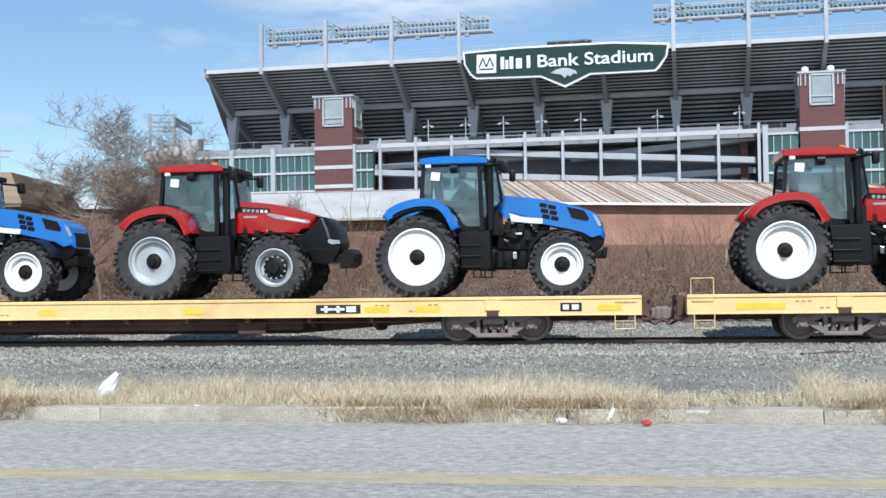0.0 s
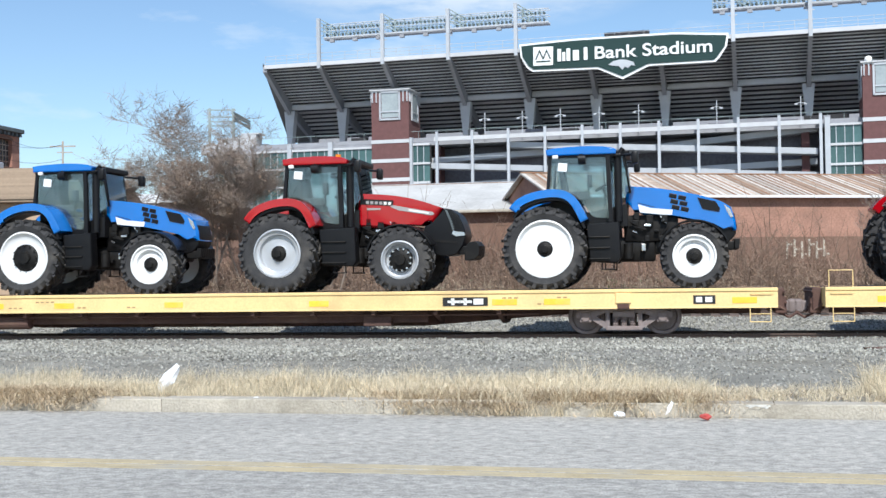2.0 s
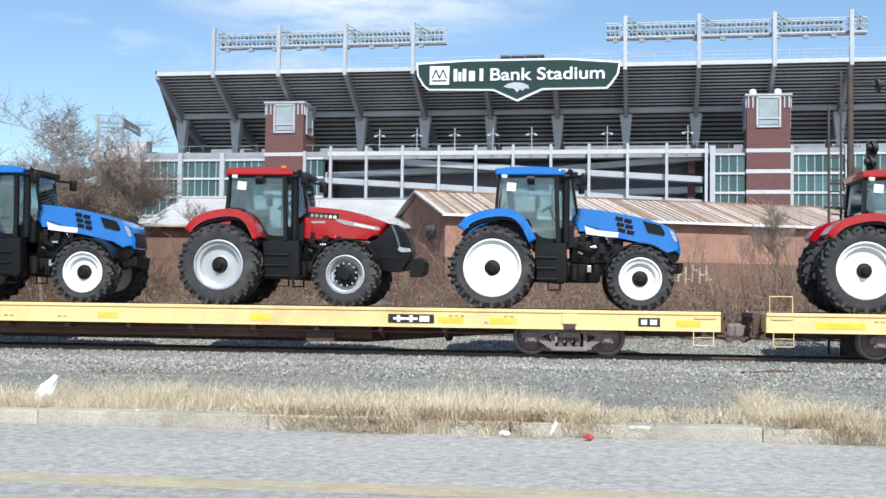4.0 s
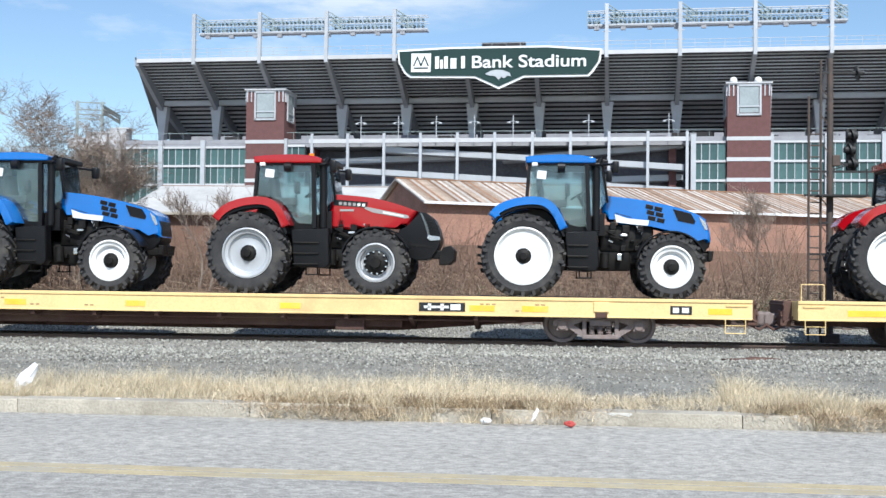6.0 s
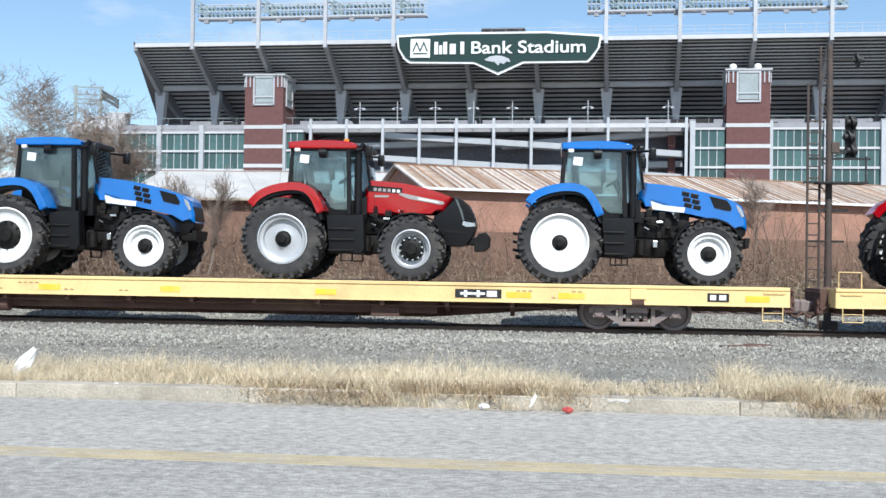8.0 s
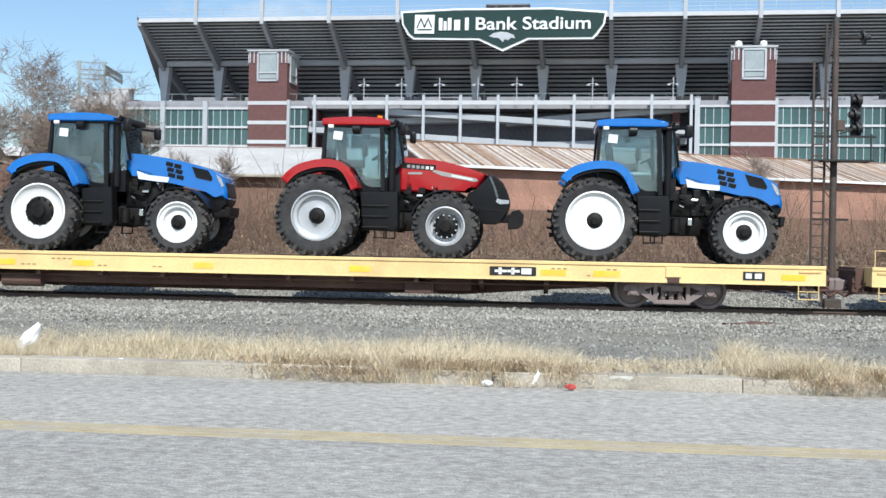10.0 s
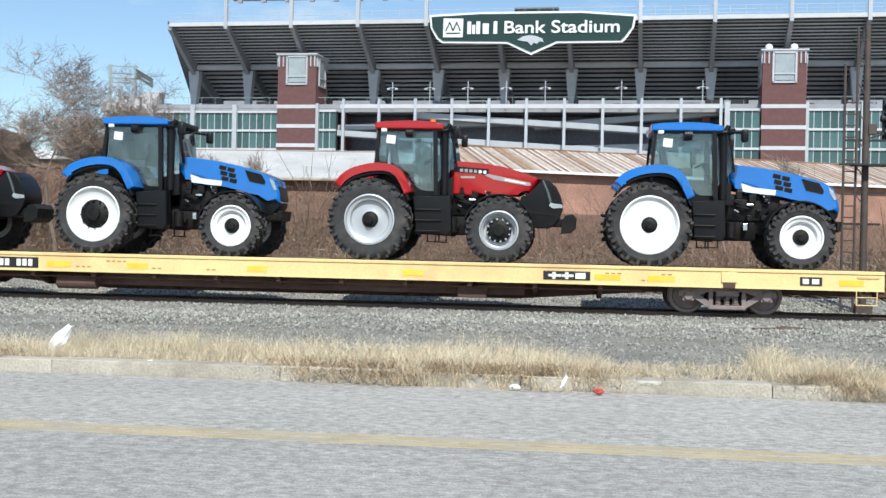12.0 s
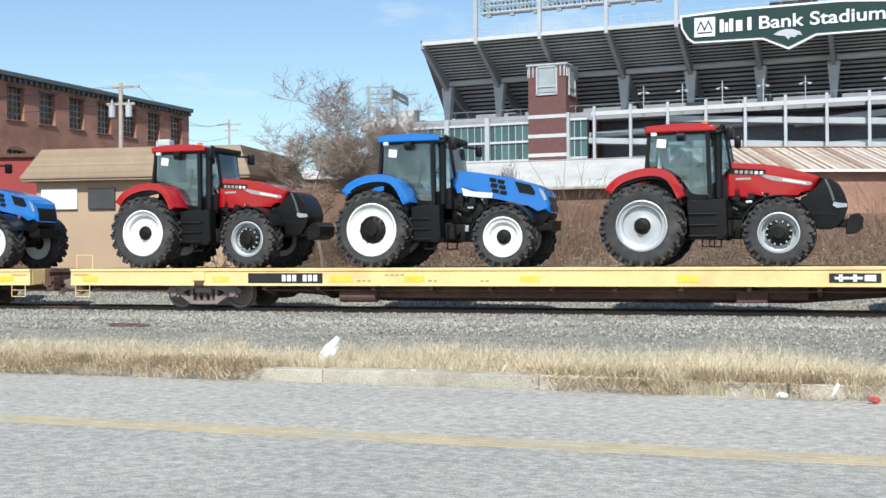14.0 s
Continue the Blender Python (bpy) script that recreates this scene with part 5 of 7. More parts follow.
def flatcar(x0, x1, trucks, label, marks):
    """A long flatcar from x0 to x1 along the track; z 0 is the rail's top, the deck lies 1.08 above."""
    at = pose((x0 + x1) / 2, 0, 0.30)
    L = x1 - x0
    c = thing("flatcar", TRACK @ at, label, "railway flatcar", "flatcars of the train")
    h = L / 2
    Y0, Y1 = -0.10, 2.66
    bm = bmesh.new()
    box(bm, (0, 1.28, 1.05), (L - 0.06, Y1 - Y0 - 0.1, 0.06))
    part("deck", bm, UNDER, c, "worn brown deck plates")
    for y in (Y0, Y1):
        bm = bmesh.new()
        s = -1 if y < 1 else 1
        prof = [(-0.14, 0.62), (0.03, 0.62), (0.03, 0.65), (0.02, 0.66), (0.02, 1.0), (0.045, 1.01), (0.045, 1.07), (0.035, 1.08), (-0.14, 1.08), (-0.14, 1.055), (-0.03, 1.05), (-0.03, 0.65), (-0.14, 0.645)]
        prism_x(bm, [(y + s * a, z) for a, z in prof], -h, h)
        part("side_sill", bm, CAR_YELLOW, c, "faded yellow side sill")
    # ends
    for s in (-1, 1):
        bm = bmesh.new()
        box(bm, (s * (h - 0.05), 1.28, 0.85), (0.1, 2.6, 0.44), bevel=0.015)
        part("end_sill", bm, CAR_YELLOW, c, "yellow end sill")
        bm = bmesh.new()
        box(bm, (s * (h + 0.18), 1.28, 0.62), (0.6, 0.28, 0.26), bevel=0.04)
        box(bm, (s * (h + 0.47), 1.28, 0.62), (0.26, 0.34, 0.34), bevel=0.06)
        part("coupler", bm, TRUCK, c, "rusty knuckle coupler")
        bm = bmesh.new()
        rod(bm, (s * (h - 0.2), 0.9, 0.66), (s * (h + 0.35), 0.85, 0.36), 0.03, seg=8)
        rod(bm, (s * (h + 0.35), 0.85, 0.36), (s * (h + 0.55), 0.9, 0.50), 0.03, seg=8)
        part("air_hose", bm, UNDER, c, "dark hanging air hose")
        bm = bmesh.new()
        box(bm, (s * (h + 0.10), 1.28, 0.82), (0.22, 1.5, 0.5), bevel=0.03)
        box(bm, (s * (h + 0.13), 0.75, 0.66), (0.26, 0.35, 0.4), bevel=0.03)
        rod(bm, (s * (h + 0.20), 0.45, 0.98), (s * (h + 0.20), 2.1, 0.98), 0.03, seg=8)
        rod(bm, (s * (h + 0.24), 0.5, 0.72), (s * (h + 0.24), 1.2, 0.60), 0.025, seg=8)
        part("end_gear", bm, UNDER, c, "dark draft gear housing and uncoupling lever")
        for q in range(5):
            bm = bmesh.new()
            rod(bm, (s * (h - 0.1), 0.4 + q * 0.4, 0.75), (s * (h + 0.2 + 0.05 * q), 0.4 + q * 0.35, 0.55 - 0.03 * q), 0.025, seg=6)
            part("air_hose", bm, UNDER, c, "dark hanging air hose")
        # stirrup step and grab irons at the corners
        bm = bmesh.new()
        for dx in (0.16, 0.62):
            rod(bm, (s * (h - dx), Y0 - 0.02, 0.66), (s * (h - dx), Y0 - 0.02, 0.30), 0.012, seg=6)
        rod(bm, (s * (h - 0.16), Y0 - 0.02, 0.30), (s * (h - 0.62), Y0 - 0.02, 0.30), 0.012, seg=6)
        rod(bm, (s * (h - 0.16), Y0 - 0.02, 0.48), (s * (h - 0.62), Y0 - 0.02, 0.48), 0.009, seg=6)
        part("stirrup_step", bm, CAR_YELLOW, c, "yellow stirrup step")
        bm = bmesh.new()
        for dx in (0.12, 0.60):
            rod(bm, (s * (h - dx), Y0 - 0.05, 0.95), (s * (h - dx), Y0 + 0.02, 0.95), 0.010, seg=6)
        rod(bm, (s * (h - 0.12), Y0 - 0.06, 0.95), (s * (h - 0.60), Y0 - 0.06, 0.95), 0.010, seg=6)
        part("grab_iron", bm, CAR_YELLOW, c)
    bm = bmesh.new()
    for q in (0.1, 0.62):
        rod(bm, (-h + q, Y0 + 0.12, 1.05), (-h + q, Y0 + 0.12, 1.46), 0.011, seg=8)
    rod(bm, (-h + 0.1, Y0 + 0.12, 1.46), (-h + 0.62, Y0 + 0.12, 1.46), 0.011, seg=8)
    part("brake_rail", bm, CAR_YELLOW, c, "yellow tubular end rail")
    # fish-belly centre sill with cross-bearers
    ta, tb = trucks
    bm = bmesh.new()
    prism(bm, [(-h + 0.3, 0.66), (h - 0.3, 0.66), (h - 0.3, 0.46), (tb - 1.6, 0.46), (tb - 5.0, 0.20), (ta + 5.0, 0.20), (ta + 1.6, 0.46), (-h + 0.3, 0.46)], 0.95, 1.61)
    part("centre_sill", bm, UNDER, c, "brown fish belly centre sill")
    x = ta + 1.9
    k = 0
    while x < tb - 1.5:
        bm = bmesh.new()
        prism_x(bm, [(Y0 + 0.05, 0.64), (Y0 + 0.05, 0.52), (0.95, 0.26), (1.61, 0.26), (Y1 - 0.05, 0.52), (Y1 - 0.05, 0.64)], x - 0.05, x + 0.05)
        part("cross_bearer", bm, UNDER, c)
        x += 1.55
    bm = bmesh.new()
    box(bm, ((ta + tb) / 2, 0.35, 0.46), (tb - ta - 9.5, 0.06, 0.3), bevel=0.01)
    part("side_girder", bm, UNDER, c, "brown inner side girder")
    bm = bmesh.new()
    rod(bm, (ta + 4, 0.25, 0.36), (ta + 5.0, 0.25, 0.36), 0.17, seg=14)
    box(bm, (tb - 6.0, 0.3, 0.36), (0.7, 0.3, 0.26), bevel=0.02)
    rod(bm, (ta + 2, 0.1, 0.5), (tb - 2, 0.1, 0.5), 0.022, seg=6)
    part("brake_gear", bm, UNDER, c, "brown air tank, valve and brake pipe")
    for x in trucks:
        truck(c, x)
        bm = bmesh.new()
        box(bm, (x, Y0 - 0.035, 0.87), (0.36, 0.05, 0.24), bevel=0.015)
        part("jacking_pad", bm, CAR_YELLOW, c)
        bm = bmesh.new()
        box(bm, (x, Y0 - 0.03, 0.68), (0.28, 0.04, 0.12), bevel=0.01)
        part("jacking_block", bm, UNDER, c)
    # reflective patches and stencilled marks
    def plate(name, x, z, w, hh, m, out, lab=""):
        bm = bmesh.new()
        box(bm, (x, Y0 - out, z), (w, 0.008, hh))
        return part(name, bm, m, c, lab)
    for x, w in marks["patches"]:
        plate("reflective_patch", x - (x0 + x1) / 2, 0.80, w, 0.14, PATCH, 0.0245, "bright yellow reflective patch")
    for x, w, hh, bars in marks["panels"]:
        xx = x - (x0 + x1) / 2
        pl = plate("stencil_panel", xx, 0.82, w, hh, BLACK_PLATE, 0.0255, "black stencil panel with white bars")
        for bx, bw, bh in bars:
            bm = bmesh.new()
            box(bm, (xx + bx, Y0 - 0.031, 0.82), (bw, 0.006, bh))
            part("white_bar", bm, WHITE_MARK, pl)
    rnd = random.Random(int(abs(x0) * 10))
    for k in range(7):
        xx = rnd.uniform(-h + 2, h - 2)
        bm = bmesh.new()
        for q in range(rnd.randint(2, 5)):
            bm = bmesh.new() if q else bm
            box(bm, (xx + q * 0.14, Y0 - 0.0225, 0.90 if k % 2 else 0.75), (0.09, 0.006, 0.035))
            part("stencil_mark", bm, STENCIL, c, "small faint stencil marks")
    MOVING.append((c, at))
    return c


LOGO = (-2.55, 1.1, 0.21, [(-0.28, 0.30, 0.06), (-0.30, 0.08, 0.16), (0.02, 0.28, 0.06), (0.0, 0.08, 0.16), (0.32, 0.24, 0.14)])
NUMBER = (-16.6, 2.15, 0.26, [(0.12 + 0.15 * k, 0.11, 0.17) for k in range(-1, 6) if k != 2])
SMALL = (3.05, 0.5, 0.2, [(-0.12, 0.14, 0.12), (0.1, 0.16, 0.12)])
flatcar(-23.23, 4.69, (-19.15 + 9.27, 1.2 + 9.27), "long yellow flatcar carrying four tractors", {
    "patches": [(3.95, 0.55), (-0.35, 0.62), (-1.6, 0.6), (-6.2, 0.5), (-10.0, 0.5), (-13.0, 0.55), (-15.0, 0.6), (-18.5, 0.5), (-22.6, 0.5)], "panels": [LOGO, NUMBER, SMALL]})
flatcar(5.73, 33.65, (9.25 - 19.69, 29.6 - 19.69), "long yellow flatcar coupled ahead carrying a red tractor", {"patches": [(7.4, 1.1), (14.0, 0.6), (20, 0.6)], "panels": [(12.5, 2.15, 0.26, [])]})
flatcar(-52.5, -24.6, (-48.5 + 38.55, -28.1 + 38.55), "long yellow flatcar coupled behind carrying a blue tractor", {"patches": [(-25.4, 0.5), (-30, 0.6)], "panels": [(-32, 1.1, 0.21, [])]})

# ---- old buildings beyond the track ----
def build_bank():
    """The strip of dead leaves and earth behind the track."""
    xs = [-140, -90, -60] + [v * 0.8 for v in range(-60, 61)] + [60, 90, 140]
    ys = [10.9 + 0.8 * v for v in range(39)] + [48, 60, 80]
    inv = ROAD.inverted() @ TRACK
    verts = []
    for y in ys:
        for x in xs:
            p = inv @ Vector((x, y, 0))
            verts.append((x, y, float(ground_height(p.x, p.y)) + 0.03 + 0.14 * max(0, noise.noise(Vector((x * 0.9, y * 0.9, 8))))))
    k = len(xs)
    faces = [(j * k + i, j * k + i + 1, (j + 1) * k + i + 1, (j + 1) * k + i) for j in range(len(ys) - 1) for i in range(k - 1)]
    ob = new("leaf_bank", soup("leaf_bank", verts, faces, LEAF_BED))
    ob.matrix_basis = TRACK
    tagged(ob, "brown bank of dead leaves and earth behind the track", "ground", kind="structure")


LEAF_BED = mat("leaf litter", (0.17, 0.11, 0.075), 0.95, vary=0.35, scale=1.5, fine=14, bump=0.8, tint=(0.24, 0.16, 0.10), stain=0.5)
build_bank()


def build_rusty_shed():
    at = TRACK @ pose(-1.40, 29.8, 0, 0, 0, 22.5)
    s = thing("brick_shed", at, "long salmon brick shed with rusty corrugated roof", "shed")
    L, W, E, R, B = 46.0, 9.8, 5.75, 7.26, 0.6
    bm = bmesh.new()
    box(bm, (L / 2, 0.15, (E + 3.6) / 2), (L, 0.3, E - 3.6))
    part("upper_wall", bm, BRICK_OLD, s, "stained salmon plastered brick wall")
    bm = bmesh.new()
    box(bm, (L / 2, 0.12, (3.6 + B) / 2), (L, 0.36, 3.6 - B))
    part("lower_wall", bm, BRICK_DARK, s, "darker brown brick lower wall")
    bm = bmesh.new()
    box(bm, (L / 2, W - 0.15, (E + B) / 2), (L, 0.3, E - B))
    part("rear_wall", bm, BRICK_OLD, s)
    for x in (0.15, L - 0.15):
        bm = bmesh.new()
        prism_x(bm, [(0.3, B), (W - 0.3, B), (W - 0.3, E), (W / 2, R - 0.12), (0.3, E)], x - 0.15, x + 0.15)
        part("gable_wall", bm, BRICK_OLD, s, "salmon brick gable")
    bm = bmesh.new()
    box(bm, (-0.02, 2.4, 4.9), (0.06, 1.6, 0.8))
    part("gable_window", bm, WINDOW_DARK, s)
    # roof sheets, ridge to eave, each with ribs
    for side in (0, 1):
        a = Vector((0, -0.35, E - 0.02)) if side == 0 else Vector((0, W + 0.35, E - 0.02))
        b = Vector((0, W / 2, R))
        n = (b - a)
        ln = n.length
        bm = bmesh.new()
        w, ribs = 0.205, 2
        prof = []
        for k in range(ribs * 2 + 1):
            prof.append((k * w / (ribs * 2), 0.035 if k % 2 else 0.0))
        lo = [bm.verts.new((x, 0, z)) for x, z in prof]
        hi = [bm.verts.new((x, ln, z)) for x, z in prof]
        for k in range(len(prof) - 1):
            bm.faces.new((lo[k], lo[k + 1], hi[k + 1], hi[k]))
        r = bmesh.ops.extrude_face_region(bm, geom=bm.faces[:])
        bmesh.ops.translate(bm, vec=(0, 0, 0.012), verts=[v for v in r["geom"] if isinstance(v, bmesh.types.BMVert)])
        me = finish("roof_sheet", bm, RUST_SHEET)
        pale = me.copy()
        pale.materials.clear()
        pale.materials.append(PALE_SHEET)
        mid = me.copy()
        mid.materials.clear()
        mid.materials.append(MID_SHEET)
        rnd = random.Random(40 + side)
        ang = math.degrees(math.atan2(n.z, abs(n.y)))
        for k in range(int(L / 0.192)):
            m = pose(-0.25 + k * 0.192, a.y, a.z, ang, 0, 0) if side == 0 else pose(0.0 + k * 0.192, a.y, a.z, 0, 0, 180) @ pose(0, 0, 0, ang)
            # every other sheet is mostly pale zinc, which also paints in the ribs' highlights
            piece("roof_sheet", rnd.choice((me, me, mid) if k % 2 else (pale, pale, mid)), s, m)
    bm = bmesh.new()
    box(bm, (L / 2, -0.38, E - 0.07), (L + 0.5, 0.07, 0.13))
    part("eave_board", bm, SIGN_WHITE, s, "white eave board")
    bm = bmesh.new()
    for y0, y1 in ((-0.38, W / 2), (W + 0.38, W / 2)):
        beam(bm, (-0.27, y0, E - 0.06), (-0.27, y1, R - 0.02), 0.06, 0.09)
    part("barge_board", bm, PALE_SHEET, s, "weathered gable edge strip")
    bm = bmesh.new()
    beam(bm, (-0.3, W / 2, R + 0.05), (L + 0.2, W / 2, R + 0.05), 0.3, 0.06)
    part("ridge_cap", bm, RUST_SHEET, s)
    # faded painted scrawl: plain pale bars on the wall
    bm = bmesh.new()
    for k in range(6):
        box(bm, (12.6 + k * 0.42, -0.075, 2.9 + 0.12 * (k % 2)), (0.12, 0.012, 0.9))
        box(bm, (12.75 + k * 0.42, -0.075, 3.2 - 0.25 * (k % 3)), (0.3, 0.012, 0.1))
    part("painted_scrawl", bm, CONCRETE, s, "faded pale painted bars")


BRICK_DARK = mat("dirty brown brick", (0.185, 0.11, 0.08), 0.95, vary=0.3, scale=0.9, fine=10, bump=0.4, tint=(0.28, 0.17, 0.12), stain=0.6)
build_rusty_shed()


def build_grey_shed():
    s = thing("grey_roofed_shed", TRACK @ pose(-19.2, 36.2, 0), "low brick building with a stained pale grey roof", "shed")
    L, E, R, B = 18.6, 5.44, 7.55, 0.6
    bm = bmesh.new()
    box(bm, (L / 2, 0.15, (E + B) / 2), (L, 0.3, E - B))
    part("front_wall", bm, BRICK_DARK, s, "dirty brown brick wall")
    for x in (0.15, L - 0.15):
        bm = bmesh.new()
        prism_x(bm, [(0.3, B), (6.6, B), (6.6, R - 0.1), (0.3, E)], x - 0.15, x + 0.15)
        part("side_wall", bm, BRICK_DARK, s)
    bm = bmesh.new()
    box(bm, (L / 2, 6.7, (R + B) / 2), (L, 0.3, R - B))
    part("rear_wall", bm, BRICK_DARK, s)
    w = L / 7
    for k in range(7):
        bm = bmesh.new()
        prism_x(bm, [(-0.4, E), (6.9, R), (6.9, R + 0.06), (-0.4, E + 0.06)], k * w + 0.002, (k + 1) * w - 0.002)
        part("roof_sheet", bm, GREY_PANEL, s)
    bm = bmesh.new()
    box(bm, (L / 2, -0.47, E - 0.06), (L + 0.2, 0.14, 0.16), bevel=0.04)
    part("gutter", bm, CONCRETE, s, "pale stained gutter")


build_grey_shed()


def build_house():
    h = thing("house", pose(-24.0, 40.5, 0), "single storey tan building with brown mansard roof", "house")
    L, W = 9.1, 7.0
    bm = bmesh.new()
    box(bm, (L / 2, W / 2, 2.75), (L - 0.7, W - 0.7, 4.1))
    part("wall", bm, TAN_WALL, h)
    # mansard: courses of shingles, one over the other
    for k in range(16):
        z0 = 4.72 + k * 0.0725
        d = 0.62 * k / 16
        bm = bmesh.new()
        prism_ring(bm, -0.1 + d, L + 0.1 - d, -0.1 + d, W + 0.1 - d, z0, 0.085, 0.12)
        part("shingle_course", bm, TAN_ROOF, h, "brown roof shingles")
    bm = bmesh.new()
    box(bm, (L / 2, W / 2, 5.82), (L - 1.1, W - 1.1, 0.12))
    part("flat_roof", bm, TAN_ROOF, h)
    bm = bmesh.new()
    box(bm, (L / 2, W / 2, 4.68), (L + 0.1, W + 0.1, 0.12), bevel=0.02)
    part("soffit", bm, TAN_ROOF, h)
    for x, w, m, lab in ((1.35, 1.5, SIGN_WHITE, "blank white board"), (3.1, 1.1, WINDOW_DARK, "dark window")):
        bm = bmesh.new()
        box(bm, (x, 0.30, 3.95), (w, 0.1, 0.8), bevel=0.015)
        part("window" if m is WINDOW_DARK else "wall_board", bm, m, h, lab)
    bm = bmesh.new()
    box(bm, (5.2, 1.5, 6.12), (0.5, 0.5, 0.26), bevel=0.05)
    box(bm, (5.0, 1.5, 6.0), (0.3, 0.3, 0.4))
    part("roof_vent", bm, STEEL_GREY, h, "grey metal roof vent")


def prism_ring(bm, x0, x1, y0, y1, z, h, t):
    for c, s in (((x0 + x1) / 2, y0 + t / 2), ((x0 + x1) / 2, y1 - t / 2)):
        box(bm, (c, s, z + h / 2), (x1 - x0, t, h))
    for s in (x0 + t / 2, x1 - t / 2):
        box(bm, (s, (y0 + y1) / 2, z + h / 2), (t, y1 - y0 - 2 * t, h))


build_house()


def build_mill():
    # local x runs along the long wall to its far corner; the wall looks to -y
    a, b = Vector((-35.2, 82.8)), Vector((-38.8, 63.0))
    d = (b - a).normalized()
    ang = math.degrees(math.atan2(d.y, d.x))
    m = thing("brick_mill", pose(a.x + 30 * d.x, a.y + 30 * d.y, 0, 0, 0, ang + 180), "old red brick mill with dark window openings", "building")
    L, D, H = 30.0, 14.0, 12.75
    sgn = -1
    step, x0, ww = 2.86, 2.6, 1.5
    rows = ((2.2, 2.1), (6.2, 2.1), (10.15, 2.0))
    n = 10
    # wall in bands and piers, so that the openings go through it
    zc = 0.0
    bm = bmesh.new()
    for z0, h in rows:
        box(bm, (L / 2, 0.25, (zc + z0) / 2), (L, 0.5, z0 - zc))
        edge = 0.0
        for k in range(n):
            xa = x0 + k * step - ww / 2
            box(bm, ((edge + xa) / 2, 0.25, z0 + h / 2), (xa - edge, 0.5, h))
            edge = xa + ww
        box(bm, ((edge + L) / 2, 0.25, z0 + h / 2), (L - edge, 0.5, h))
        zc = z0 + h
    box(bm, (L / 2, 0.25, (zc + H) / 2), (L, 0.5, H - zc))
    part("front_wall", bm, BRICK_MILL, m, "red brick wall with window openings")
    for x in (0.25, L - 0.25):
        bm = bmesh.new()
        box(bm, (x, D / 2 + 0.12, H / 2), (0.5, D - 0.76, H))
        part("end_wall", bm, BRICK_MILL, m)
    bm = bmesh.new()
    box(bm, (L / 2, D, H / 2), (L, 0.5, H))
    part("rear_wall", bm, BRICK_MILL, m)
    bm = bmesh.new()
    box(bm, (L / 2, D / 2, H - 0.2), (L - 1, D - 1, 0.2))
    part("roof", bm, UNDER, m)
    bm = bmesh.new()
    box(bm, (L / 2, -0.02, H + 0.08), (L + 0.2, 0.7, 0.3), bevel=0.04)
    for k in range(60):
        box(bm, (0.3 + k * 0.5, -0.1, H - 0.22), (0.2, 0.35, 0.22))
    part("cornice", bm, RACK_DARK, m, "dark weathered cornice")
    for z0, h in rows:
        for k in range(n):
            xc = x0 + k * step
            bm = bmesh.new()
            box(bm, (xc, 0.34, z0 + h / 2), (ww - 0.12, 0.06, h - 0.1))
            w = part("window", bm, WINDOW_DARK, m, "dark multi pane window")
            bm = bmesh.new()
            for q in range(1, 4):
                box(bm, (xc - ww / 2 + q * ww / 4, 0.29, z0 + h / 2), (0.05, 0.06, h))
            for q in range(1, 5):
                box(bm, (xc, 0.29, z0 + q * h / 5), (ww, 0.06, 0.05))
            part("glazing_grid", bm, MID_SHEET, w)
            bm = bmesh.new()
            box(bm, (xc, 0.03, z0 - 0.07), (ww + 0.2, 0.2, 0.12), bevel=0.02)
            part("sill", bm, BRICK_DARK, w)
            bm = bmesh.new()
            arc = [(xc + (ww / 2 + 0.12) * math.cos(radians(t)), z0 + h - 0.08 + 0.30 * math.sin(radians(t))) for t in range(0, 181, 20)]
            prism(bm, arc + [(xc - ww / 2, z0 + h - 0.02), (xc + ww / 2, z0 + h - 0.02)], -0.05, 0.1)
            part("arch", bm, BRICK_DARK, w, "brick window arch")


build_mill()


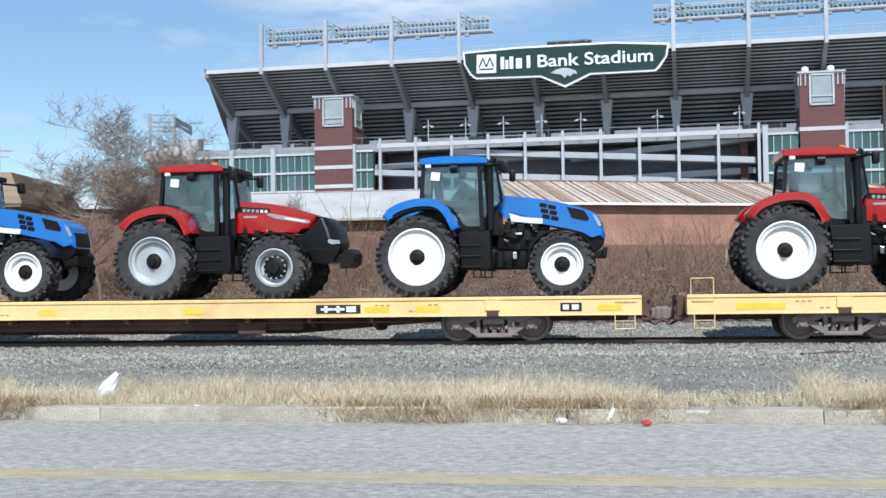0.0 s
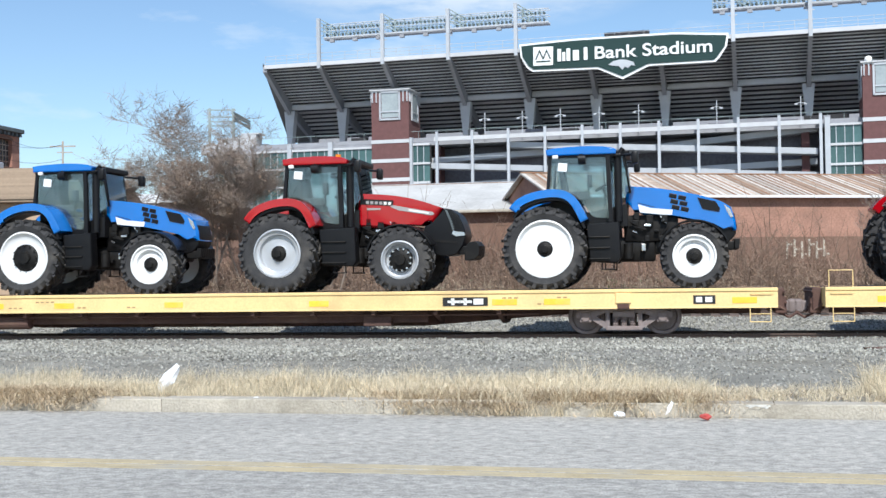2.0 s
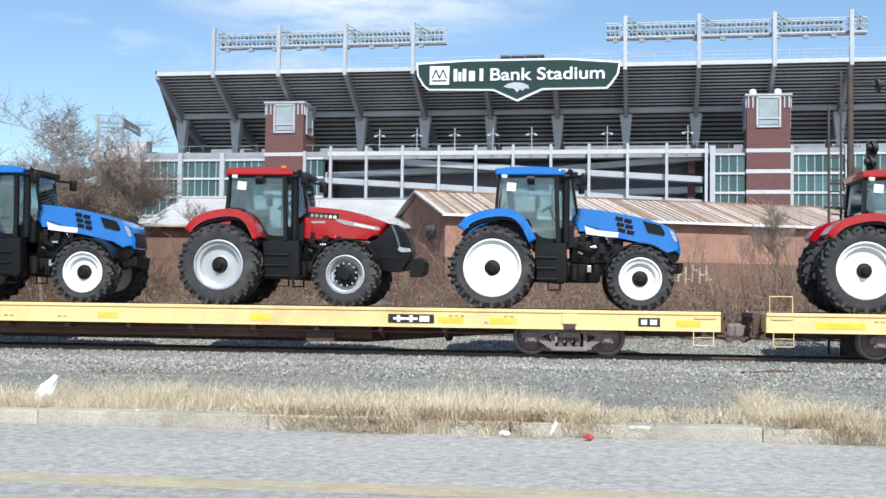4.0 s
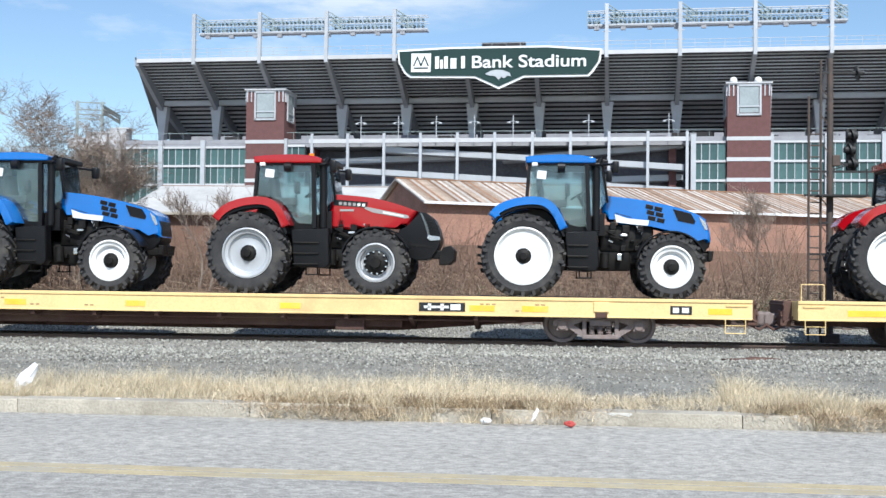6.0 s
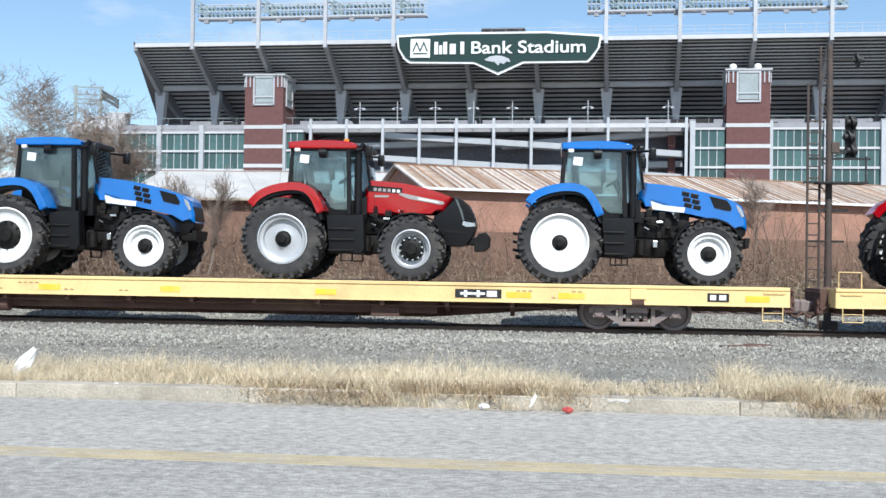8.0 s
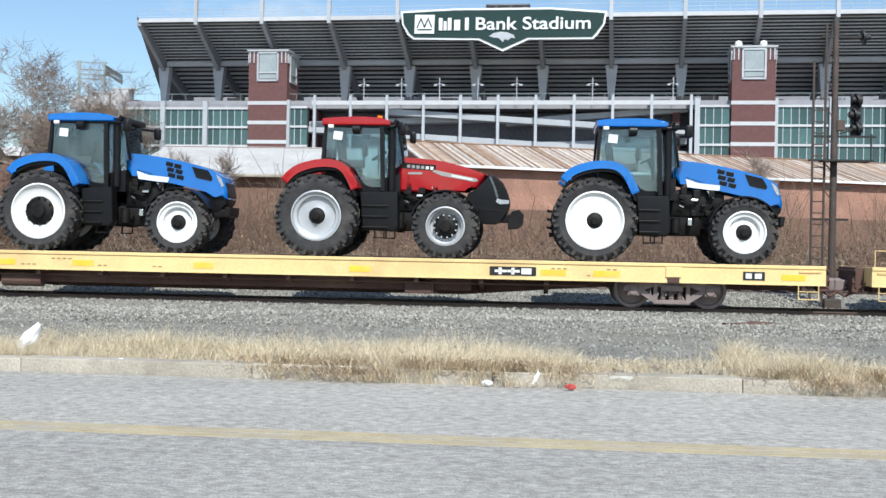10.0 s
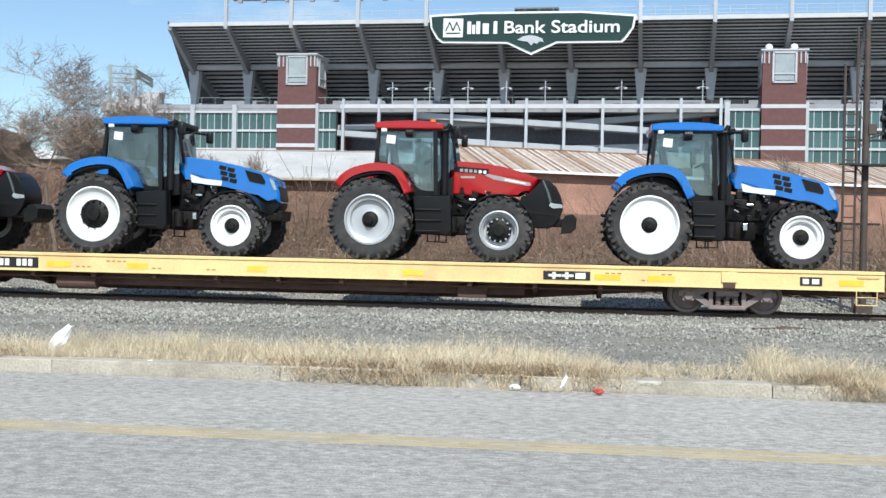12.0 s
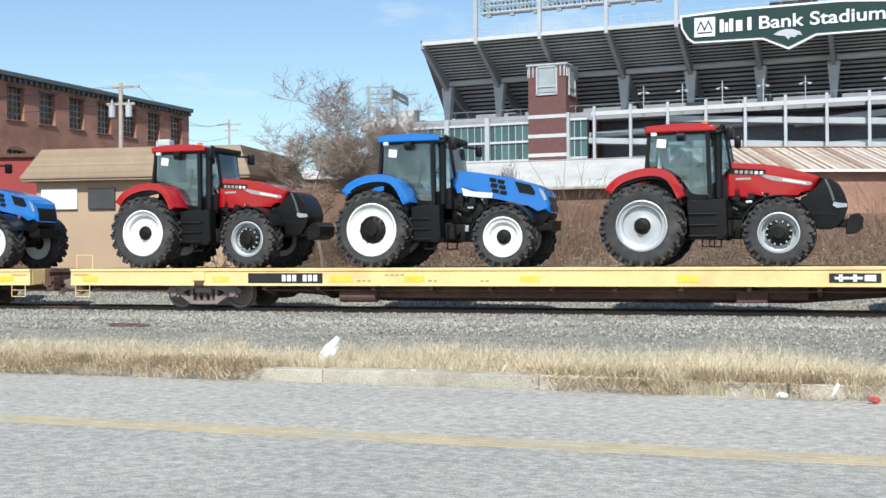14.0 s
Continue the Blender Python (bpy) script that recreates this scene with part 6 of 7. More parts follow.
def build_far_left():
    r = thing("red_building", pose(-33.5, 46.5, 0, 0, 0, 8), "dull red flat roofed building", "building")
    bm = bmesh.new()
    box(bm, (2.2, 3, 3.1), (8.5, 6, 6.2), bevel=0.03)
    part("wall", bm, RED_WALL, r)
    bm = bmesh.new()
    box(bm, (2.2, 3, 6.28), (8.8, 6.3, 0.18), bevel=0.03)
    part("roof", bm, UNDER, r)
    w = thing("white_roofed_building", pose(-18.9, 58.5, 0, 0, 0, 6), "low brown building with a white flat roof", "building")
    bm = bmesh.new()
    box(bm, (2.2, 3, 2.9), (6.4, 6, 5.8))
    part("wall", bm, BRICK_DARK, w)
    bm = bmesh.new()
    prism_x(bm, [(-0.2, 5.75), (-0.2, 5.98), (6.2, 6.7), (6.2, 6.4)], -1.1, 5.5)
    part("roof", bm, WHITE_ROOF, w, "white flat roof")
    # utility poles
    p = thing("utility_pole", pose(-26.5, 53.8, 0), "pale wooden utility pole with two white transformers", "utility pole")
    bm = bmesh.new()
    rod(bm, (0, 0, 0), (0, 0, 10.45), 0.14, 0.10, seg=12)
    part("pole", bm, WOOD_POLE, p, smooth=True)
    bm = bmesh.new()
    box(bm, (0.25, 0, 10.25), (1.5, 0.1, 0.12))
    box(bm, (0, 0, 9.4), (1.5, 0.1, 0.12))
    part("crossarm", bm, WOOD_POLE, p)
    for x in (-0.42, 0.48):
        bm = bmesh.new()
        rod(bm, (x, -0.1, 8.72), (x, -0.1, 9.3), 0.17, seg=16)
        rod(bm, (x, -0.1, 9.3), (x, -0.1, 9.6), 0.05, seg=6)
        part("transformer", bm, STEEL_GREY, p, "pale grey transformer can", smooth=True)
    q = thing("utility_pole", pose(-25.2, 65.3, 0), "slender far utility pole with a crossarm", "utility pole")
    bm = bmesh.new()
    rod(bm, (0, 0, 0), (0, 0, 9.9), 0.09, 0.06, seg=8)
    part("pole", bm, WOOD_POLE, q)
    bm = bmesh.new()
    box(bm, (0, 0, 9.6), (1.5, 0.06, 0.08))
    box(bm, (0.1, 0, 9.25), (0.9, 0.05, 0.06))
    part("crossarm", bm, WOOD_POLE, q)
    # wires
    bm = bmesh.new()
    for dz, dx in ((10.3, -0.4), (10.3, 0.9), (9.45, 0.0)):
        for a, b in (((-26.5 + dx, 53.8, dz), (-52, 46, dz)), ((-26.5 + dx, 53.8, dz), (-25.2, 65.3, dz - 0.6))):
            pts = [(Vector(a).lerp(Vector(b), k / 8) - Vector((0, 0, 0.9 * 4 * (k / 8) * (1 - k / 8)))) for k in range(9)]
            for u, v in zip(pts, pts[1:]):
                rod(bm, u, v, 0.009, seg=4)
    ob = part("wires", bm, BLACK_IRON)
    tagged(ob, "thin black overhead wires", "wires", kind="stuff")
    # far side floodlight rack over the trees
    g = thing("floodlight_gantry", pose(-69.5, 292, 0, 0, 0, 10), "grey steel floodlight rack seen beyond the trees", "floodlights", "floodlight gantries")
    for x in (-4.5, 1.5):
        bm = bmesh.new()
        beam(bm, (x, 0, 0), (x, 0, 46), 0.7, 0.7)
        part("mast", bm, RACK_STEEL, g)
    for z in (45.6, 43.8, 42.6, 41.5):
        bm = bmesh.new()
        beam(bm, (-5.2, 0, z), (2.2, 0, z), 0.3, 0.3)
        part("chord", bm, RACK_STEEL, g)
    bm = bmesh.new()
    for dz in (0.0, 1.2, 2.4):
        beam(bm, (1.5, 0, 43.9 - dz * 0.9 + 1.2), (6.0, -6, 40.6 - dz * 0.5 + 1.2), 0.35, 0.35)
    for k in range(14):
        f = k / 13
        for r in range(2):
            box(bm, (1.7 + 4.2 * f, -6 * f, 43.9 - 3.3 * f - r * 1.1 + 0.6), (0.35, 0.5, 0.7))
    part("lamp_rack", bm, RACK_DARK, g, "dark lamp rack")


build_far_left()


def build_signal():
    s = thing("railway_signal", TRACK @ pose(11.9, 4.6, 0), "rusty ladder signal mast with black signal heads", "railway signal")
    bm = bmesh.new()
    rod(bm, (0, 0, 0.05), (0, 0, 7.95), 0.105, 0.085, seg=12)
    part("mast", bm, SIGNAL_STEEL, s, smooth=True)
    bm = bmesh.new()
    box(bm, (0, 0, 0.2), (0.45, 0.45, 0.5), bevel=0.03)
    part("base", bm, SIGNAL_STEEL, s)
    for x in (-0.26, -0.58):
        bm = bmesh.new()
        rod(bm, (x, -0.05, 0.1), (x, -0.05, 7.9 if x > -0.4 else 6.9), 0.036, seg=6)
        part("ladder_rail", bm, SIGNAL_STEEL, s)
    for k in range(18):
        bm = bmesh.new()
        rod(bm, (-0.26, -0.05, 0.6 + k * 0.31), (-0.58, -0.05, 0.6 + k * 0.31), 0.02, seg=5)
        part("rung", bm, SIGNAL_STEEL, s)
    for z, xa, xb in ((4.2, -0.7, 1.05), (4.85, -0.6, 1.1), (7.55, -0.4, 0.85), (5.05, 0.0, 0.6), (3.45, -0.3, 0.5), (2.6, -0.6, 0.4)):
        bm = bmesh.new()
        beam(bm, (xa, -0.05, z), (xb, -0.05, z), 0.05, 0.06)
        part("bracket", bm, BLACK_IRON, s, "black steel bracket")
    for a, b in (((0.9, -0.3, 4.2), (0.9, -0.3, 4.9)), ((0.05, -0.05, 4.9), (0.7, -0.05, 5.1))):
        bm = bmesh.new()
        beam(bm, a, b, 0.04, 0.04)
        part("brace", bm, BLACK_IRON, s, "black steel brace")
    bm = bmesh.new()
    box(bm, (0.25, -0.2, 4.17), (1.3, 0.5, 0.04))
    part("platform", bm, BLACK_IRON, s)
    for k, (x, z) in enumerate(((0.60, 5.85), (0.54, 5.45), (0.61, 5.08))):
        bm = bmesh.new()
        bmesh.ops.create_cone(bm, cap_ends=True, segments=18, radius1=0.19, radius2=0.19, depth=0.05, matrix=Matrix.Translation((x, 0.0, z)) @ pose(0, 0, 0, 0, 75))
        rod(bm, (x - 0.02, 0, z), (x - 0.16, -0.02, z), 0.11, 0.09, seg=12)
        rod(bm, (x, 0, z), (x + 0.12, 0, z), 0.12, 0.12, seg=12)
        part("signal_head", bm, BLACK_IRON, s, "black signal lamp with hood", smooth=True)
    bm = bmesh.new()
    bmesh.ops.create_cone(bm, cap_ends=True, segments=14, radius1=0.2, radius2=0.2, depth=0.05, matrix=Matrix.Translation((0.72, 0, 7.55)) @ pose(0, 0, 0, 0, 80))
    rod(bm, (0.6, 0, 7.55), (0.9, 0, 7.55), 0.07, seg=8)
    part("signal_head", bm, BLACK_IRON, s, "small black signal lamp", smooth=True)
    bm = bmesh.new()
    box(bm, (0.58, 0.06, 5.46), (0.30, 0.05, 1.16), bevel=0.02)
    part("back_plate", bm, BLACK_IRON, s, "black signal back plate")
    bm = bmesh.new()
    for k in range(9):
        beam(bm, (0.0, -0.05, 0.8 + k * 0.75), (-0.26, -0.05, 1.15 + k * 0.75), 0.025, 0.025)
    part("mast_lacing", bm, SIGNAL_STEEL, s)
    bm = bmesh.new()
    box(bm, (0.15, -0.02, 5.15), (0.22, 0.2, 0.3), bevel=0.02)
    part("relay_box", bm, SIGNAL_STEEL, s)


build_signal()

# ---- plants ----
def ribbon(V, F, a, b, wa, wb, side):
    k = len(V)
    V += [tuple(a - side * wa), tuple(a + side * wa), tuple(b + side * wb), tuple(b - side * wb)]
    F.append((k, k + 1, k + 2, k + 3))


def stick(V, F, a, b, ra, rb):
    """A three-sided tapered twig."""
    d = (b - a).normalized()
    u = d.orthogonal().normalized()
    w = d.cross(u)
    k = len(V)
    for p, r in ((a, ra), (b, rb)):
        for t in (0, 2.094, 4.189):
            V.append(tuple(p + (u * math.cos(t) + w * math.sin(t)) * r))
    for i in range(3):
        j = (i + 1) % 3
        F.append((k + i, k + j, k + 3 + j, k + 3 + i))


WEED = mat("dry weed stalks", (0.36, 0.285, 0.20), 0.9, vary=0.2, bump=0, by_piece=0.3)


def build_brush():
    rnd = random.Random(21)
    V, F = [], []
    inv = ROAD.inverted() @ TRACK
    def shrub(x, y, h, n, lean):
        p = inv @ Vector((x, y, 0))
        z0 = float(ground_height(p.x, p.y))
        for _ in range(n):
            a = Vector((x + rnd.gauss(0, 0.45), y + rnd.gauss(0, 0.35), z0))
            d = Vector((rnd.gauss(0, 0.38) + lean, rnd.gauss(0, 0.3), 1)).normalized()
            ln = h * rnd.uniform(0.45, 1.05)
            mid = a + d * ln * 0.55
            d2 = (d + Vector((rnd.gauss(0, 0.35), rnd.gauss(0, 0.3), rnd.uniform(-0.3, 0.1)))).normalized()
            end = mid + d2 * ln * 0.5
            r = rnd.uniform(0.008, 0.02)
            stick(V, F, a, mid, r, r * 0.8)
            stick(V, F, mid, end, r * 0.8, r * 0.4)
            for _ in range(3):
                q = a.lerp(mid, rnd.uniform(0.4, 1.0)) if rnd.random() < 0.5 else mid.lerp(end, rnd.random())
                e = q + Vector((rnd.gauss(0, 0.3), rnd.gauss(0, 0.25), rnd.uniform(-0.1, 0.35))) * min(1.2, ln * 0.6)
                stick(V, F, q, e, r * 0.55, r * 0.3)
    for _ in range(380):
        x, y = rnd.uniform(-34, 26), rnd.uniform(11.0, 17.5)
        tall = 0.75 + 0.85 * (0.5 + 0.5 * noise.noise(Vector((x * 0.22, y * 0.3, 1)))) + (0.45 if x < -9 else 0.0)
        shrub(x, y, tall * rnd.uniform(0.7, 1.5), 26, 0.0)
    for _ in range(150):
        x, y = rnd.uniform(-30, 26), rnd.uniform(17, 27)
        shrub(x, y, rnd.uniform(1.2, 3.4), 24, 0.0)
    for x, y, h in ((14.3, 22, 4.5), (13.2, 21, 3.4), (-6.8, 22, 4.9), (-5.6, 21, 3.8), (-8.8, 23, 3.6), (-1.2, 24, 4.6), (0.4, 22, 3.2), (6.3, 24, 3.8), (10.6, 11.4, 3.2), (17.5, 11.6, 3.0)):
        shrub(x, y, h, 30, 0.0)
    for _ in range(34):
        shrub(rnd.uniform(-17, 24), rnd.uniform(24, 28), rnd.uniform(2.6, 4.8), 16, 0.0)
    ob = new("brushwood", soup("brushwood", V, F, TWIG))
    ob.matrix_basis = TRACK
    tagged(ob, "tangled bare brown brushwood on the bank", "brushwood", kind="stuff")
    # pale dry weeds in front of the brush
    V, F = [], []
    for _ in range(170):
        shrub(rnd.uniform(-33, 25), rnd.uniform(10.8, 14.0), rnd.uniform(0.6, 1.35), 26, 0.06)
    ob = new("dry_weeds", soup("dry_weeds", V, F, WEED))
    ob.matrix_basis = TRACK
    tagged(ob, "pale dry weed stalks before the brushwood", "weeds", kind="stuff")
    # dead leaves hanging in the brush, and a few ivy clumps
    for name, m, label, count, places in (("dead_leaves", DEAD_LEAF, "brown dead leaves caught in the brushwood", 9000, None),
                                          ("ivy", GREEN_LEAF, "dark green ivy clumps in the brushwood", 1500, ((12.6, 11.0), (11.7, 11.2), (12.1, 11.4), (-4.0, 11.4), (2.5, 11.5), (14.0, 11.4)))):
        V, F = [], []
        for _ in range(count):
            if places is None:
                x, y = rnd.uniform(-34, 26), rnd.uniform(10.9, 17.5)
                hh = rnd.uniform(0, 1.0) ** 2 * 1.3
            else:
                c = rnd.choice(places)
                x, y = rnd.gauss(c[0], 0.55), rnd.gauss(c[1], 0.35)
                hh = abs(rnd.gauss(0, 0.45))
            p = inv @ Vector((x, y, 0))
            q = Vector((x, y, float(ground_height(p.x, p.y)) + 0.08 + hh))
            a = Vector((rnd.gauss(0, 1), rnd.gauss(0, 1), rnd.gauss(0, 1))).normalized()
            b = a.orthogonal().normalized()
            s = rnd.uniform(0.025, 0.06)
            k = len(V)
            V += [tuple(q - a * s), tuple(q + b * s * 0.5), tuple(q + a * s), tuple(q - b * s * 0.5)]
            F.append((k, k + 1, k + 2, k + 3))
        ob = new(name, soup(name, V, F, m))
        ob.matrix_basis = TRACK
        tagged(ob, label, "leaves", kind="stuff")


build_brush()


def tree(x, y, height, spread, seed, label, leaves, stems=1, deep=5):
    rnd = random.Random(seed)
    inv = ROAD.inverted() @ TRACK
    p = inv @ Vector((x, y, 0))
    z0 = float(ground_height(p.x, p.y))
    t = thing("tree", TRACK @ pose(x, y, z0), label, "tree", "bare trees behind the track")
    stem_parts, TV, TF, tips = [], [], [], []
    def grow(a, d, ln, r, depth):
        n = 3
        for k in range(n):
            b = a + d * ln / n
            if depth < 2:
                bm_stick(*stem_parts[-1], a, b, r, r * 0.86)
            else:
                stick(TV, TF, a, b, r, r * 0.8)
            r *= 0.86
            if depth < deep and (k > 0 or depth > 0):
                for _ in range(1 if depth < 2 else 2):
                    ax = Vector((rnd.gauss(0, 1), rnd.gauss(0, 1), rnd.gauss(0, 0.4))).normalized()
                    nd = (d * 0.75 + ax * spread * (0.85 if depth < 3 else 1.05) + Vector((0, 0, 0.20))).normalized()
                    if rnd.random() < 0.93:
                        grow(b, nd, ln * rnd.uniform(0.52, 0.78), max(r * 0.64, 0.0095), depth + 1)
            d = (d + Vector((rnd.gauss(0, 0.13), rnd.gauss(0, 0.13), rnd.gauss(0.03, 0.08)))).normalized()
            a = b
        tips.append(a)
    for s in range(stems):
        stem_parts.append(([], []))
        off = Vector((rnd.uniform(-0.5, 0.5), rnd.uniform(-0.3, 0.3), 0)) * (stems > 1)
        d = Vector((rnd.gauss(0, 0.14), rnd.gauss(0, 0.1), 1)).normalized()
        grow(off, d, height * 0.62 * rnd.uniform(0.85, 1.05), 0.13 if stems == 1 else 0.085, 0)
    zmax = max(v[2] for v in TV)
    k = height / zmax
    TV = [tuple(c * k for c in v) for v in TV]
    tips = [q * k for q in tips]
    for V, F in stem_parts:
        ob = new("trunk", soup("trunk", [tuple(c * k for c in v) for v in V], F, BARK))
        ob.parent = t
        tagged(ob, "grey trunk and main limbs")
    ob = new("crown", soup("crown", TV, TF, TWIG_GREY))
    ob.parent = t
    tagged(ob, "crown of fine bare twigs")
    if leaves:
        LV, LF = [], []
        for q in tips:
            if rnd.random() < leaves:
                for _ in range(5):
                    c = q + Vector((rnd.gauss(0, 0.12), rnd.gauss(0, 0.12), rnd.gauss(0, 0.12)))
                    a = Vector((rnd.gauss(0, 1), rnd.gauss(0, 1), rnd.gauss(0, 1))).normalized()
                    b = a.orthogonal()
                    s = rnd.uniform(0.022, 0.045)
                    i = len(LV)
                    LV += [tuple(c - a * s), tuple(c + b * s * 0.6), tuple(c + a * s), tuple(c - b * s * 0.6)]
                    LF.append((i, i + 1, i + 2, i + 3))
        ob = new("foliage", soup("foliage", LV, LF, DEAD_LEAF))
        ob.parent = t
        tagged(ob, "sparse brown dead leaves", kind="stuff")


def bm_stick(V, F, a, b, ra, rb, n=7):
    d = (b - a).normalized()
    u = d.orthogonal().normalized()
    w = d.cross(u)
    k = len(V)
    for p, r in ((a, ra), (b, rb)):
        for i in range(n):
            t = 2 * math.pi * i / n
            V.append(tuple(p + (u * math.cos(t) + w * math.sin(t)) * r))
    for i in range(n):
        j = (i + 1) % n
        F.append((k + i, k + j, k + n + j, k + n + i))


TWIG_GREY = mat("grey brown twigs", (0.30, 0.235, 0.19), 0.9, vary=0.2, scale=1.0, bump=0)
tree(-14.5, 13.0, 8.9, 1.05, 6, "bare grey tree with spreading twigs behind the track", 0.0, deep=6)
tree(-12.9, 14.0, 7.9, 0.95, 11, "bushy bare tree holding a few brown leaves", 0.012, stems=3, deep=6)
tree(-11.8, 15.0, 7.6, 0.95, 17, "thick bare tree beside the grey roofed shed", 0.0, stems=3, deep=6)
tree(-8.1, 13.5, 4.8, 0.6, 45, "thin bare sapling in front of the grey shed", 0.0, stems=2)
tree(-16.6, 15.5, 4.6, 0.9, 23, "low bushy bare tree with brown leaves", 0.15, stems=2, deep=4)
tree(14.2, 24.0, 5.6, 0.6, 31, "thin bare sapling in front of the brick shed", 0.0, stems=2)


def build_grass():
    rnd = random.Random(77)
    V, F = [], []
    def blade(x, y, z, h, w, lean):
        dx, dy = rnd.gauss(0, 0.55) + lean, rnd.gauss(0, 0.42)
        a = rnd.uniform(0, math.pi)
        sx, sy = math.cos(a) * w, math.sin(a) * w
        k = len(V)
        V.extend([(x - sx, y - sy, z), (x + sx, y + sy, z), (x + sx * 0.7 + dx * h * 0.45, y + sy * 0.7 + dy * h * 0.45, z + h * 0.62), (x - sx * 0.7 + dx * h * 0.45, y - sy * 0.7 + dy * h * 0.45, z + h * 0.62),
                  (x + dx * h * 1.15, y + dy * h * 1.15, z + h * (1 - 0.2 * abs(dx)))])
        F.extend([(k, k + 1, k + 2, k + 3), (k + 3, k + 2, k + 4)])
    tufts = 0
    while tufts < 3600:
        x, y = rnd.uniform(-17, 14), rnd.uniform(-0.05, 2.9)
        over = (-1.3 < x < 2.4) or x < -5.6 or 5.0 < x < 6.6
        if y < 0.36 and not over:
            continue
        n = noise.noise(Vector((x * 0.55, y * 0.9, 5)))
        edge = 1.0 if y < 2.0 else max(0.0, 1 - (y - 2.0) / 0.9)
        thin = 0.35 if (2.6 < x < 4.6) else 1.0
        if rnd.random() > (0.75 + 0.9 * n) * edge * thin:
            continue
        tufts += 1
        h = (0.17 + 0.36 * max(0, n + 0.35)) * rnd.uniform(0.6, 1.15) * (0.75 if y < 0.4 else 1.0) * (0.6 if thin < 1 else 1)
        z = float(ground_height(x, max(y, 0.35))) - 0.02
        if y < 0.36:
            z = 0.0 if y < 0.02 else 0.12
        for _ in range(40):
            blade(x + rnd.gauss(0, 0.05), y + rnd.gauss(0, 0.05), z, h * rnd.uniform(0.35, 1.2), rnd.uniform(0.0014, 0.0036), rnd.gauss(0.08, 0.16))
    ob = new("dry_grass", soup("dry_grass", V, F, GRASS))
    ob.matrix_basis = ROAD
    tagged(ob, "dry straw coloured grass along the kerb", "grass", kind="stuff")
    # thatch under the blades
    V, F = [], []
    for _ in range(14000):
        x, y = rnd.uniform(-17, 14), rnd.uniform(0.3, 2.7)
        z = float(ground_height(x, y)) + 0.02
        a, h = rnd.uniform(0, 6.28), rnd.uniform(0.06, 0.2)
        k = len(V)
        dx, dy = math.cos(a) * h, math.sin(a) * h
        V += [(x - dy * 0.05, y + dx * 0.05, z), (x + dy * 0.05, y - dx * 0.05, z), (x + dx, y + dy, z + rnd.uniform(0, 0.09))]
        F.append((k, k + 1, k + 2))
    ob = new("grass_thatch", soup("grass_thatch", V, F, THATCH))
    ob.matrix_basis = ROAD
    V, F = [], []
    for _ in range(110000):
        x, y = rnd.uniform(-13, 7), rnd.gauss(0.14, 0.17)
        if not ((-1.3 + rnd.gauss(0, 0.35) < x < 2.4 + rnd.gauss(0, 0.35)) or x < -5.6 + rnd.gauss(0, 0.4) or 5.0 + rnd.gauss(0, 0.3) < x < 6.6 + rnd.gauss(0, 0.3)):
            continue
        if noise.noise(Vector((x * 1.3, y * 3.0, 2))) < rnd.uniform(-0.45, 0.15):
            continue
        z = max(0.01, min(0.2, 0.02 + (y + 0.22) * 0.5)) + rnd.uniform(0, 0.03)
        a, h = rnd.uniform(0, 6.28), rnd.uniform(0.04, 0.17)
        k = len(V)
        dx, dy = math.cos(a) * h, math.sin(a) * h
        V += [(x - dy * 0.035, y + dx * 0.035, z), (x + dy * 0.035, y - dx * 0.035, z), (x + dx, y + dy * 0.6, z + rnd.uniform(0, 0.13))]
        F.append((k, k + 1, k + 2))
    drift = new("grass_drift", soup("grass_drift", V, F, DRIFT))
    drift.matrix_basis = ROAD
    tagged(drift, "dead grass and leaves drifted over the kerb", "grass", kind="stuff")
    tagged(ob, "brown matted grass thatch on the ground", "grass", kind="stuff")


THATCH = mat("grass thatch", (0.50, 0.405, 0.285), 0.9, vary=0.2, bump=0, by_piece=0.4)
DRIFT = mat("brown drifted grass", (0.46, 0.36, 0.24), 0.9, vary=0.25, scale=1.5, bump=0, by_piece=0.45)
build_grass()


# ---- litter ----
def crumple(name, at, size, m, label, seed, category="litter"):
    """A crumpled scrap: a dented, faceted lump."""
    bm = bmesh.new()
    bmesh.ops.create_icosphere(bm, subdivisions=2, radius=1.0)
    for v in bm.verts:
        k = 1 + 0.45 * noise.noise(v.co * 1.7 + Vector((seed, 0, 0)))
        v.co = Vector((v.co.x * size[0], v.co.y * size[1], v.co.z * size[2])) * k
    ob = part(name, bm, m, None, at=at)
    return tagged(ob, label, category)


crumple("plastic_bag", pose(-4.60, 15.75, 0.36, 0, 38, 8), (0.085, 0.05, 0.24), LITTER, "white plastic bag caught upright in the grass", 2.0)
crumple("paper_scrap", pose(1.98, 13.72, 0.13, 0, 25, 0), (0.022, 0.015, 0.085), LITTER, "white paper scrap stuck in grass by the kerb", 5.0)
crumple("red_wrapper", pose(2.36, 13.50, 0.05), (0.06, 0.04, 0.035), LITTER_RED, "crumpled red wrapper in the gutter", 7.0)
crumple("paper_scrap", pose(1.40, 13.80, 0.05), (0.07, 0.04, 0.035), LITTER, "crumpled white paper in the gutter", 9.0)
crumple("paper_scrap", pose(-6.85, 15.45, 0.06), (0.08, 0.05, 0.05), LITTER, "crumpled white paper cup by the kerb", 12.0)
crumple("paper_scrap", pose(-3.2, 14.9, 0.15), (0.06, 0.04, 0.03), LITTER, "small white paper scrap in the grass", 15.0)
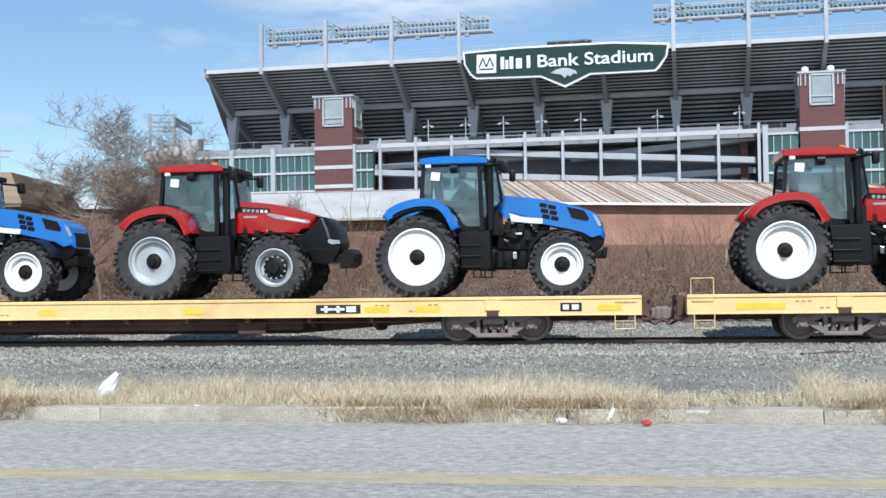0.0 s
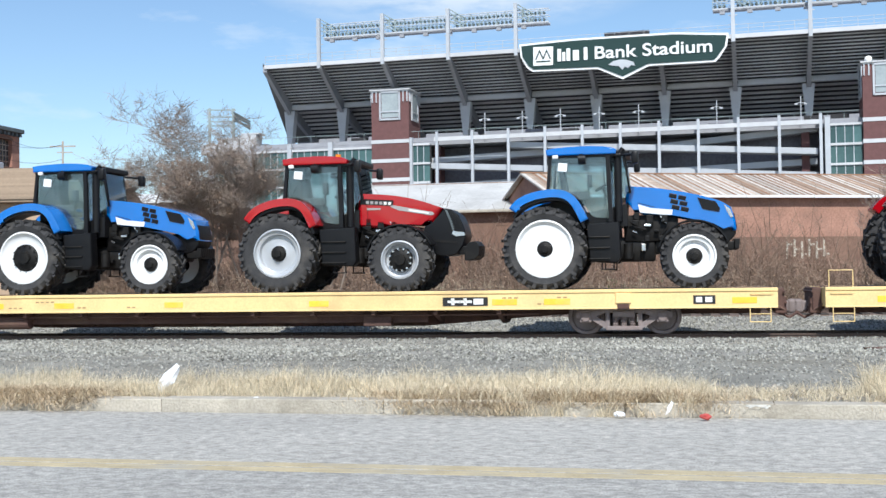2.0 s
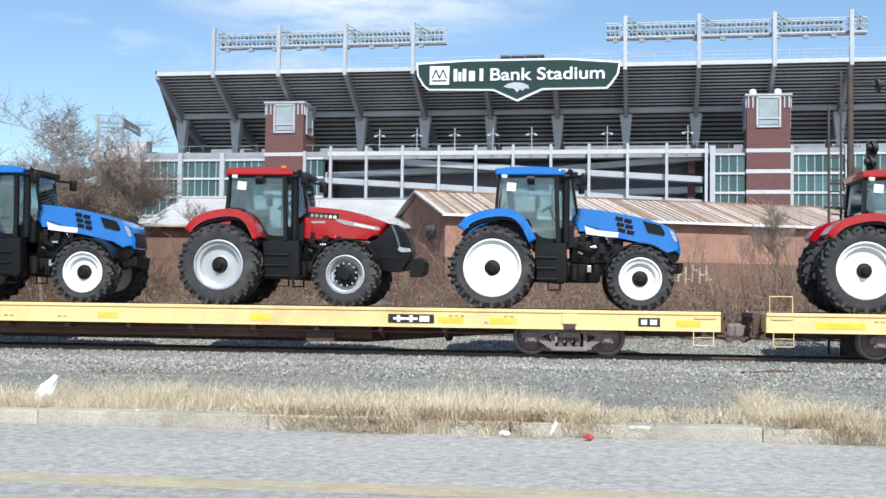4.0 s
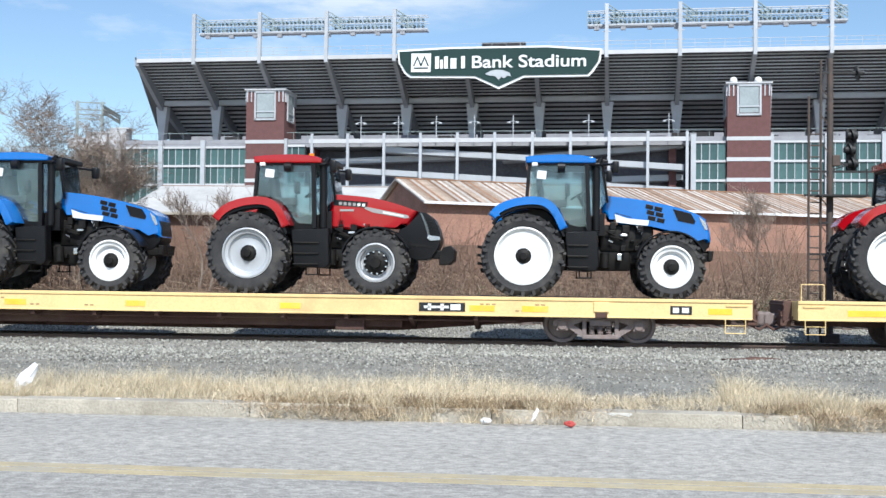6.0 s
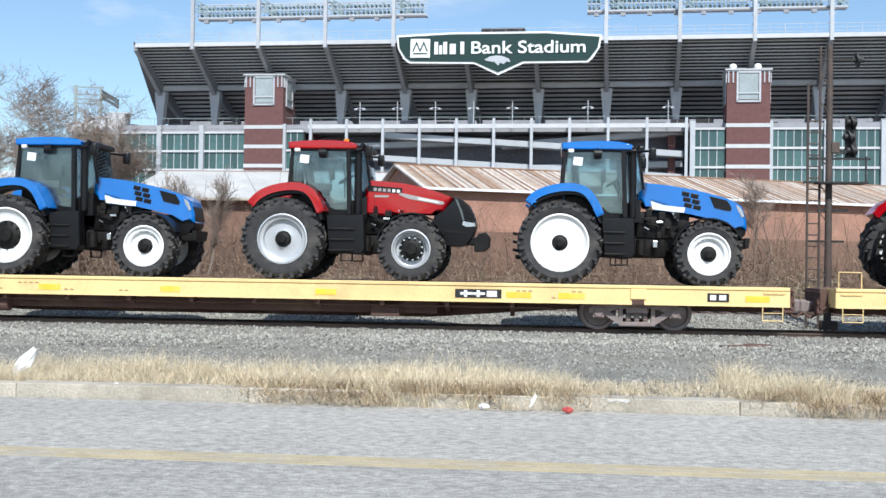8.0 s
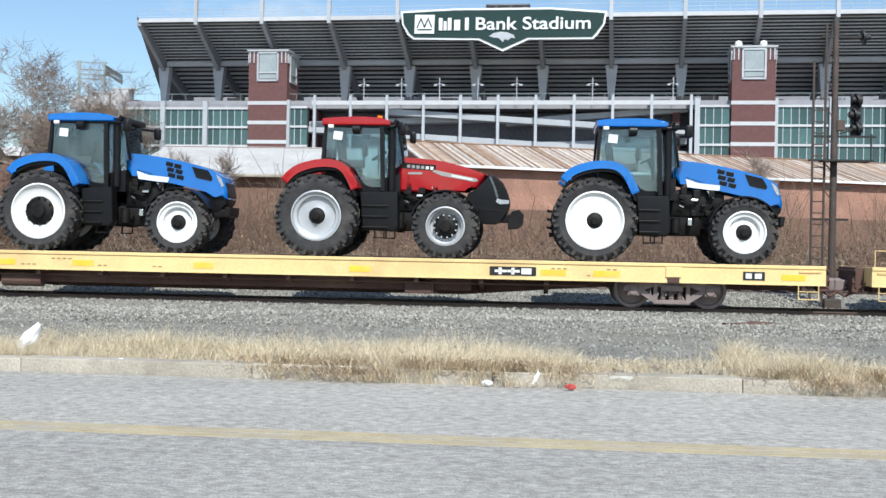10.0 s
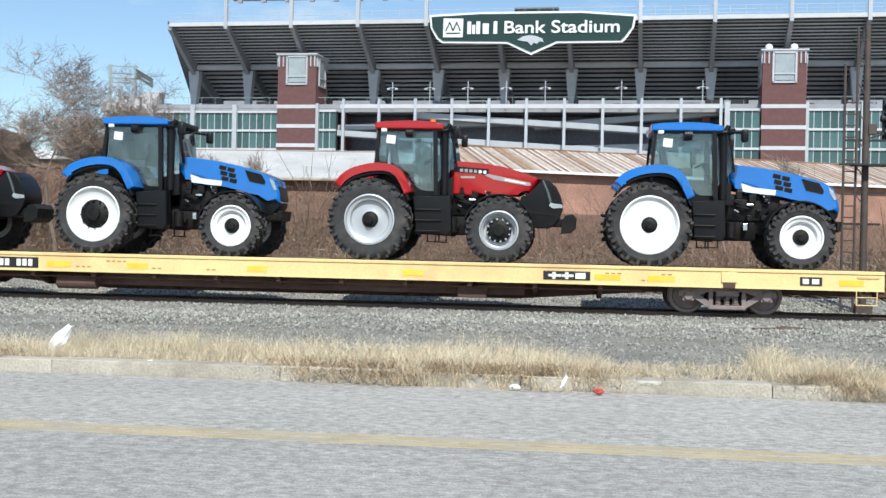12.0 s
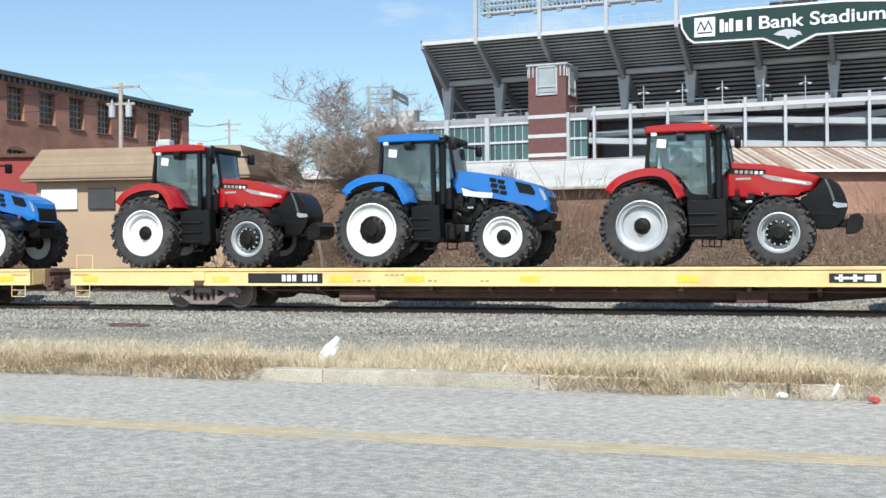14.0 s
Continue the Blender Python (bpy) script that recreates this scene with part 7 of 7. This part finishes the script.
crumple("paper_scrap", pose(5.1, 13.55, 0.12), (0.07, 0.05, 0.04), LITTER, "small white scrap beside the kerb", 18.0)
crumple("dark_debris", pose(8.2, 24.3, 0.10, 0, 0, 10), (0.7, 0.2, 0.08), UNDER, "dark scrap lying beside the ballast", 22.0)
crumple("dark_debris", pose(-12.5, 25.6, 0.08, 0, 0, -6), (0.6, 0.15, 0.06), UNDER, "dark flat scrap on the gravel", 25.0)


# ---- what moves ----
SHIFT = [
    (0, -0.000),
    (0.5, 0.483),
    (1, 0.908),
    (1.5, 1.324),
    (2, 1.722),
    (2.5, 2.094),
    (3, 2.459),
    (5.5, 3.993),
    (6, 4.262),
    (6.5, 4.500),
    (7, 4.739),
    (7.5, 4.947),
    (8, 5.158),
    (10.5, 6.068),
    (11, 6.211),
    (11.5, 6.370),
    (12, 6.501),
    (12.5, 6.627),
    (13, 6.740),
    (13.5, 6.846),
    (14, 6.922),
]


def shift_at(t):
    """Distance rolled at t, glided through the rows."""
    k = max(i for i, r in enumerate(SHIFT) if r[0] <= t)
    if k == len(SHIFT) - 1:
        return SHIFT[-1][1]
    ts, ss = [r[0] for r in SHIFT], [r[1] for r in SHIFT]
    def slope(i):
        if i == 0:
            return (ss[1] - ss[0]) / (ts[1] - ts[0])
        if i == len(ts) - 1:
            return (ss[-1] - ss[-2]) / (ts[-1] - ts[-2])
        return (ss[i + 1] - ss[i - 1]) / (ts[i + 1] - ts[i - 1])
    h = ts[k + 1] - ts[k]
    q = (t - ts[k]) / h
    return ((1 + 2 * q) * (1 - q) ** 2 * ss[k] + q * (1 - q) ** 2 * h * slope(k)
            + q * q * (3 - 2 * q) * ss[k + 1] + q * q * (q - 1) * h * slope(k + 1))


TIMES = [i * 0.5 for i in range(29)]


def motions():
    for ob, m in MOVING:
        walk(ob, [(t, TRACK @ pose(shift_at(t), 0, 0) @ m) for t in TIMES])
    for ob, m in ROLLING:
        walk(ob, [(t, m @ pose(0, 0, 0, 0, math.degrees(shift_at(t) / 0.42), 0)) for t in TIMES])


motions()
